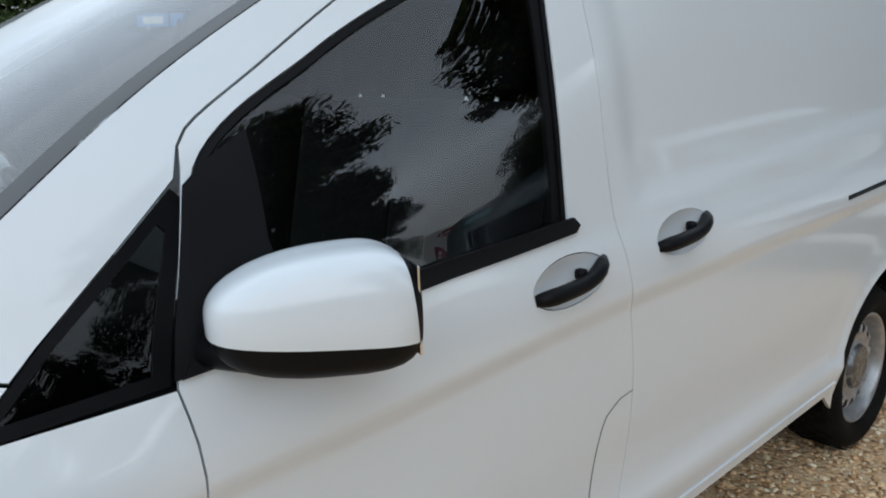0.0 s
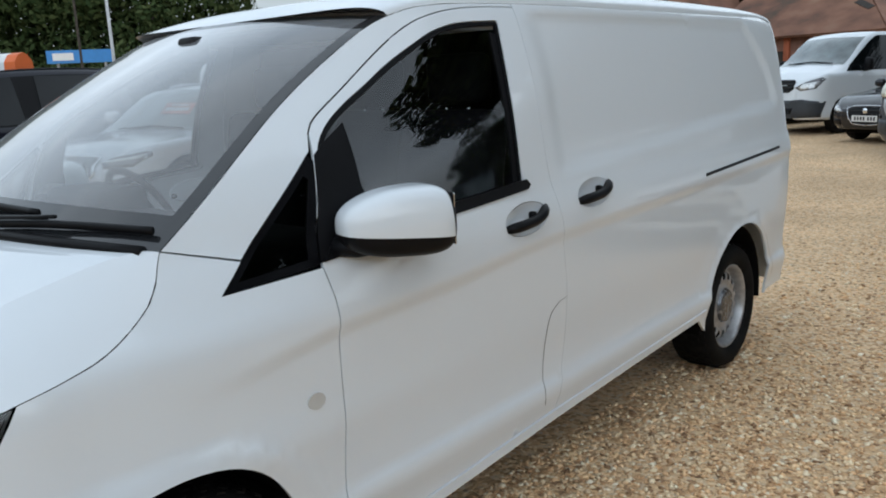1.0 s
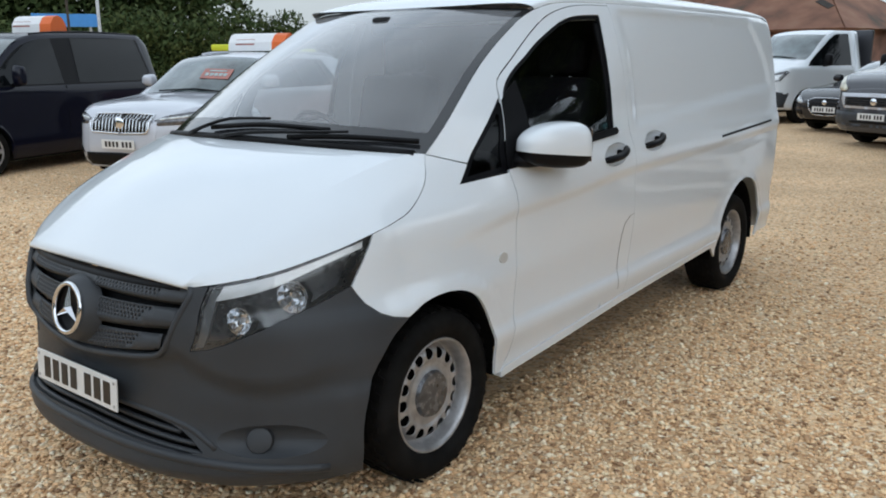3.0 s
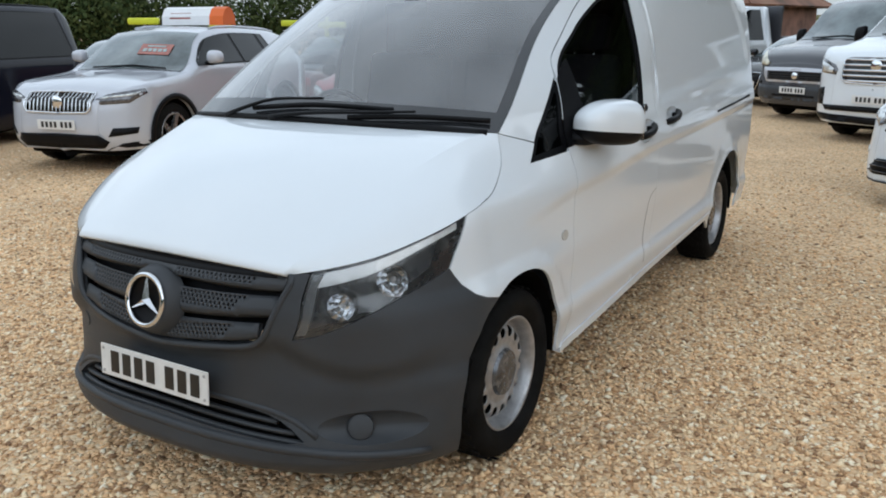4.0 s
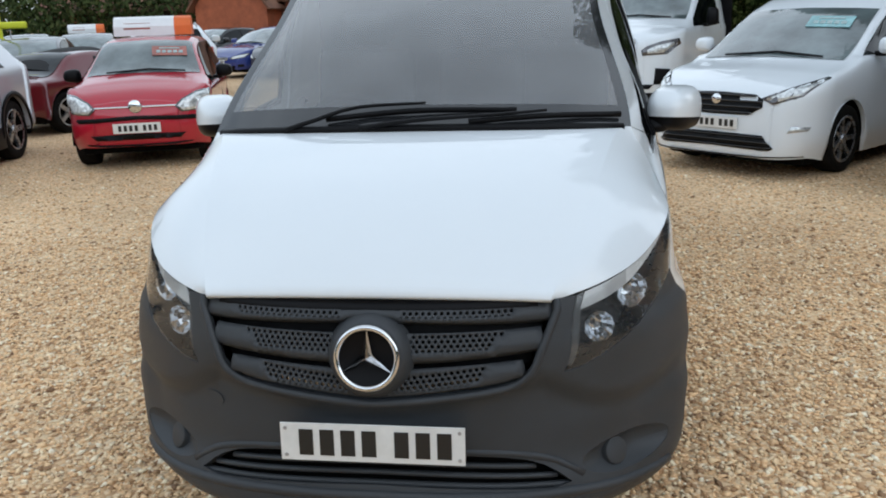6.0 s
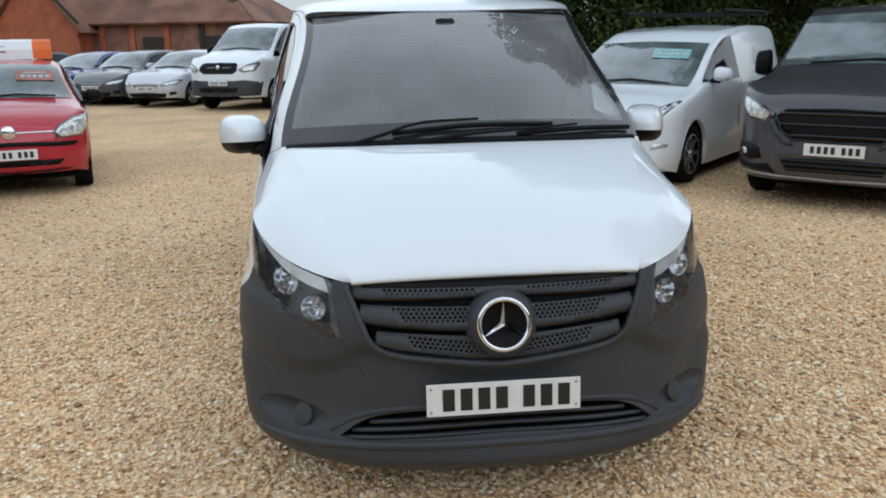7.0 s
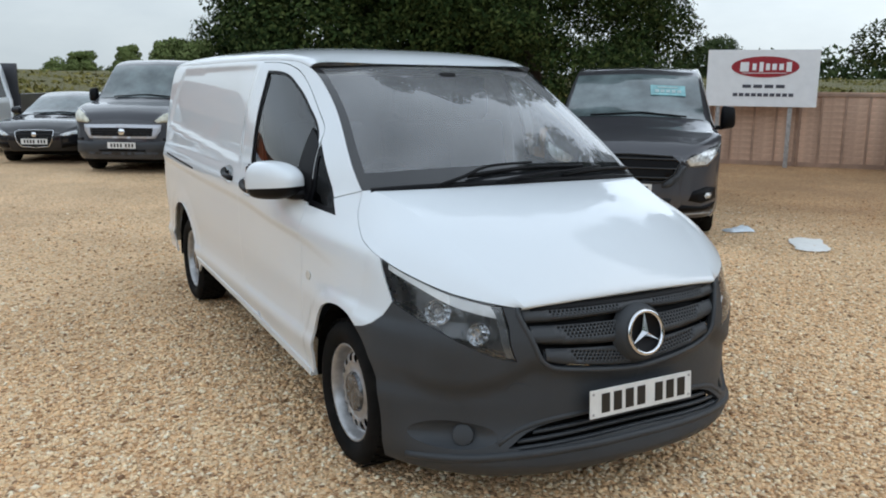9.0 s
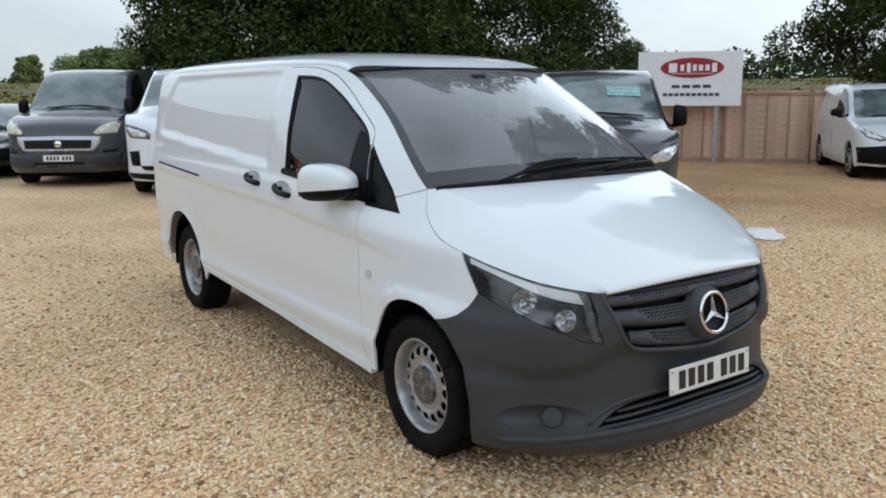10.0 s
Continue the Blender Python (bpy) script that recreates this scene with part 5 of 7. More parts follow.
                v.co = Vector((side * (w2 + (0.125 if tall else 0.11)) + (0.088 if tall else 0.105) * x_ * (1 - 0.10 * max(0, z_)), y + (0.10 if y_ < 0 else 0.05) * y_, z + (0.055 if tall else 0.01) + (0.135 if tall else 0.08) * z_ * (1 - 0.10 * side * x_)))
            part("wing_mirror", bm, mirror_mat or paint_mat, root, smooth_faces=True)
            part("mirror_stalk", box_bm((0.14, 0.05, 0.05), (side * (w2 + 0.01), y + 0.01, z - 0.07), 0.015), BLACK, root)
        for ya, yb, sa, sb in windows[:2]:
            part("door_handle", box_bm((0.02, 0.17, 0.025), (side * (w2 * 0.985), yb - 0.14, belt - 0.10), 0.008), CHROME if paint_mat is SILVER else paint_mat, root, smooth_faces=True)
        for y in [q[1] + 0.02 for q in windows[:2]]:
            part("door_gap", box_bm((0.006, 0.008, belt - 0.40), (side * (w2 * 0.994), y, (belt + 0.38) / 2), 0), BLACK, root)
        if rails:
            pts = [top_pt(side * w2 * roof_w * 0.86, y, 0.022) for y in [wy + 0.2 + (roofend - wy - 0.3) * k / 8 for k in range(9)]]
            part("roof_rail", tube(pts, 0.015, 8), BLACK if rails is True else rails, root, smooth_faces=True)
        if rear_lamp:
            part("rear_lamp", box_bm((0.10, 0.06, rear_lamp[1]), (side * (w2 * 0.86), tail - 0.03, rear_lamp[0]), 0.02), REDLENS, root, smooth_faces=True)
    if skirt is not None:
        for side in (1, -1):
            part("sill_cladding", box_bm((0.05, wb - 2.2 * r, 0.26), (side * (w2 - 0.012), wb / 2, 0.33), 0.018), skirt, root, smooth_faces=True)
    # rear glass
    if rear_screen:
        g = []
        for j in range(7):
            y = roofend + 0.04 + (tail - 0.10 - roofend) * 0.62 * j / 6
            _, (wt, zD, ws, zs) = section(y)
            g.append([top_pt(wt * 0.86 * (2 * i / 10 - 1), y, 0.008) for i in range(11)])
        patch(warped(g), CAR_GLASS, "rear_window", root, "dark rear glass")
    # face: panels on the nose, mirrored about the middle
    def span(poly, v, axis):
        hits = []
        for (x0, z0), (x1, z1) in zip(poly, poly[1:] + poly[:1]):
            p0, p1, q0, q1 = (z0, z1, x0, x1) if axis == "x" else (x0, x1, z0, z1)
            if (p0 - v) * (p1 - v) <= 0 and abs(p1 - p0) > 1e-6:
                hits.append(q0 + (q1 - q0) * (v - p0) / (p1 - p0))
        return (min(hits), max(hits)) if len(hits) > 1 else None

    def panel(nm, half, mat, out=0.008, pair=False, edge=None, bars=None, lab=""):
        full = [(x * w2, z) for x, z in half]
        polys = [full, [(-x, z) for x, z in full][::-1]] if pair else [full + [(-x, z) for x, z in full[::-1] if x > 1e-4]]
        for poly in polys:
            v, tris = fill(poly, (), 0.06)
            P = [warp(front_pt(px, pz, out)) for px, pz in v]
            F_ = [t if (P[t[1]] - P[t[0]]).cross(P[t[2]] - P[t[0]]).y < 0 else t[::-1] for t in tris]
            ob = mesh_part(nm, P, F_, mat, root, lab)
            md = ob.modifiers.new("thickness", "SOLIDIFY")
            md.thickness, md.offset = 0.012, -1
            if edge:
                ring_ = []
                for (x0, z0), (x1, z1) in zip(poly, poly[1:] + poly[:1]):
                    ring_ += [warp(front_pt(x0 + (x1 - x0) * k / 4, z0 + (z1 - z0) * k / 4, out + 0.004)) for k in range(4)]
                part("surround", tube(ring_ + ring_[:1], edge[1], 6), edge[0], ob, smooth_faces=True)
            if bars:
                n, axis, rad, bmat = bars
                lo = min(q[1] if axis == "x" else q[0] for q in poly)
                hi = max(q[1] if axis == "x" else q[0] for q in poly)
                for k in range(n):
                    c = lo + (hi - lo) * (k + 0.5) / n
                    sp = span(poly, c, axis)
                    if sp:
                        line = [sp[0] + (sp[1] - sp[0]) * i / 10 for i in range(11)]
                        part("grille_bar", tube([warp(front_pt(q, c, out + 0.006) if axis == "x" else front_pt(c, q, out + 0.006)) for q in line], rad, 6), bmat, ob, smooth_faces=True)

    for spec in faces:
        panel(**spec)
    if badge:
        bm = lathe([(0.001, -0.014), (badge_r * 0.85, -0.012), (badge_r, 0.0)], 20, "Y")
        bmesh.ops.translate(bm, vec=warp(front_pt(0, badge, 0.020)), verts=bm.verts)
        part("emblem", bm, CHROME, root, smooth_faces=True)
    if lamps:
        if plate_z is None:
            plate_z = 0.62
        pl = new("number_plate")
        pl.parent = root
        o = warp(front_pt(0, plate_z, 0.022))
        part("plate_board", box_bm((0.52, 0.008, 0.111), o, 0.002), PLATE, pl)
        for k in range(7):
            part("plate_bar", box_bm((0.034, 0.003, 0.066), o + Vector((-0.186 + k * 0.0595 + (0.032 if k > 3 else 0), -0.006, 0)), 0), PLATE_INK, pl)
    # near-black block added low to keep the ground beneath the car dark
    part("underside", box_bm((W * 0.84, wb + fo * 1.1, 0.20), (0, wb / 2 - 0.05, zb + 0.03), 0.05), HOLLOW_SHADE, root)
    root.matrix_world = Matrix.Translation((front[0], front[1], 0)) @ Matrix.Rotation(radians(heading), 4, "Z")
    return root


def roof_sign(owner_front, heading, y, z, w=1.0):
    """A dealer's white and orange board standing on a car's roof."""
    s = thing("roof_sign", "white and orange advertising board on a car roof", "sign", "roof boards")
    bm = bmesh.new()
    pts = [(-0.16, 0), (-0.15, 0.12), (-0.08, 0.22), (0.0, 0.25), (0.08, 0.22), (0.15, 0.12), (0.16, 0)]
    a = [bm.verts.new((-w / 2, p, q)) for p, q in pts]
    b = [bm.verts.new((w / 2 - 0.22, p, q)) for p, q in pts]
    for i in range(len(pts) - 1):
        bm.faces.new((a[i], b[i], b[i + 1], a[i + 1]))
    bm.faces.new(a)
    bm.faces.new(b)
    part("board", bm, BOARD, s, "white board")
    bm = bmesh.new()
    a = [bm.verts.new((w / 2 - 0.22, p * 1.01, q)) for p, q in pts]
    b = [bm.verts.new((w / 2, p * 1.01, q)) for p, q in pts]
    for i in range(len(pts) - 1):
        bm.faces.new((a[i], b[i], b[i + 1], a[i + 1]))
    bm.faces.new(a)
    bm.faces.new(b)
    part("end_panel", bm, ORANGE, s, "orange end")
    for k in range(2):
        part("lettering_bar", box_bm((0.34, 0.006, 0.03), (-0.2, -0.150 + 0.03 * k, 0.09 + 0.06 * k), 0), RED_CARD, s)
    s.matrix_world = Matrix.Translation((owner_front[0], owner_front[1], 0)) @ Matrix.Rotation(radians(heading), 4, "Z") @ Matrix.Translation((0, y, z))
    return s


def roof_flag(x, y, z, turn):
    s = thing("price_board", "yellow-green price board on a slim post among the cars", "sign", "price boards")
    part("board", box_bm((0.72, 0.10, 0.15), (0, 0, 0), 0.045, 3), YELLOW, s, smooth_faces=True)
    part("post", tube([(0, 0.02, -z), (0, 0.02, -0.05)], 0.012, 6), STEEL, s)
    s.matrix_world = Matrix.Translation((x, y, z)) @ Matrix.Rotation(radians(turn), 4, "Z")


def screen_card(owner, i, j, mat, size=1.0):
    """A card that lies against a windscreen, i of 16 steps across it and j of 10 up it."""
    g = SCREENS[owner.name]
    across, up = (g[j][i + 1] - g[j][i - 1]).normalized(), (g[j + 1][i] - g[j - 1][i]).normalized()
    out = across.cross(up).normalized()
    up = out.cross(across)
    c = thing("price_card", "printed price card against a windscreen", "card", "price cards")
    part("card", box_bm((0.44, 0.006, 0.20), (0, 0, 0), 0), mat, c)
    for k in range(5):
        part("lettering_bar", box_bm((0.050, 0.004, 0.055), (-0.14 + 0.07 * k, -0.005, -0.02), 0), CARD_INK, c)
    part("lettering_bar", box_bm((0.26, 0.004, 0.022), (0, -0.005, 0.055), 0), CARD_INK, c)
    turn = Matrix((across, -out, up)).transposed().to_4x4()
    c.matrix_world = owner.matrix_world @ Matrix.Translation(g[j][i] + 0.006 * out) @ turn @ Matrix.Diagonal((size, 1, size, 1))


def suv(name, label, front, heading, paint_mat, **kw):
    d = dict(fo=0.88, wb=2.70, tail=3.55, W=1.87, top=[(-0.88, 0.86), (-0.80, 0.97), (-0.45, 1.04), (0.35, 1.12), (1.15, 1.58), (1.7, 1.645), (2.6, 1.62), (3.12, 1.55), (3.42, 1.12), (3.55, 0.95)],
             cowl=(0.35, 1.12), wstop=(1.15, 1.58), roofend=3.12, belt=1.165, r=0.378, windows=((0.98, 1.62, 0.42, 0.0), (1.68, 2.32, 0.0, -0.06), (2.39, 2.60, -0.05, -0.16)), skirt=BLACK)
    d.update(kw)
    return car(name, label, "car", front, heading, paint_mat, **d)


def hatch(name, label, front, heading, paint_mat, **kw):
    d = dict(fo=0.80, wb=2.60, tail=3.30, W=1.78, top=[(-0.80, 0.70), (-0.72, 0.80), (-0.35, 0.90), (0.35, 1.00), (1.25, 1.42), (1.8, 1.48), (2.6, 1.44), (3.0, 1.32), (3.22, 1.0), (3.30, 0.85)],
             cowl=(0.35, 1.00), wstop=(1.25, 1.42), roofend=2.85, belt=0.95, r=0.32, windows=((0.95, 1.65, 0.45, 0.0), (1.71, 2.6, 0.0, -0.12)))
    d.update(kw)
    return car(name, label, "car", front, heading, paint_mat, **d)


def saloon(name, label, front, heading, paint_mat, **kw):
    d = dict(fo=0.88, wb=2.85, tail=3.95, W=1.86, top=[(-0.88, 0.68), (-0.80, 0.78), (-0.4, 0.88), (0.45, 0.98), (1.45, 1.40), (1.9, 1.46), (2.6, 1.42), (3.4, 1.06), (3.85, 1.02), (3.95, 0.85)],
             cowl=(0.45, 0.98), wstop=(1.45, 1.40), roofend=2.6, belt=0.95, r=0.33, windows=((1.05, 1.85, 0.45, 0.0), (1.91, 2.85, 0.0, -0.32)))
    d.update(kw)
    return car(name, label, "car", front, heading, paint_mat, **d)


def panel_van(name, label, front, heading, paint_mat, **kw):
    d = dict(fo=0.95, wb=3.0, tail=3.95, W=1.98, top=[(-0.95, 0.98), (-0.88, 1.08), (-0.5, 1.18), (0.10, 1.30), (0.95, 1.86), (1.3, 1.94), (2.5, 1.97), (3.7, 1.94), (3.90, 1.80), (3.95, 1.2)],
             cowl=(0.10, 1.30), wstop=(0.95, 1.86), roofend=3.6, belt=1.20, r=0.34, windows=((0.62, 1.42, 0.42, 0.0),), roof_w=0.80, rear_screen=False)
    d.update(kw)
    return car(name, label, "van", front, heading, paint_mat, **d)


# headlight outlines: half-width share and height
L_SUV = [(0.52, 0.85), (0.60, 0.79), (0.88, 0.80), (0.985, 0.90), (0.97, 0.955), (0.66, 0.90)], [(0.58, 0.853), (0.92, 0.885), (0.95, 0.925), (0.86, 0.902), (0.60, 0.872)], LAMP
L_UP = [(0.53, 0.72), (0.62, 0.645), (0.90, 0.655), (0.985, 0.76), (0.975, 0.885), (0.80, 0.865), (0.62, 0.79)], [(0.57, 0.72), (0.64, 0.66), (0.89, 0.67), (0.965, 0.765), (0.955, 0.865), (0.80, 0.845), (0.64, 0.78)], LAMP
L_CAR = [(0.50, 0.60), (0.62, 0.57), (0.90, 0.62), (0.985, 0.72), (0.93, 0.74), (0.64, 0.665)], [(0.55, 0.61), (0.64, 0.585), (0.89, 0.635), (0.95, 0.71), (0.64, 0.65)], LAMP
L_TRUCK = [(0.55, 1.00), (0.66, 0.93), (0.90, 0.97), (0.985, 1.16), (0.94, 1.20), (0.70, 1.10)], [(0.59, 1.0), (0.67, 0.95), (0.88, 0.99), (0.94, 1.12), (0.70, 1.08)], LAMP
LAMP_OLD = surface("milky_lamp", (0.62, 0.61, 0.50), 0.3, 0.0, 0.5, vary=0.25, scale=14)
L_FIAT = [(0.56, 0.98), (0.62, 0.93), (0.93, 0.95), (0.985, 1.12), (0.93, 1.21), (0.72, 1.12)], [(0.59, 0.98), (0.63, 0.945), (0.92, 0.965), (0.965, 1.11), (0.92, 1.19), (0.73, 1.105)], LAMP_OLD
L_DELIV = [(0.53, 1.02), (0.55, 0.94), (0.86, 0.96), (0.985, 1.10), (0.97, 1.18), (0.80, 1.15), (0.60, 1.08)], [(0.60, 1.02), (0.62, 0.965), (0.82, 0.98), (0.93, 1.09), (0.92, 1.13), (0.72, 1.08)], LAMP
L_COMP = [(0.50, 0.77), (0.64, 0.72), (0.86, 0.79), (0.97, 0.95), (0.93, 0.955), (0.68, 0.85)], [(0.56, 0.77), (0.65, 0.74), (0.85, 0.805), (0.92, 0.92), (0.69, 0.83)], LAMP
L_CREW = [(0.57, 0.90), (0.64, 0.82), (0.84, 0.84), (0.95, 0.96), (0.985, 1.08), (0.80, 1.02)], [(0.61, 0.90), (0.66, 0.84), (0.83, 0.86), (0.93, 0.97), (0.95, 1.05), (0.80, 1.0)], LAMP

def pan(nm, half, mat, **kw):
    return dict(nm=nm, half=half, mat=mat, **kw)


# black chin strips: dark valance that also paints the shadow beneath the nose
F_SUV = (pan("grille", [(0, 0.69), (0.44, 0.70), (0.49, 0.74), (0.49, 0.91), (0, 0.925)], GLOSS_BLACK, edge=(CHROME, 0.012), bars=(17, "z", 0.006, CHROME)),
         pan("lower_grille", [(0, 0.29), (0.60, 0.30), (0.68, 0.37), (0.58, 0.45), (0, 0.46)], BLACK), pan("skid_plate", [(0, 0.255), (0.56, 0.262), (0.58, 0.285), (0, 0.285)], SILVER),
         pan("fog_pocket", [(0.68, 0.43), (0.93, 0.46), (0.94, 0.53), (0.74, 0.53)], BLACK, pair=True), pan("lower_corner", [(0.60, 0.19), (0.97, 0.22), (0.985, 0.37), (0.80, 0.35), (0.62, 0.27)], BLACK, pair=True), pan("chin", [(0, 0.185), (0.62, 0.19), (0.62, 0.25), (0, 0.25)], BLACK))
F_UP = (pan("trim_strip", [(0, 0.718), (0.60, 0.718), (0.60, 0.734), (0, 0.734)], CHROME), pan("upper_slot", [(0, 0.585), (0.78, 0.555), (0.83, 0.58), (0.80, 0.605), (0, 0.63)], BLACK),
        pan("lower_grille", [(0, 0.355), (0.56, 0.36), (0.64, 0.41), (0, 0.425)], BLACK), pan("chin_slot", [(0, 0.275), (0.70, 0.29), (0.72, 0.305), (0, 0.292)], BLACK))
F_COMP = (pan("grille", [(0, 0.605), (0.38, 0.61), (0.53, 0.69), (0.52, 0.76), (0.42, 0.80), (0, 0.815)], BLACK, bars=(4, "x", 0.012, GLOSS_BLACK)), pan("chin", [(0, 0.175), (0.86, 0.185), (0.88, 0.225), (0, 0.215)], BLACK),
          pan("lower_grille", [(0, 0.30), (0.64, 0.29), (0.68, 0.31), (0.56, 0.43), (0, 0.435)], BLACK, bars=(3, "x", 0.008, GLOSS_BLACK)), pan("fog_light", [(0.78, 0.46), (0.92, 0.475), (0.93, 0.51), (0.81, 0.515)], LAMP, pair=True))
F_CREW = (pan("bumper_crest", [(0.36, 0.605), (0.46, 0.62), (0.57, 0.73), (0.62, 0.84), (0.57, 0.845), (0.51, 0.75), (0.40, 0.665)], BUMPER, out=0.022, pair=True),
          pan("grille", [(0, 0.66), (0.38, 0.665), (0.49, 0.75), (0.545, 0.88), (0.46, 0.945), (0, 0.96)], BLACK, edge=(GLOSS_BLACK, 0.010), bars=(3, "x", 0.014, GLOSS_BLACK)),
          pan("lower_grille", [(0, 0.37), (0.42, 0.37), (0.48, 0.49), (0, 0.50)], BLACK, bars=(3, "x", 0.008, GLOSS_BLACK)), pan("fog_pocket", [(0.66, 0.47), (0.80, 0.44), (0.95, 0.48), (0.95, 0.60), (0.84, 0.62), (0.70, 0.57)], BLACK, pair=True),
          pan("fog_light", [(0.84, 0.49), (0.88, 0.49), (0.905, 0.52), (0.89, 0.55), (0.85, 0.55), (0.83, 0.52)], LAMP, pair=True, out=0.013), pan("lower_corner", [(0.52, 0.335), (0.93, 0.36), (0.95, 0.44), (0.80, 0.40), (0.60, 0.42)], BLACK, pair=True), pan("lower_lip", [(0, 0.29), (0.90, 0.31), (0.90, 0.325), (0, 0.305)], STEEL))
F_TRUCK = (pan("grille", [(0, 0.90), (0.40, 0.90), (0.52, 0.98), (0.50, 1.12), (0.42, 1.165), (0, 1.17)], BLACK, bars=(4, "x", 0.012, GLOSS_BLACK)),
           pan("bumper", [(0, 0.36), (0.96, 0.38), (0.985, 0.70), (0.70, 0.76), (0.50, 0.74), (0, 0.74)], BUMPER, lab="black plastic bumper"), pan("lower_grille", [(0, 0.46), (0.5, 0.46), (0.55, 0.58), (0, 0.58)], BLACK, out=0.014))
F_DELIV = (pan("grille", [(0, 0.83), (0.38, 0.84), (0.45, 0.89), (0.45, 1.13), (0.40, 1.18), (0, 1.19)], GLOSS_BLACK, edge=(CHROME, 0.012), bars=(5, "x", 0.017, CHROME)),
           pan("lower_grille", [(0, 0.45), (0.66, 0.45), (0.72, 0.52), (0, 0.53)], BLACK), pan("chin", [(0, 0.28), (0.93, 0.31), (0.95, 0.40), (0, 0.38)], BLACK), pan("fog_pocket", [(0.72, 0.52), (0.86, 0.52), (0.90, 0.74), (0.73, 0.76)], BLACK, pair=True))
F_GREY = (pan("grille_surround", [(0, 0.66), (0.60, 0.66), (0.69, 0.80), (0.70, 0.91), (0, 0.92)], SILVER, lab="silver plastic surround"), pan("grille", [(0, 0.695), (0.55, 0.70), (0.57, 0.85), (0, 0.855)], BLACK, out=0.014, bars=(4, "x", 0.010, GLOSS_BLACK)),
          pan("bumper", [(0, 0.36), (0.95, 0.38), (0.98, 0.60), (0, 0.60)], BUMPER, lab="faded grey plastic bumper"), pan("slot", [(0.72, 0.62), (0.92, 0.63), (0.92, 0.67), (0.72, 0.665)], BLACK, pair=True), pan("lower_slot", [(0, 0.42), (0.42, 0.42), (0.42, 0.455), (0, 0.46)], BLACK, out=0.014))
F_WIDE = (pan("grille", [(0, 0.35), (0.29, 0.37), (0.37, 0.48), (0.41, 0.65), (0.36, 0.69), (0, 0.70)], BLACK, edge=(CHROME, 0.010), bars=(6, "x", 0.008, GLOSS_BLACK)), pan("side_intake", [(0.56, 0.34), (0.86, 0.37), (0.88, 0.45), (0.60, 0.45)], BLACK, pair=True))
F_CAR = (pan("grille", [(0, 0.53), (0.40, 0.54), (0.44, 0.62), (0, 0.635)], BLACK, bars=(3, "x", 0.008, CHROME)), pan("lower_grille", [(0, 0.27), (0.60, 0.28), (0.66, 0.38), (0, 0.40)], BLACK), pan("fog_pocket", [(0.72, 0.33), (0.88, 0.36), (0.88, 0.43), (0.74, 0.42)], BLACK, pair=True))
F_COMP_BLACK = (pan("bumper", [(0, 0.30), (0.95, 0.32), (0.98, 0.60), (0.5, 0.66), (0, 0.66)], BLACK, lab="black plastic bumper"), pan("grille", [(0, 0.68), (0.40, 0.70), (0.46, 0.78), (0, 0.80)], BLACK))

XC, XH = (-6.64, 4.03), 13
the_suv = suv("suv", "silver compact SUV with black grille and alloy wheels", XC, XH, SILVER, lamps=L_SUV, faces=F_SUV, badge=0.81, badge_r=0.075, plate_z=0.56, rails=SILVER, rim=ALLOY)
roof_sign(XC, XH, 2.0, 1.66)
bpy.context.view_layer.update()
screen_card(the_suv, 11, 5, RED_CARD)
UP, UH = (-4.42, 6.60), 18
red_car = car("city_car", "bright red small hatchback with price board on its roof", "car", UP, UH, RED, fo=0.68, wb=2.42, tail=2.90, W=1.64,
    top=[(-0.68, 0.80), (-0.60, 0.90), (-0.3, 0.97), (0.22, 1.05), (0.95, 1.43), (1.4, 1.48), (2.3, 1.46), (2.68, 1.40), (2.85, 1.0), (2.90, 0.8)], cowl=(0.22, 1.05), wstop=(0.95, 1.43), roofend=2.68, belt=0.93, r=0.30,
    windows=((0.72, 1.5, 0.38, 0.0), (1.56, 2.4, 0.0, -0.1)), lamps=L_UP, faces=F_UP, badge=0.728, badge_r=0.075, plate_z=0.49, mirror_mat=BLACK)
roof_sign(UP, UH, 1.5, 1.48)
bpy.context.view_layer.update()
screen_card(red_car, 12, 6, RED_CARD, 0.95)
NV, NH = (-9.80, 2.42), 17
panel_van("people_carrier", "dark navy people carrier with roof rails and tinted windows", NV, NH, NAVY, wb=2.9, tail=3.60, fo=0.9, rails=True,
          top=[(-0.9, 0.98), (-0.83, 1.08), (-0.5, 1.18), (0.10, 1.30), (0.95, 1.86), (1.3, 1.94), (2.3, 1.97), (3.25, 1.95), (3.52, 1.80), (3.60, 1.2)],
          windows=((0.62, 1.42, 0.42, 0.0), (1.72, 3.30, 0.05, -0.16)), rim=STEEL, lamps=L_CREW, faces=F_CREW)
roof_sign(NV, NH, 2.0, 1.965, 0.78)
CV = (-7.3, 11.9)
saloon("convertible", "dark red convertible with black canvas top", CV, 165, DARK_RED, fo=0.85, wb=2.43, tail=3.2, W=1.78, top=[(-0.85, 0.62), (-0.7, 0.74), (0.3, 0.86), (1.2, 1.22), (1.6, 1.26), (2.0, 1.22), (2.6, 0.92), (3.1, 0.88), (3.2, 0.7)],
       cowl=(0.4, 0.88), wstop=(1.15, 1.20), roofend=1.9, belt=0.83, windows=((0.95, 1.75, 0.35, -0.1),), rear_lamp=(0.72, 0.14))
bm = bmesh.new()
rws = []
for j in range(9):
    y = 1.15 + 1.30 * j / 8
    rws.append([(0.70 * math.sin(a), y, 0.86 + (0.44 - 0.30 * (j / 8) ** 3) * math.cos(a) ** 0.6) for a in [math.pi / 2 * (2 * i / 14 - 1) * 0.985 for i in range(15)]])
ct = patch([[Vector(p) for p in r] for r in rws], SOFT_TOP, "canvas_roof", None, "")
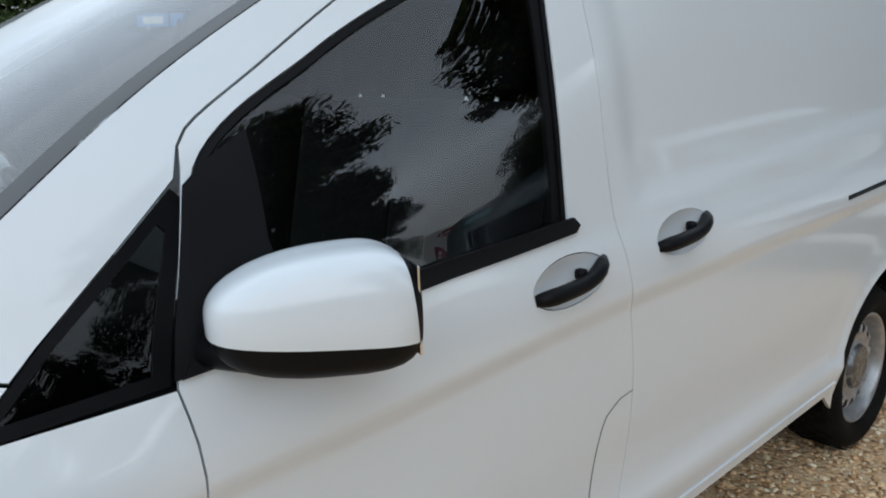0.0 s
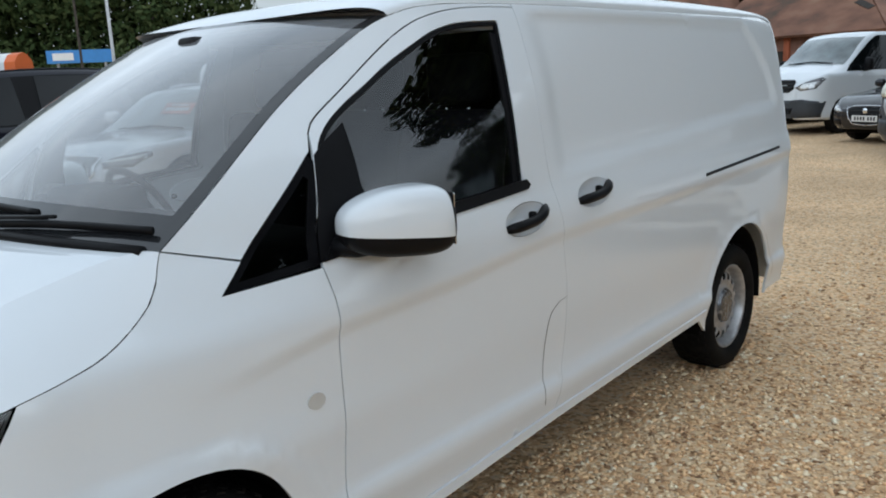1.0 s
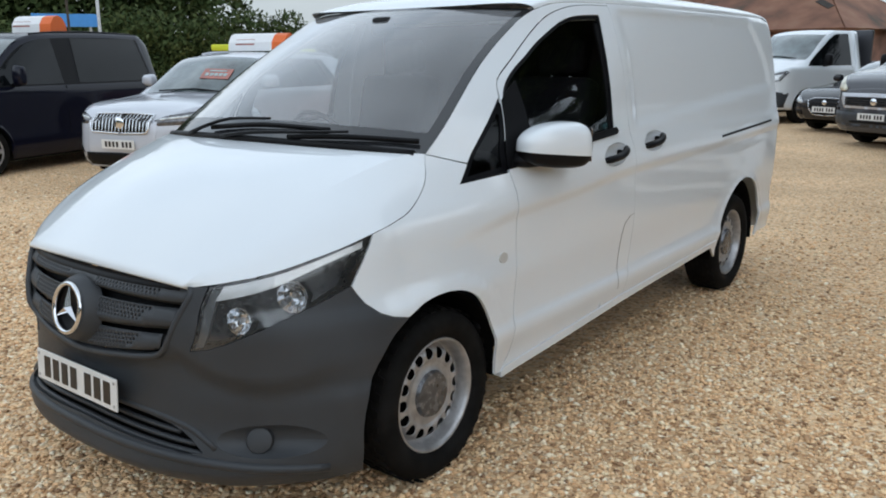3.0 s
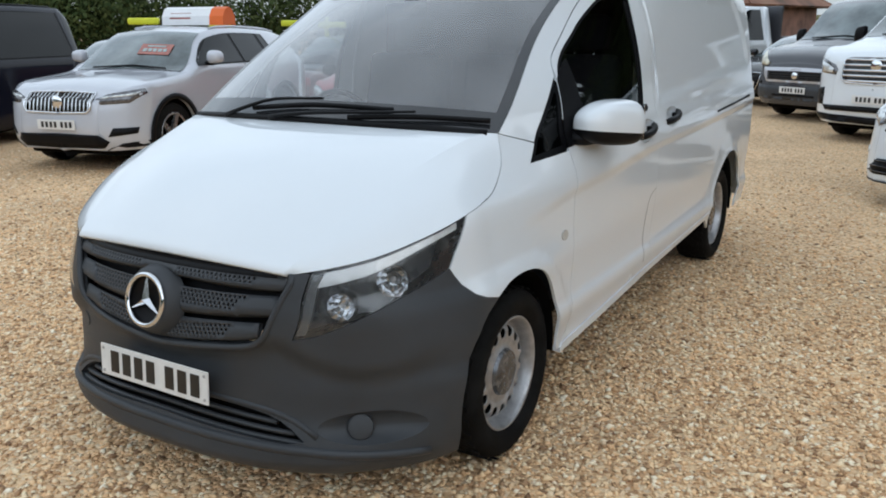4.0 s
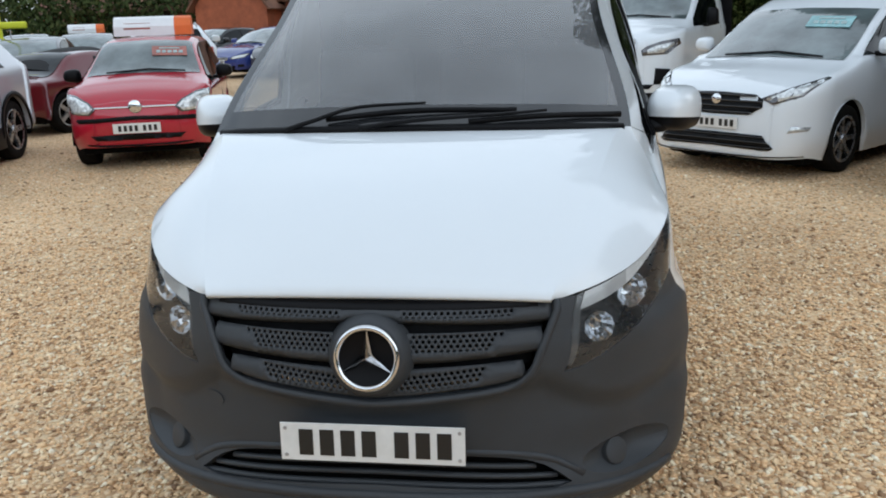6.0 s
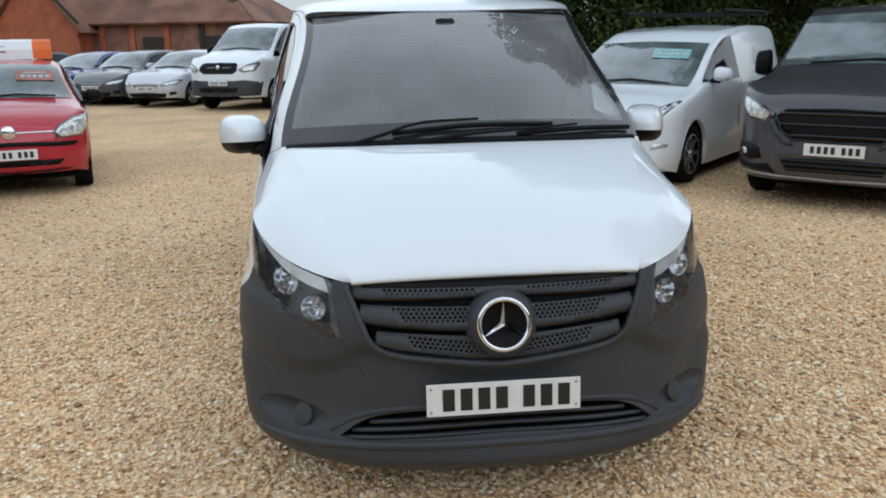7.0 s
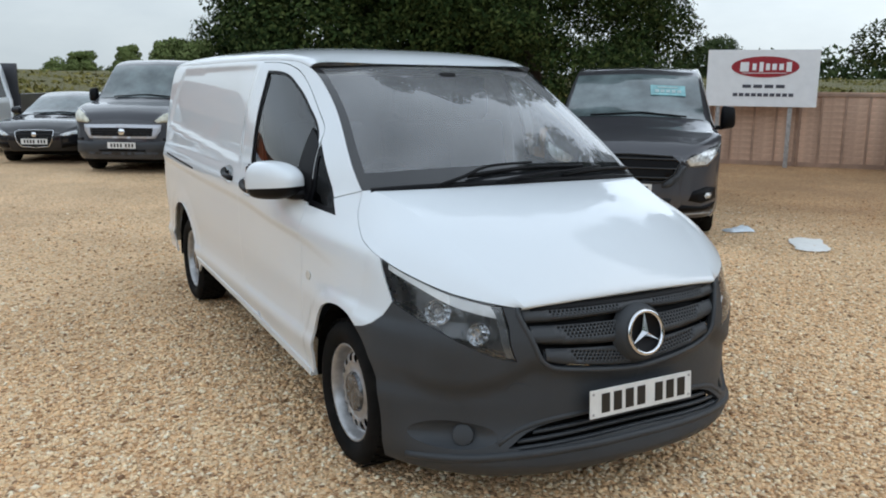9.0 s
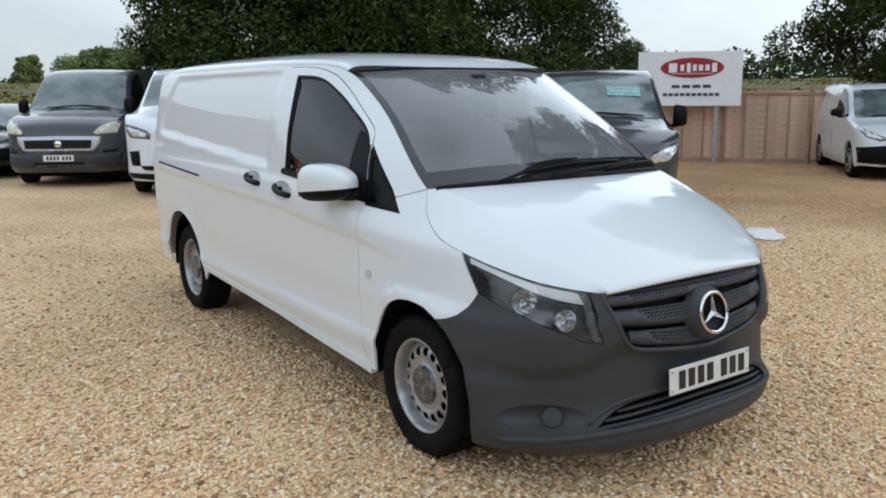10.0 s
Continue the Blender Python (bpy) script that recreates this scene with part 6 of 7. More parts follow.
ct.parent = bpy.data.objects["convertible"]
# behind the red hatchback
suv("estate_suv", "white SUV with roof rails seen from behind", (-8.73, 16.6), 205, WHITE, rails=STEEL, rear_lamp=(1.0, 0.3))
saloon("saloon_car", "dark grey saloon under a yellow price board", (-10.2, 12.6), 22, CHARCOAL, lamps=L_CAR, faces=F_CAR)
saloon("saloon_car", "dark grey saloon on the gravel", (-11.6, 17.5), 24, GREY_VAN, lamps=L_CAR, faces=F_CAR)
hatch("hatchback", "silver hatchback behind the SUV", (-11.5, 7.3), 16, SILVER, lamps=L_CAR, faces=F_CAR)
hatch("hatchback", "dark hatchback parked in the row", (-13.2, 11.2), 20, BLACK_PAINT, lamps=L_CAR, faces=F_CAR)
saloon("saloon_car", "silver saloon in the row by the hedge", (-15.6, 14.5), 25, SILVER, lamps=L_CAR, faces=F_CAR)
hatch("hatchback", "grey hatchback in the row by the hedge", (-14.6, 19.5), 28, GREY_VAN, lamps=L_CAR, faces=F_CAR)
roof_sign((-12.6, 19.2), 24, 1.8, 1.45)
for x, y, z in ((-12.4, 14.15, 1.76), (-11.35, 14.35, 1.71), (-13.5, 10.3, 1.80), (-17.5, 16.5, 1.75)):
    roof_flag(x, y, z, 30)
# the far row
saloon("saloon_car", "bright blue saloon by the brick barn", (-8.95, 21.7), -24, BLUE, lamps=L_CAR, faces=F_CAR)
saloon("saloon_car", "black saloon by the brick barn", (-11.9, 24.5), -24, BLACK_PAINT, lamps=L_CAR, faces=F_CAR)
hatch("hatchback", "dark grey hatchback by the brick barn", (-7.3, 21.0), -24, CHARCOAL, lamps=L_CAR, faces=F_CAR)
hatch("hatchback", "silver hatchback beside the dropside truck", (-5.55, 19.8), -24, SILVER, lamps=L_CAR, faces=F_CAR)
PK, PH = (-3.35, 18.3), -24
panel_van("dropside_truck", "white cab truck with dark grey dropside bed", PK, PH, WHITE, fo=0.98, wb=3.3, tail=2.05, W=2.02, top=[(-0.98, 1.08), (-0.90, 1.20), (-0.5, 1.32), (0.12, 1.45), (0.95, 2.02), (1.3, 2.12), (1.9, 2.12), (2.02, 2.0), (2.05, 1.8)], cowl=(0.12, 1.45), wstop=(0.95, 2.02), roofend=1.9, belt=1.28,
          windows=((0.60, 1.55, 0.45, 0.0),), lamps=L_TRUCK, faces=F_TRUCK, badge=1.06, plate_z=0.68, r=0.36, mirror_mat=BLACK, zb=0.34)
tk = bpy.data.objects["dropside_truck"]
part("headboard", box_bm((2.0, 0.06, 1.22), (0, 2.22, 1.50), 0.01), CHARCOAL, tk, "dark steel headboard")
part("load_bed", box_bm((2.05, 2.9, 0.08), (0, 3.65, 0.95), 0.01), CHARCOAL, tk)
for x in (-1.02, 1.02):
    part("dropside", box_bm((0.04, 2.9, 0.40), (x, 3.65, 1.18), 0.01), CHARCOAL, tk)
saloon("saloon_car", "black saloon with wide grille beside the truck", (-1.08, 16.31), -24, BLACK_PAINT, lamps=L_CAR, faces=F_WIDE, badge=0.61, plate_z=0.47)
FI, FH = (0.38, 13.75), -30
panel_van("grey_van", "faded grey delivery van with silver grille surround", FI, FH, GREY_VAN, fo=0.95, wb=3.0, tail=4.0, W=2.05, top=[(-0.95, 1.00), (-0.86, 1.15), (-0.4, 1.26), (0.18, 1.38), (0.95, 2.02), (1.4, 2.14), (2.6, 2.18), (3.7, 2.16), (3.95, 2.0), (4.0, 1.4)], cowl=(0.18, 1.38), wstop=(0.95, 2.02), roofend=3.7, belt=1.28,
          lamps=L_FIAT, faces=F_GREY, badge=0.775, badge_r=0.065, plate_z=0.53, mirror_mat=BLACK)
MX, MH = (1.75, 11.0), -26
dv = panel_van("delivery_van", "white cab truck with wide chrome-barred grille and dark bed", MX, MH, WHITE, fo=1.0, wb=3.2, tail=2.05, W=2.06, top=[(-1.0, 1.18), (-0.92, 1.26), (-0.5, 1.34), (0.10, 1.46), (0.9, 1.98), (1.3, 2.10), (1.8, 2.12), (2.02, 2.0), (2.05, 1.7)], cowl=(0.10, 1.46), wstop=(0.95, 1.99), roofend=1.9, belt=1.32,
          windows=((0.60, 1.45, 0.45, 0.0),), lamps=L_DELIV, faces=F_DELIV, badge=1.08, badge_r=0.08, plate_z=None, r=0.36, mirror_mat=BLACK)
part("headboard", box_bm((2.0, 0.06, 1.22), (0, 2.22, 1.50), 0.01), BLACK, dv, "black steel headboard")
part("load_bed", box_bm((2.05, 2.9, 0.10), (0, 3.65, 0.95), 0.01), BLACK, dv, "dark load bed")
FC, CH = (2.68, 6.10), -43
compact = panel_van("compact_van", "white compact van with dark grille", FC, CH, WHITE, fo=0.88, wb=2.66, tail=3.55, W=1.83, top=[(-0.88, 0.81), (-0.80, 0.89), (-0.4, 0.99), (0.06, 1.09), (0.98, 1.57), (1.35, 1.70), (2.4, 1.77), (3.3, 1.75), (3.5, 1.63), (3.55, 1.1)], cowl=(0.06, 1.09), wstop=(0.98, 1.57), roofend=3.3, belt=1.10,
          windows=((0.66, 1.5, 0.42, 0.0),), lamps=L_COMP, faces=F_COMP, badge=0.745, plate_z=0.525, zb=0.18, r=0.33, cap=0.62, rim=ALLOY, spokes=7, nose=[(0.10, 0.05), (0.24, 0.0), (0.36, 0.015), (0.60, 0.035), (0.80, 0.075), (0.94, 0.16), (1.4, 0.20)])
bpy.context.view_layer.update()
screen_card(compact, 12, 7, TEAL)
rk = thing("roof_rack", "black steel roof rack on the compact van", "rack")
for y in (1.5, 2.3, 3.1):
    part("cross_bar", tube([(-0.68, y, 1.90), (0.68, y, 1.90)], 0.016, 8), BLACK, rk)
for x in (-0.66, 0.66):
    part("side_bar", tube([(x, 1.4, 1.94), (x, 3.2, 1.94)], 0.014, 8), BLACK, rk)
    for y in (1.5, 2.3, 3.1):
        part("foot", tube([(x, y, 1.74), (x, y, 1.94)], 0.014, 8), BLACK, rk)
rk.matrix_world = Matrix.Translation((FC[0], FC[1], 0)) @ Matrix.Rotation(radians(CH), 4, "Z")
CU, UHD = (4.55, 4.35), -43
crew = panel_van("crew_van", "metallic dark grey van with black grille", CU, UHD, CHARCOAL, fo=0.93, wb=2.93, tail=4.0, W=1.98, top=[(-0.93, 0.98), (-0.85, 1.10), (-0.45, 1.20), (0.15, 1.32), (0.95, 1.84), (1.3, 1.93), (2.5, 1.96), (3.7, 1.94), (3.95, 1.80), (4.0, 1.2)], cowl=(0.15, 1.32), wstop=(0.95, 1.84), roofend=3.7, belt=1.18,
          lamps=L_CREW, faces=F_CREW, plate_z=0.585, mirror_mat=BLACK, r=0.335)
bpy.context.view_layer.update()
screen_card(crew, 12, 6, TEAL, 0.95)
C2 = (13.0, 4.75)
panel_van("compact_van", "white compact van with black front bumper by the fence", C2, -48, WHITE, fo=0.88, wb=2.66, tail=3.55, W=1.83, top=[(-0.88, 0.82), (-0.80, 0.90), (-0.4, 1.00), (0.28, 1.12), (1.10, 1.65), (1.45, 1.75), (2.4, 1.78), (3.3, 1.76), (3.5, 1.63), (3.55, 1.1)], cowl=(0.28, 1.12), wstop=(1.10, 1.65), roofend=3.3, belt=1.10,
          windows=((0.66, 1.5, 0.42, 0.0),), lamps=L_COMP, faces=F_COMP_BLACK, r=0.32, mirror_mat=BLACK)


# ---- trees, hedges, barn, fence, sign, field ----
def leaf_mat(name, a, b, c):
    m, nt, bs = node_mat(name, 0.6)
    gi = nt.nodes.new("ShaderNodeNewGeometry")
    r = ramp(nt, gi.outputs["Random Per Island"], [(0.0, a), (0.5, b), (1.0, c)])
    nt.links.new(r.outputs["Color"], bs.inputs["Base Color"])
    bs.inputs["Transmission Weight"].default_value = 0.0
    bs.inputs["Roughness"].default_value = 0.8
    bs.inputs["Specular IOR Level"].default_value = 0.15
    return m


LEAF_DARK = leaf_mat("dark_leaves", (0.012, 0.026, 0.006), (0.033, 0.057, 0.014), (0.100, 0.124, 0.038))
LEAF_MID = leaf_mat("leaves", (0.020, 0.036, 0.010), (0.040, 0.062, 0.020), (0.075, 0.095, 0.035))
LEAF_LIGHT = leaf_mat("light_leaves", (0.085, 0.115, 0.036), (0.13, 0.17, 0.056), (0.19, 0.22, 0.085))
BARK = surface("bark", (0.045, 0.036, 0.027), 0.9, vary=0.4, scale=8, grain=0.8, grain_scale=40)


def leaves(name, centres, n, size, material, parent, rng, label=""):
    """Many small leaf blades gathered in clumps. centres: rows of x, y, z, rx, ry, rz."""
    C = np.array(centres, float)
    vol = (C[:, 3] * C[:, 4] * C[:, 5]) ** (2 / 3)
    pick = rng.choice(len(C), n, p=vol / vol.sum())
    d = rng.normal(size=(n, 3))
    d /= np.linalg.norm(d, axis=1)[:, None]
    rad = rng.uniform(0.45, 1.0, n) ** 0.6
    P = C[pick, :3] + d * C[pick, 3:] * rad[:, None]
    a = rng.normal(size=(n, 3))
    a /= np.linalg.norm(a, axis=1)[:, None]
    b = np.cross(a, d)
    b /= np.linalg.norm(b, axis=1)[:, None] + 1e-9
    s = (size * rng.uniform(0.6, 1.4, n))[:, None]
    V = np.stack([P - a * s, P + b * s * 0.45, P + a * s, P - b * s * 0.45], 1).reshape(-1, 3)
    me = bpy.data.meshes.new(name)
    me.vertices.add(4 * n)
    me.vertices.foreach_set("co", V.ravel())
    me.loops.add(4 * n)
    me.loops.foreach_set("vertex_index", np.arange(4 * n, dtype=np.int32))
    me.polygons.add(n)
    me.polygons.foreach_set("loop_start", np.arange(0, 4 * n, 4, dtype=np.int32))
    me.update(calc_edges=True)
    me.materials.append(material)
    ob = new(name, me)
    ob.parent = parent
    if label:
        ob["label"] = label
    return ob


def tree(x, y, h, r, seed, material, n=9000, size=0.14, label="broad dark green tree behind the parked vans", low=0.25, clumps=46, fine=None, puff=1.0):
    rng = np.random.default_rng(seed)
    t = thing("tree", label, "tree", "trees")
    bm = tube([(0, 0, -0.1), (0.05, 0.05, h * 0.2), (0.0, 0.1, h * 0.45), (0.1, 0.0, h * 0.75)], [0.14 * h ** 0.25, 0.12 * h ** 0.25, 0.08 * h ** 0.25, 0.003 * h], 10)
    cs = []
    for k in range(clumps):
        a = rng.uniform(0, 2 * math.pi)
        z = rng.uniform(low, 0.93)
        rr = r * math.sqrt(max(0.05, 1 - ((z - 0.52) / 0.52) ** 2)) * rng.uniform(0.35, 0.95)
        c = (rr * math.cos(a), rr * math.sin(a), z * h)
        q = r * rng.uniform(0.16, 0.32) * puff
        cs.append((*c, q, q, q * 0.75))
        if k % 3 == 0:
            tube([(0, 0.05, h * rng.uniform(0.2, 0.5)), (c[0] * 0.5, c[1] * 0.5, c[2] * 0.85), c], [0.010 * h, 0.006 * h, 0.002 * h], 6, bm=bm)
    part("trunk", bm, BARK, t, smooth_faces=True)
    leaves("crown", cs, n, size, material, t, rng)
    if fine:
        m, fs, zmax, fc, zmin = fine
        cs = []
        for k in range(fc):
            a = rng.uniform(0, 2 * math.pi)
            rw = min(r, 4.0)
            rr = rw * math.sqrt(rng.uniform(0.25, 1.0)) * 1.02
            z = rng.uniform(zmin + 1.2 * (rr / rw) ** 2 * rng.uniform(0, 1), zmax)
            q = rw * rng.uniform(0.14, 0.28)
            cs.append((rr * math.cos(a), rr * math.sin(a), z, q, q, q * 0.7))
        leaves("lower_foliage", cs, m, fs, material, t, rng)
    t.matrix_world = Matrix.Translation((x, y, 0))
    return t


tree(7.2, 19.0, 19.0, 4.0, 3, LEAF_DARK, 20000, 0.26, low=0.34, clumps=220, fine=(190000, 0.066, 7.6, 380, 0.8))
tree(11.3, 16.3, 25.0, 6.0, 5, LEAF_DARK, 34000, 0.26, low=0.40, clumps=210, fine=(115000, 0.062, 7.2, 200, 0.8))
tree(2.15, 18.2, 2.75, 0.85, 8, LEAF_LIGHT, 30000, 0.06, "smaller light green tree at the yard's edge", 0.1, 60, puff=1.5)
tree(22.2, 8.1, 15.0, 4.0, 11, LEAF_DARK, 14000, 0.24, "overhanging tree beyond the timber fence", 0.42, 130, fine=(60000, 0.07, 6.5, 80, 2.0))
tree(19.9, 3.4, 27.0, 6.0, 17, LEAF_DARK, 24000, 0.24, "tall dark tree beside the yard", 0.40, 170, fine=(50000, 0.075, 10.0, 70, 2.6))
tree(10.4, 20.6, 17.0, 3.4, 13, LEAF_DARK, 9000, 0.26, low=0.40, clumps=120, fine=(60000, 0.066, 6.0, 130, 0.8))
for k, (x, y, h, r) in enumerate(((-46, 18, 11, 5), (-40.5, 22.5, 10, 4.5), (-50, 10, 11, 5), (-52, 2, 10, 5))):
    tree(x, y, h, r, 60 + k, LEAF_MID, 13000, 0.16, "woodland tree behind the hedge", 0.1)


def hedge(name, a, b, h, w, n, seed, material, label, size=0.13):
    rng = np.random.default_rng(seed)
    A, B = Vector(a), Vector(b)
    L = (B - A).length
    cs = []
    m = int(L / (w * 0.45))
    for k in range(m):
        p = A.lerp(B, (k + 0.5) / m)
        for z in (0.25, 0.62):
            cs.append((p.x + rng.normal() * 0.25, p.y + rng.normal() * 0.25, h * z * rng.uniform(0.85, 1.15), w * rng.uniform(0.5, 0.8), w * rng.uniform(0.5, 0.8), h * rng.uniform(0.26, 0.36)))
    ob = leaves(name, cs, n, size, material, None, rng)
    return tagged(ob, label, "hedge", kind="stuff")


hedge("hedge", (-46, 8, 0), (-15, 34.5, 0), 3.9, 1.7, 60000, 5, LEAF_MID, "tall unclipped green hedge along the yard", 0.12)
hedge("woods", (-54, 2, 0), (-35.5, 27.5, 0), 11.0, 3.2, 60000, 8, LEAF_MID, "dense tall woodland behind the hedge", 0.2)
hedge("woods", (-34, -17, 0), (36, -21, 0), 8.5, 3.0, 42000, 31, LEAF_MID, "tall trees along the near side of the yard", 0.24)
hedge("woods", (30, -22, 0), (45, 6, 0), 9.5, 3.0, 30000, 33, LEAF_MID, "tall trees along the open side of the yard", 0.24)
hedge("far_woods", (9, 150, 1), (160, 130, 2), 4.6, 6.0, 16000, 6, LEAF_MID, "distant line of woods beyond the field", 0.5)
hedge("far_woods", (60, 60, 1), (110, 10, 1), 5.8, 5.0, 15000, 7, LEAF_MID, "distant line of woods beyond the fence", 0.32)
for k, (x, y, h, r) in enumerate(((5.4, 97, 4.2, 2.2), (7.0, 96, 5.0, 1.7), (11.6, 96, 5.8, 1.5), (18, 104, 6, 4.0), (52, 62, 6, 3.2), (60, 56, 6.5, 3.5), (44, 70, 5.5, 3.0))):
    tree(x, y, h, r, 90 + k, LEAF_MID if x > 40 else LEAF_LIGHT, 9000, 0.16, "distant round tree in the field", puff=1.5)

# crop field: rises gently behind the yard
m, nt, b = node_mat("crop", 0.9)
CROP = m
n1 = noise_node(nt, 1.6, 6)
r1 = ramp(nt, n1.outputs["Fac"], [(0.3, (0.075, 0.072, 0.020)), (0.55, (0.135, 0.118, 0.034)), (0.75, (0.19, 0.155, 0.048))])
nt.links.new(r1.outputs["Color"], b.inputs["Base Color"])
g2 = noise_node(nt, 9, 4)
bump(nt, b, g2.outputs["Fac"], 1.0, 0.2)
bm = bmesh.new()
rows = []
rngf = random.Random(4)
prev = None
for j in range(26):
    d = 34 + 6.0 * j
    row = []
    for i in range(70):
        a = radians(-12 + 92 * i / 69)
        z = (0.0 if j == 0 else 0.9) + 0.036 * (min(d, 80) - 34) + 0.014 * max(0, d - 80) + rngf.uniform(-0.08, 0.08)
        row.append(bm.verts.new((d * math.sin(a) - 2.0, d * math.cos(a) - 3, z)))
    if prev:
        for i in range(69):
            bm.faces.new((prev[i], prev[i + 1], row[i + 1], row[i]))
    prev = row
fld = part("crop_field", bm, CROP, smooth_faces=True)
tagged(fld, "tall yellow-green crop field beyond the yard", "field", kind="stuff")
CROP_BLADE = leaf_mat("crop_blades", (0.080, 0.080, 0.020), (0.17, 0.150, 0.042), (0.27, 0.225, 0.075))
rngc = np.random.default_rng(44)
clumps = []
for k in range(1500):
    d, a = 34.5 + 45 * rngc.uniform(0, 1) ** 1.6, radians(rngc.uniform(-12, 80))
    clumps.append((d * math.sin(a) - 2.0, d * math.cos(a) - 3, 0.66 + 0.036 * (d - 34) + 0.10 * rngc.normal(), 1.2, 1.2, 0.28))
tagged(leaves("crop_plants", clumps, 80000, 0.20, CROP_BLADE, None, rngc), "ripening yellow-green crop plants at the field's edge", "crop", kind="stuff")

# brick barn
BRICK = surface("brick", (0.33, 0.095, 0.045), 0.85, vary=0.25, scale=3, grain=0.4, grain_scale=30)
BRICK_OLD = surface("old_brick", (0.20, 0.10, 0.07), 0.9, vary=0.45, scale=2.0, grain=0.5, grain_scale=20)
# dark timber; also colours the panels that stand in for shade in openings
TIMBER_AND_SHADE = surface("timber_and_shade", (0.035, 0.028, 0.022), 0.9, vary=0.4, scale=5)
m, nt, b = node_mat("clay_tiles", 0.9)
TILES = m
oi = nt.nodes.new("ShaderNodeNewGeometry")
n1 = noise_node(nt, 0.7, 6)
mixv = nt.nodes.new("ShaderNodeMath")
mixv.operation = "MULTIPLY_ADD"
mixv.inputs[1].default_value = 0.35
nt.links.new(oi.outputs["Random Per Island"], mixv.inputs[0])
nt.links.new(n1.outputs["Fac"], mixv.inputs[2])
r1 = ramp(nt, mixv.outputs[0], [(0.42, (0.060, 0.045, 0.030)), (0.55, (0.145, 0.068, 0.042)), (0.68, (0.21, 0.098, 0.060)), (0.9, (0.27, 0.17, 0.11))])
nt.links.new(r1.outputs["Color"], b.inputs["Base Color"])
barn = thing("barn", "old red brick barn with a mossy clay tile roof", "barn", m=Matrix.Translation((-10.5, 30.5, 0)) @ Matrix.Rotation(radians(-14), 4, "Z"))
EAVE, RIDGE = 2.35, 4.5


def slab(name, corners, material, parent, depth=0.15):
    bm = bmesh.new()
    f = bm.faces.new([bm.verts.new(c) for c in corners])
    r = bmesh.ops.extrude_face_region(bm, geom=[f])
    f.normal_update()
    nn = f.normal.copy()
    bmesh.ops.translate(bm, vec=-nn * depth, verts=[v for v in r["geom"] if isinstance(v, bmesh.types.BMVert)])
    return part(name, bm, material, parent)


def tiled(name, c0, c1, c2, c3, nu, nv, parent):
    """A roof slope with courses of tiles: c0-c1 the eave, c3-c2 the ridge."""
    base = slab(name, [c0, c1, c2, c3], TILES, parent, 0.08)
    c0, c1, c2, c3 = (Vector(c) for c in (c0, c1, c2, c3))
    up = (c1 - c0).cross(c3 - c0).normalized()
    bm = bmesh.new()
    rg = random.Random(len(name) + nu)
    for j in range(nv):
        a, b = j / nv, (j + 1.12) / nv
        e0, e1 = c0.lerp(c3, a), c1.lerp(c2, a)
        f0, f1 = c0.lerp(c3, min(1, b)), c1.lerp(c2, min(1, b))
        for i in range(nu):
            s, t = (i + 0.5 * (j % 2)) / nu, (i + 0.93 + 0.5 * (j % 2)) / nu
            if t > 1.0:
                continue
            lift = 0.05 + rg.uniform(0, 0.03)
            q = [e0.lerp(e1, s) + up * lift, e0.lerp(e1, t) + up * (lift + rg.uniform(-0.01, 0.01)), f0.lerp(f1, t) + up * 0.02, f0.lerp(f1, s) + up * 0.02]
            vs = [bm.verts.new(p) for p in q]
            bm.faces.new(vs)
            d0, d1 = bm.verts.new(q[0] - up * 0.04), bm.verts.new(q[1] - up * 0.04)
            bm.faces.new((vs[1], vs[0], d0, d1))
    tl = part("tile_course", bm, TILES, base)
    tagged(tl, kind="stuff")
    return base


part("front_wall", box_bm((6.2, 0.3, EAVE + 0.2), (3.2, 0.0, EAVE / 2 - 0.05), 0.0), BRICK_OLD, barn, "weathered brick and timber wall")
part("end_wall", box_bm((0.3, 6.6, EAVE + 0.2), (6.2, 3.3, EAVE / 2 - 0.05), 0.0), BRICK_OLD, barn)
part("rear_wall", box_bm((9.2, 0.3, EAVE + 0.2), (1.6, 6.6, EAVE / 2 - 0.05), 0.0), BRICK_OLD, barn)
for x in (0.6, 1.8, 3.2, 4.6, 6.0):
    part("wall_post", box_bm((0.22, 0.34, EAVE), (x, -0.06, EAVE / 2), 0.02), TIMBER_AND_SHADE if x > 4 else BRICK, barn)
# solid dark panels on the wall paint the shade of a doorway and a window
part("doorway", box_bm((1.2, 0.10, 1.9), (5.3, -0.14, 0.95), 0.02), TIMBER_AND_SHADE, barn, "dark panel for the shade in an open doorway")
part("window_opening_shade", box_bm((1.1, 0.08, 0.8), (2.75, -0.15, 1.5), 0.02), TIMBER_AND_SHADE, barn)
tiled("roof_front", (-0.3, -0.5, EAVE), (6.8, -0.5, EAVE), (3.8, 3.3, RIDGE), (-0.3, 3.3, RIDGE), 34, 20, barn)
tiled("roof_hip", (6.8, -0.5, EAVE), (6.8, 7.1, EAVE), (3.8, 3.3, RIDGE), (3.8, 3.29, RIDGE), 26, 20, barn)
slab("roof_back", [(6.8, 7.1, EAVE), (-3.0, 7.1, EAVE), (-3.0, 3.3, RIDGE), (3.8, 3.3, RIDGE)], TILES, barn)
# thin dark boxes laid on the tiles paint the shade in a hole
part("roof_hole_shade", box_bm((0.42, 0.10, 0.05), (5.05, 1.10, 3.34), 0.0, rot=Matrix.Rotation(radians(30), 4, "X") @ Matrix.Rotation(radians(-50), 4, "Z")), TIMBER_AND_SHADE, barn)
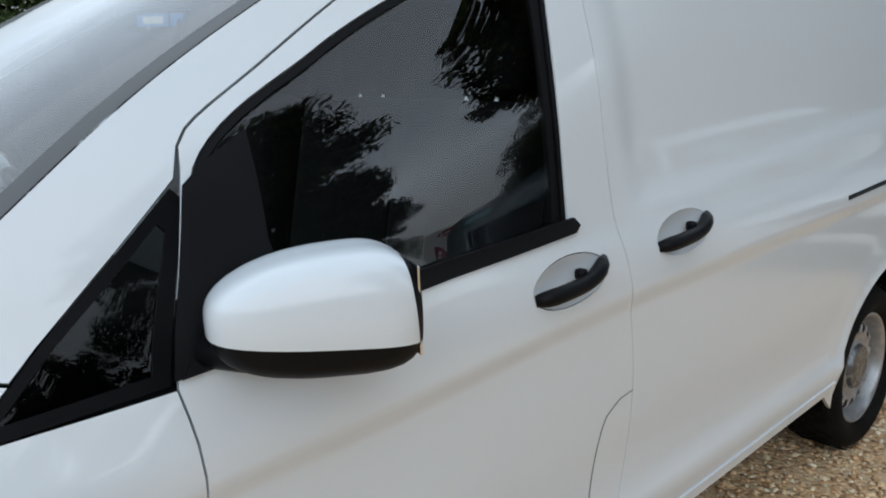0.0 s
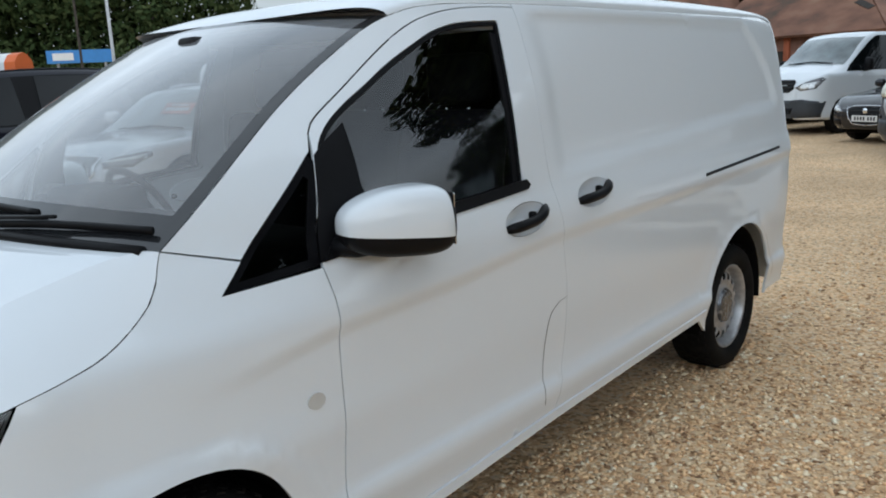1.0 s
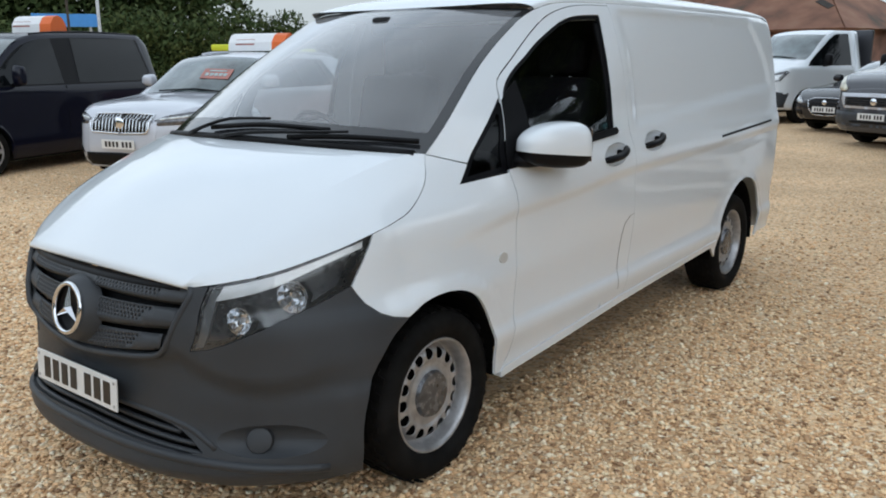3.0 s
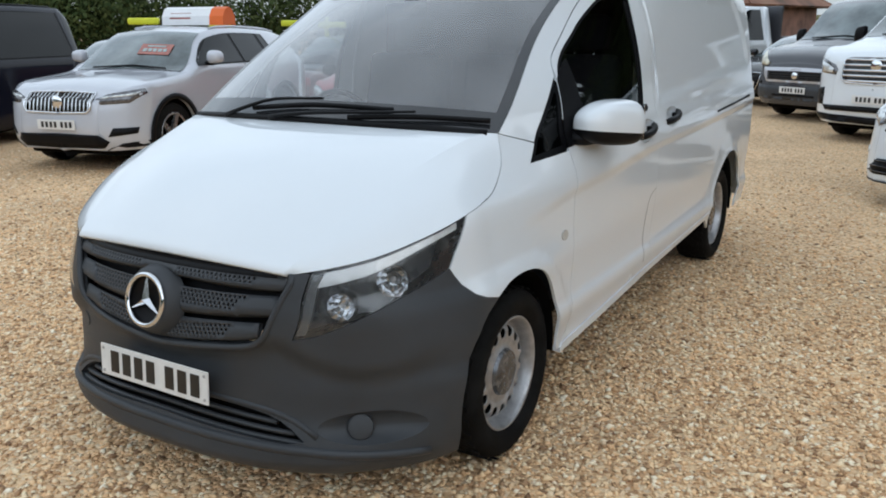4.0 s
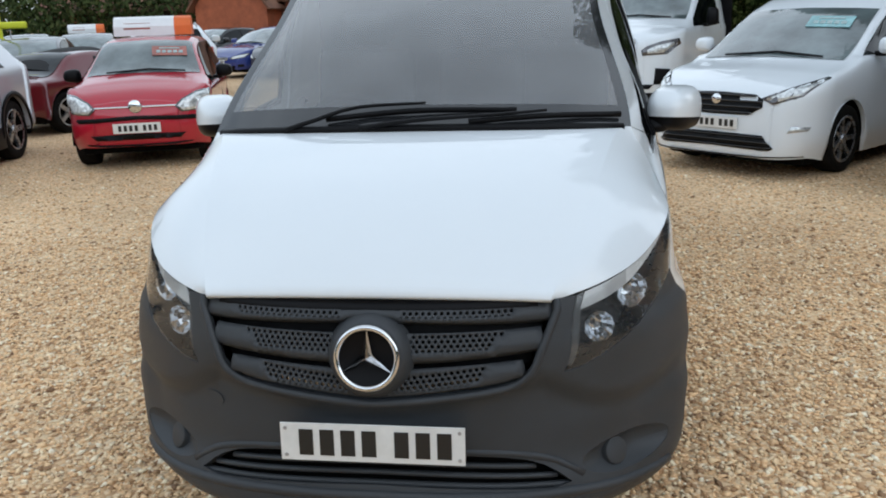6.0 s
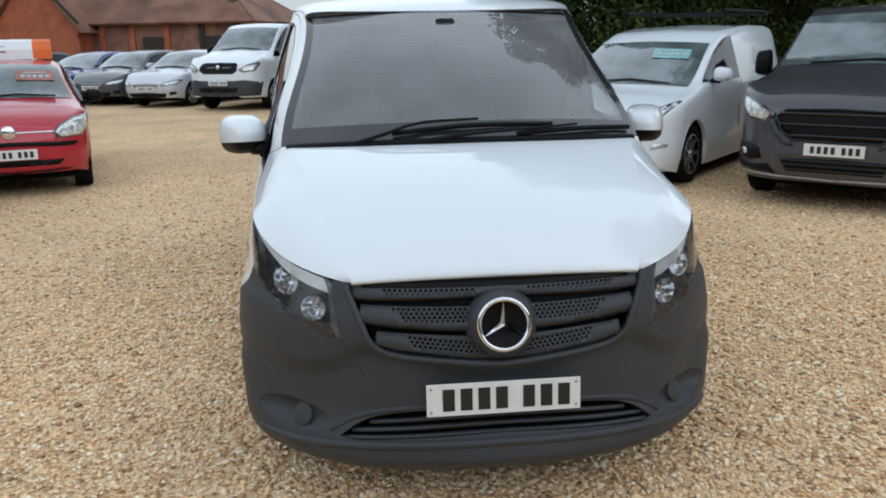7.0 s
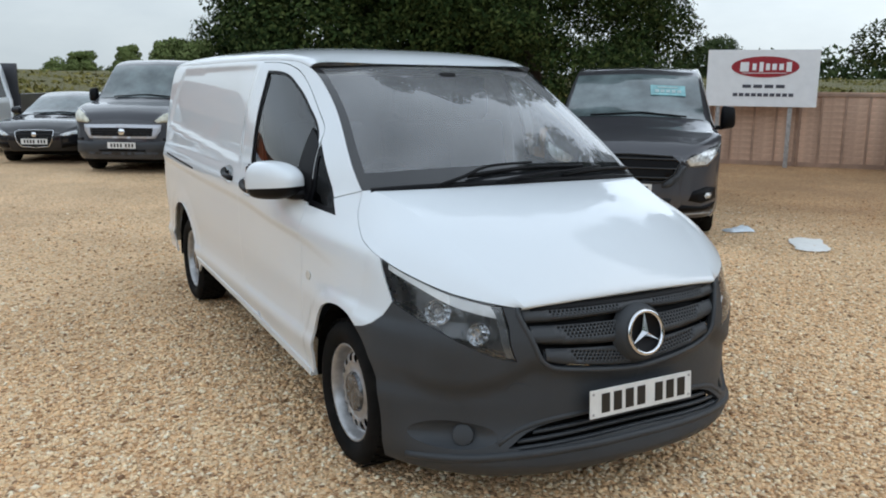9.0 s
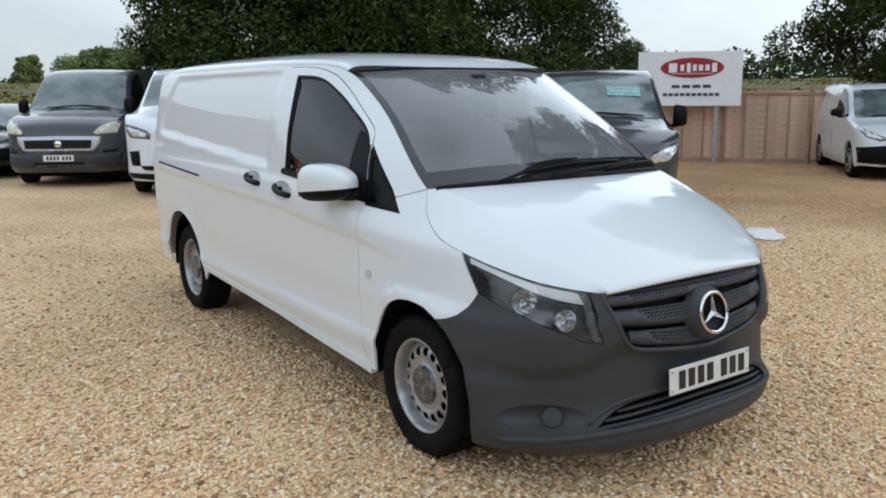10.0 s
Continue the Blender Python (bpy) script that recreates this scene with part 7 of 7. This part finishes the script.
part("roof_hole_shade", box_bm((0.95, 0.24, 0.05), (5.25, 1.02, 3.30), 0.0, rot=Matrix.Rotation(radians(30), 4, "X") @ Matrix.Rotation(radians(-38), 4, "Z")), TIMBER_AND_SHADE, barn, "dark panel for the shade in a hole in the tiles")
# gabled wing
gw = bmesh.new()
pts = [(-3.2, 0), (0.2, 0), (0.2, EAVE - 0.1), (-1.5, RIDGE - 0.1), (-3.2, EAVE - 0.1)]
A = [gw.verts.new((x, -1.2, z)) for x, z in pts]
B = [gw.verts.new((x, -0.9, z)) for x, z in pts]
gw.faces.new(A)
gw.faces.new(B)
for i in range(5):
    gw.faces.new((A[i], A[(i + 1) % 5], B[(i + 1) % 5], B[i]))
part("gable_wall", gw, BRICK, barn, "bright red brick gable")
part("wing_wall", box_bm((0.3, 1.5, EAVE), (0.05, -0.3, EAVE / 2), 0), BRICK, barn)
part("wing_wall", box_bm((0.3, 8.0, EAVE), (-3.05, 3.0, EAVE / 2), 0), BRICK, barn)
tiled("wing_roof", (0.5, 3.2, EAVE - 0.25), (0.5, -1.45, EAVE - 0.25), (-1.5, -1.45, RIDGE), (-1.5, 3.2, RIDGE), 22, 16, barn)
tiled("wing_roof", (-3.5, -1.45, EAVE - 0.25), (-3.5, 7.0, EAVE - 0.25), (-1.5, 7.0, RIDGE), (-1.5, -1.45, RIDGE), 30, 16, barn)
part("barge_board", box_bm((0.10, 0.08, 2.75), (0, 0, 0), 0.01, rot=None), TIMBER_AND_SHADE, barn).matrix_basis = Matrix.Translation((-0.50, -1.48, 3.42)) @ Matrix.Rotation(radians(-43), 4, "Y")
# lower old building beyond
shed = thing("old_shed", "low old brick shed with a brown roof", "shed", m=Matrix.Translation((-22.5, 33.0, 0)) @ Matrix.Rotation(radians(6), 4, "Z"))
part("front_wall", box_bm((8.6, 0.3, 2.2), (4.3, 0, 1.1), 0), BRICK_OLD, shed)
part("end_wall", box_bm((0.3, 5.0, 2.2), (8.5, 2.5, 1.1), 0), BRICK_OLD, shed)
tiled("roof_front", (-0.3, -0.4, 2.15), (8.9, -0.4, 2.15), (8.9, 2.6, 4.0), (-0.3, 2.6, 4.0), 40, 16, shed)
for x in (0.2, 1.8, 6.8):
    part("pier", box_bm((0.5, 0.36, 2.2), (x, -0.08, 1.1), 0.02), BRICK, shed)
# dark panel painted as the shade inside the opening
part("lean_opening_shade", box_bm((1.6, 0.1, 1.8), (4.6, -0.16, 0.9), 0.01), TIMBER_AND_SHADE, shed)

# timber fence: posts, panels of upright boards
WOOD = surface("fence_wood", (0.52, 0.350, 0.255), 0.85, vary=0.30, scale=3, grain=0.4, grain_scale=60)
WOOD_POST = surface("fence_post_wood", (0.34, 0.225, 0.165), 0.85, vary=0.25, scale=3)
F0, FD = Vector((13.35, 8.95, 0)), Vector((0.64, -0.77, 0)).normalized()
FANG = math.degrees(math.atan2(FD.y, FD.x))
fence = thing("timber_fence", "brown close-boarded timber fence with square posts", "fence")
for k in range(-2, 7):
    p = new("fence_panel")
    p.parent = fence
    p.matrix_basis = Matrix.Translation(F0 + FD * 1.83 * k) @ Matrix.Rotation(radians(FANG), 4, "Z")
    me = None
    for q in range(11):
        if me is None:
            ob = part("board", box_bm((1.76, 0.020, 0.165), (0, 0, 0), 0.004, 1), WOOD, p)
            me = ob.data
        else:
            ob = new("board", me)
            ob.parent = p
        ob.matrix_basis = pose(0.92, 0.0, 0.17 + q * 0.137, 5, 0, 0)
    part("rail", box_bm((1.76, 0.04, 0.06), (0.92, -0.025, 1.56), 0.008), WOOD_POST, p)
    for x in (0.45, 0.92, 1.38):
        part("batten", box_bm((0.045, 0.03, 1.50), (x, -0.03, 0.84), 0.006), WOOD_POST, p)
    part("gravel_board", box_bm((1.76, 0.03, 0.10), (0.92, 0, 0.05), 0.005), WOOD_POST, p)
    part("fence_post", box_bm((0.10, 0.10, 1.72), F0 + FD * 1.83 * k + Vector((0, 0, 0.86)), 0.008), WOOD_POST, fence)
# sign board on two posts
SIGN_RED = surface("sign_red", (0.30, 0.012, 0.022), 0.4, vary=0.05)
sg = thing("sign_board", "white roadside sign board with a red oval on steel posts", "sign", m=Matrix.Translation((12.55, 9.35, 0)) @ Matrix.Rotation(radians(FANG), 4, "Z"))
part("board", box_bm((2.25, 0.04, 1.20), (0, -0.12, 1.90), 0.005), BOARD, sg, "white board")
bm = lathe([(0.001, -0.012), (0.5, -0.012), (0.5, 0.0)], 48, "Y")
bmesh.ops.scale(bm, vec=(1.36, 1, 0.44), verts=bm.verts)
bmesh.ops.translate(bm, vec=(0.05, -0.142, 2.14), verts=bm.verts)
part("oval", bm, SIGN_RED, sg, "dark red oval")
for x, w, h in ((-0.36, 0.22, 0.20), (-0.16, 0.10, 0.14), (-0.02, 0.10, 0.20), (0.11, 0.10, 0.14), (0.24, 0.11, 0.13), (0.38, 0.11, 0.13), (0.53, 0.13, 0.20)):
    part("lettering_bar", box_bm((w * 0.8, 0.006, h), (x, -0.158, 2.14), 0), BOARD, sg)
part("rule", box_bm((0.9, 0.006, 0.012), (0.05, -0.158, 2.01), 0), BOARD, sg)
for z, w, k in ((1.73, 0.9, 2), (1.55, 1.25, 5)):
    for i in range(k * 2):
        part("lettering_bar", box_bm((w / (k * 2) * 0.78, 0.006, 0.07), (0.05 - w / 2 + w * (i + 0.5) / (k * 2), -0.144, z), 0), surface("sign_ink", (0.06, 0.06, 0.08), 0.5), sg)
for x in (-0.85, 0.62):
    part("post", box_bm((0.09, 0.07, 1.60), (x, -0.06, 0.80), 0.008), STEEL, sg, "grey steel post")
# poles and blue sign by the hedge, pylon in the field
for x, y, h, rad in ((-25.5, 13.0, 6.5, 0.05), (-26.3, 14.6, 8.5, 0.065)):
    pl = thing("pole", "pale grey pole by the hedge", "pole", "poles")
    part("shaft", lathe([(rad, -0.1), (rad * 0.7, h), (0.02, h + 0.02)], 12, "Z"), STEEL if rad > 0.06 else BARK, pl, smooth_faces=True)
    pl.matrix_world = Matrix.Translation((x, y, 0))
fp = thing("flag_pole", "pale yellow-green flag pole between the parked cars", "pole", m=Matrix.Translation((-12.05, 15.0, 0)))
part("shaft", lathe([(0.055, -0.1), (0.055, 4.4), (0.02, 4.45)], 12, "Z"), YELLOW, fp, smooth_faces=True)
bs = thing("blue_sign", "blue and white sign board above the hedge", "sign", m=Matrix.Translation((-27.3, 13.9, 0)) @ Matrix.Rotation(radians(60), 4, "Z"))
part("board", box_bm((2.3, 0.06, 0.46), (0, 0, 2.95), 0.01), surface("sign_blue", (0.05, 0.25, 0.62), 0.5, vary=0.06), bs)
part("lettering_bar", box_bm((0.7, 0.02, 0.26), (-0.6, -0.045, 2.95), 0), BOARD, bs)
for x in (-0.8, 0.8):
    part("post", tube([(x, 0.05, 0), (x, 0.05, 3.1)], 0.05, 8), STEEL, bs)
py = thing("pylon", "distant lattice electricity pylon in the field", "pylon", m=Matrix.Translation((-1.6, 330, 0)))
bm = bmesh.new()
for sx, sy in ((1, 1), (1, -1), (-1, 1), (-1, -1)):
    tube([(2.6 * sx, 2.6 * sy, 0), (0.5 * sx, 0.5 * sy, 12), (0.25 * sx, 0.25 * sy, 19)], 0.10, 5, bm=bm)
for z in (12, 14.5, 17):
    tube([(-3.4, 0, z), (0, 0, z + 0.9), (3.4, 0, z)], 0.09, 5, bm=bm)
for k in range(7):
    w = 2.6 - 0.30 * k
    for s in (1, -1):
        tube([(-w * s, 1.0, 1.75 * k), ((w - 0.3) * s, 1.0, 1.75 * (k + 1))], 0.10, 4, bm=bm)
part("lattice", bm, surface("pylon_steel", (0.42, 0.44, 0.47), 0.6), py)
# litter
pp = thing("paper_sheet", "crumpled white paper sheet lying on the gravel", "litter", m=Matrix.Translation((5.55, 2.55, 0.012)) @ Matrix.Rotation(radians(35), 4, "Z"))
rgp = random.Random(2)


def crumpled(w, d, h):
    """A crumpled sheet: an uneven outline, its middle raised in folds, its rim on the ground."""
    bm = bmesh.new()
    bmesh.ops.create_grid(bm, x_segments=14, y_segments=8, size=1.0)
    for v in bm.verts:
        x, y = v.co.x, v.co.y
        k = 1.0 / max(1.0, (abs(x) ** 3 + abs(y) ** 3) ** (1 / 3))
        rim = max(abs(x), abs(y))
        fold = 0.5 + 0.3 * math.sin(5.1 * x + 2.3 * y) + 0.2 * math.sin(9.0 * y - 4.0 * x)
        v.co = Vector((w * x * k * rgp.uniform(0.93, 1.05), d * (y * k + 0.25 * math.sin(2.6 * x)) * rgp.uniform(0.9, 1.06), h * (1 - rim ** 3) * fold + rgp.uniform(0, 0.10 * h)))
    return bm


part("sheet", crumpled(0.42, 0.19, 0.04), PAPER, pp, smooth_faces=True)
bl = thing("plastic_wrapper", "crumpled white and pale blue plastic bag lying on the gravel", "litter", m=Matrix.Translation((5.53, 3.50, 0.008)) @ Matrix.Rotation(radians(-28), 4, "Z"))
part("wrapper", crumpled(0.20, 0.085, 0.075), surface("pale_plastic", (0.70, 0.77, 0.84), 0.35, vary=0.22, scale=9), bl, smooth_faces=True)


# ---- loose pebbles over the gravel round the van, thinning out with the distance ----
def pebbles(name, n, x0, x1, y0, y1, size, seed, heart, core, far):
    """Stones strewn over a stretch of the yard: all of them within core metres of the heart, fewer and fewer out to far."""
    rng = np.random.default_rng(seed)
    base = np.array([(1, 0, 0), (-1, 0, 0), (0, 1, 0), (0, -1, 0), (0, 0, 1), (0, 0, -1)], float)
    tri = np.array([(0, 2, 4), (2, 1, 4), (1, 3, 4), (3, 0, 4), (2, 0, 5), (1, 2, 5), (3, 1, 5), (0, 3, 5)], np.int32)
    P = np.stack([rng.uniform(x0, x1, n), rng.uniform(y0, y1, n), rng.uniform(-0.001, 0.006, n)], 1)
    away = np.hypot((P[:, 0] - heart[0]) * 0.8, P[:, 1] - heart[1])
    keep = np.clip((far - away) / (far - core), 0.0, 1.0) ** 1.4
    under = (np.abs(P[:, 0]) < 0.62) & (P[:, 1] > -0.3)
    P = P[(rng.uniform(0, 1, n) < keep) & ~under]
    n = len(P)
    s = size * np.clip(rng.lognormal(0, 0.38, (n, 1)), 0.45, 1.9)
    sc = s * np.stack([rng.uniform(0.8, 1.35, n), rng.uniform(0.6, 1.0, n), rng.uniform(0.32, 0.60, n)], 1)
    a = rng.uniform(0, 2 * math.pi, n)
    V = base[None] * sc[:, None, :] * rng.uniform(0.75, 1.2, (n, 6, 1))
    ca, sa = np.cos(a)[:, None], np.sin(a)[:, None]
    V = np.stack([V[..., 0] * ca - V[..., 1] * sa, V[..., 0] * sa + V[..., 1] * ca, V[..., 2] + rng.uniform(-0.4, 0.4, (n, 1)) * V[..., 0]], 2) + P[:, None, :]
    F = (tri[None] + (np.arange(n) * 6)[:, None, None]).reshape(-1)
    me = bpy.data.meshes.new(name)
    me.vertices.add(6 * n)
    me.vertices.foreach_set("co", V.ravel())
    me.loops.add(24 * n)
    me.loops.foreach_set("vertex_index", F.astype(np.int32))
    me.polygons.add(8 * n)
    me.polygons.foreach_set("loop_start", np.arange(0, 24 * n, 3, dtype=np.int32))
    me.update(calc_edges=True)
    me.polygons.foreach_set("use_smooth", [True] * (8 * n))
    me.materials.append(PEBBLE)
    return tagged(new(name, me), "loose brown and cream gravel pebbles", "gravel", kind="stuff")


m, nt, b = node_mat("pebble", 0.75)
PEBBLE = m
gi = nt.nodes.new("ShaderNodeNewGeometry")
r1 = ramp(nt, gi.outputs["Random Per Island"], [(0.0, (0.24, 0.135, 0.07)), (0.16, (0.58, 0.355, 0.185)), (0.38, (0.86, 0.565, 0.31)), (0.58, (0.93, 0.68, 0.40)), (0.72, (0.72, 0.53, 0.34)), (0.84, (0.94, 0.76, 0.50)), (1.0, (0.95, 0.86, 0.68))])
pale_side(nt, r1.outputs["Color"], b)
pebbles("gravel_near", 190000, -5.6, 5.4, -2.8, 3.6, 0.0112, 21, (0.0, -1.0), 2.6, 5.4)
pebbles("gravel_mid", 110000, -9.5, 9.5, -3.2, 9.5, 0.0132, 22, (0.0, 0.0), 3.5, 10.0)
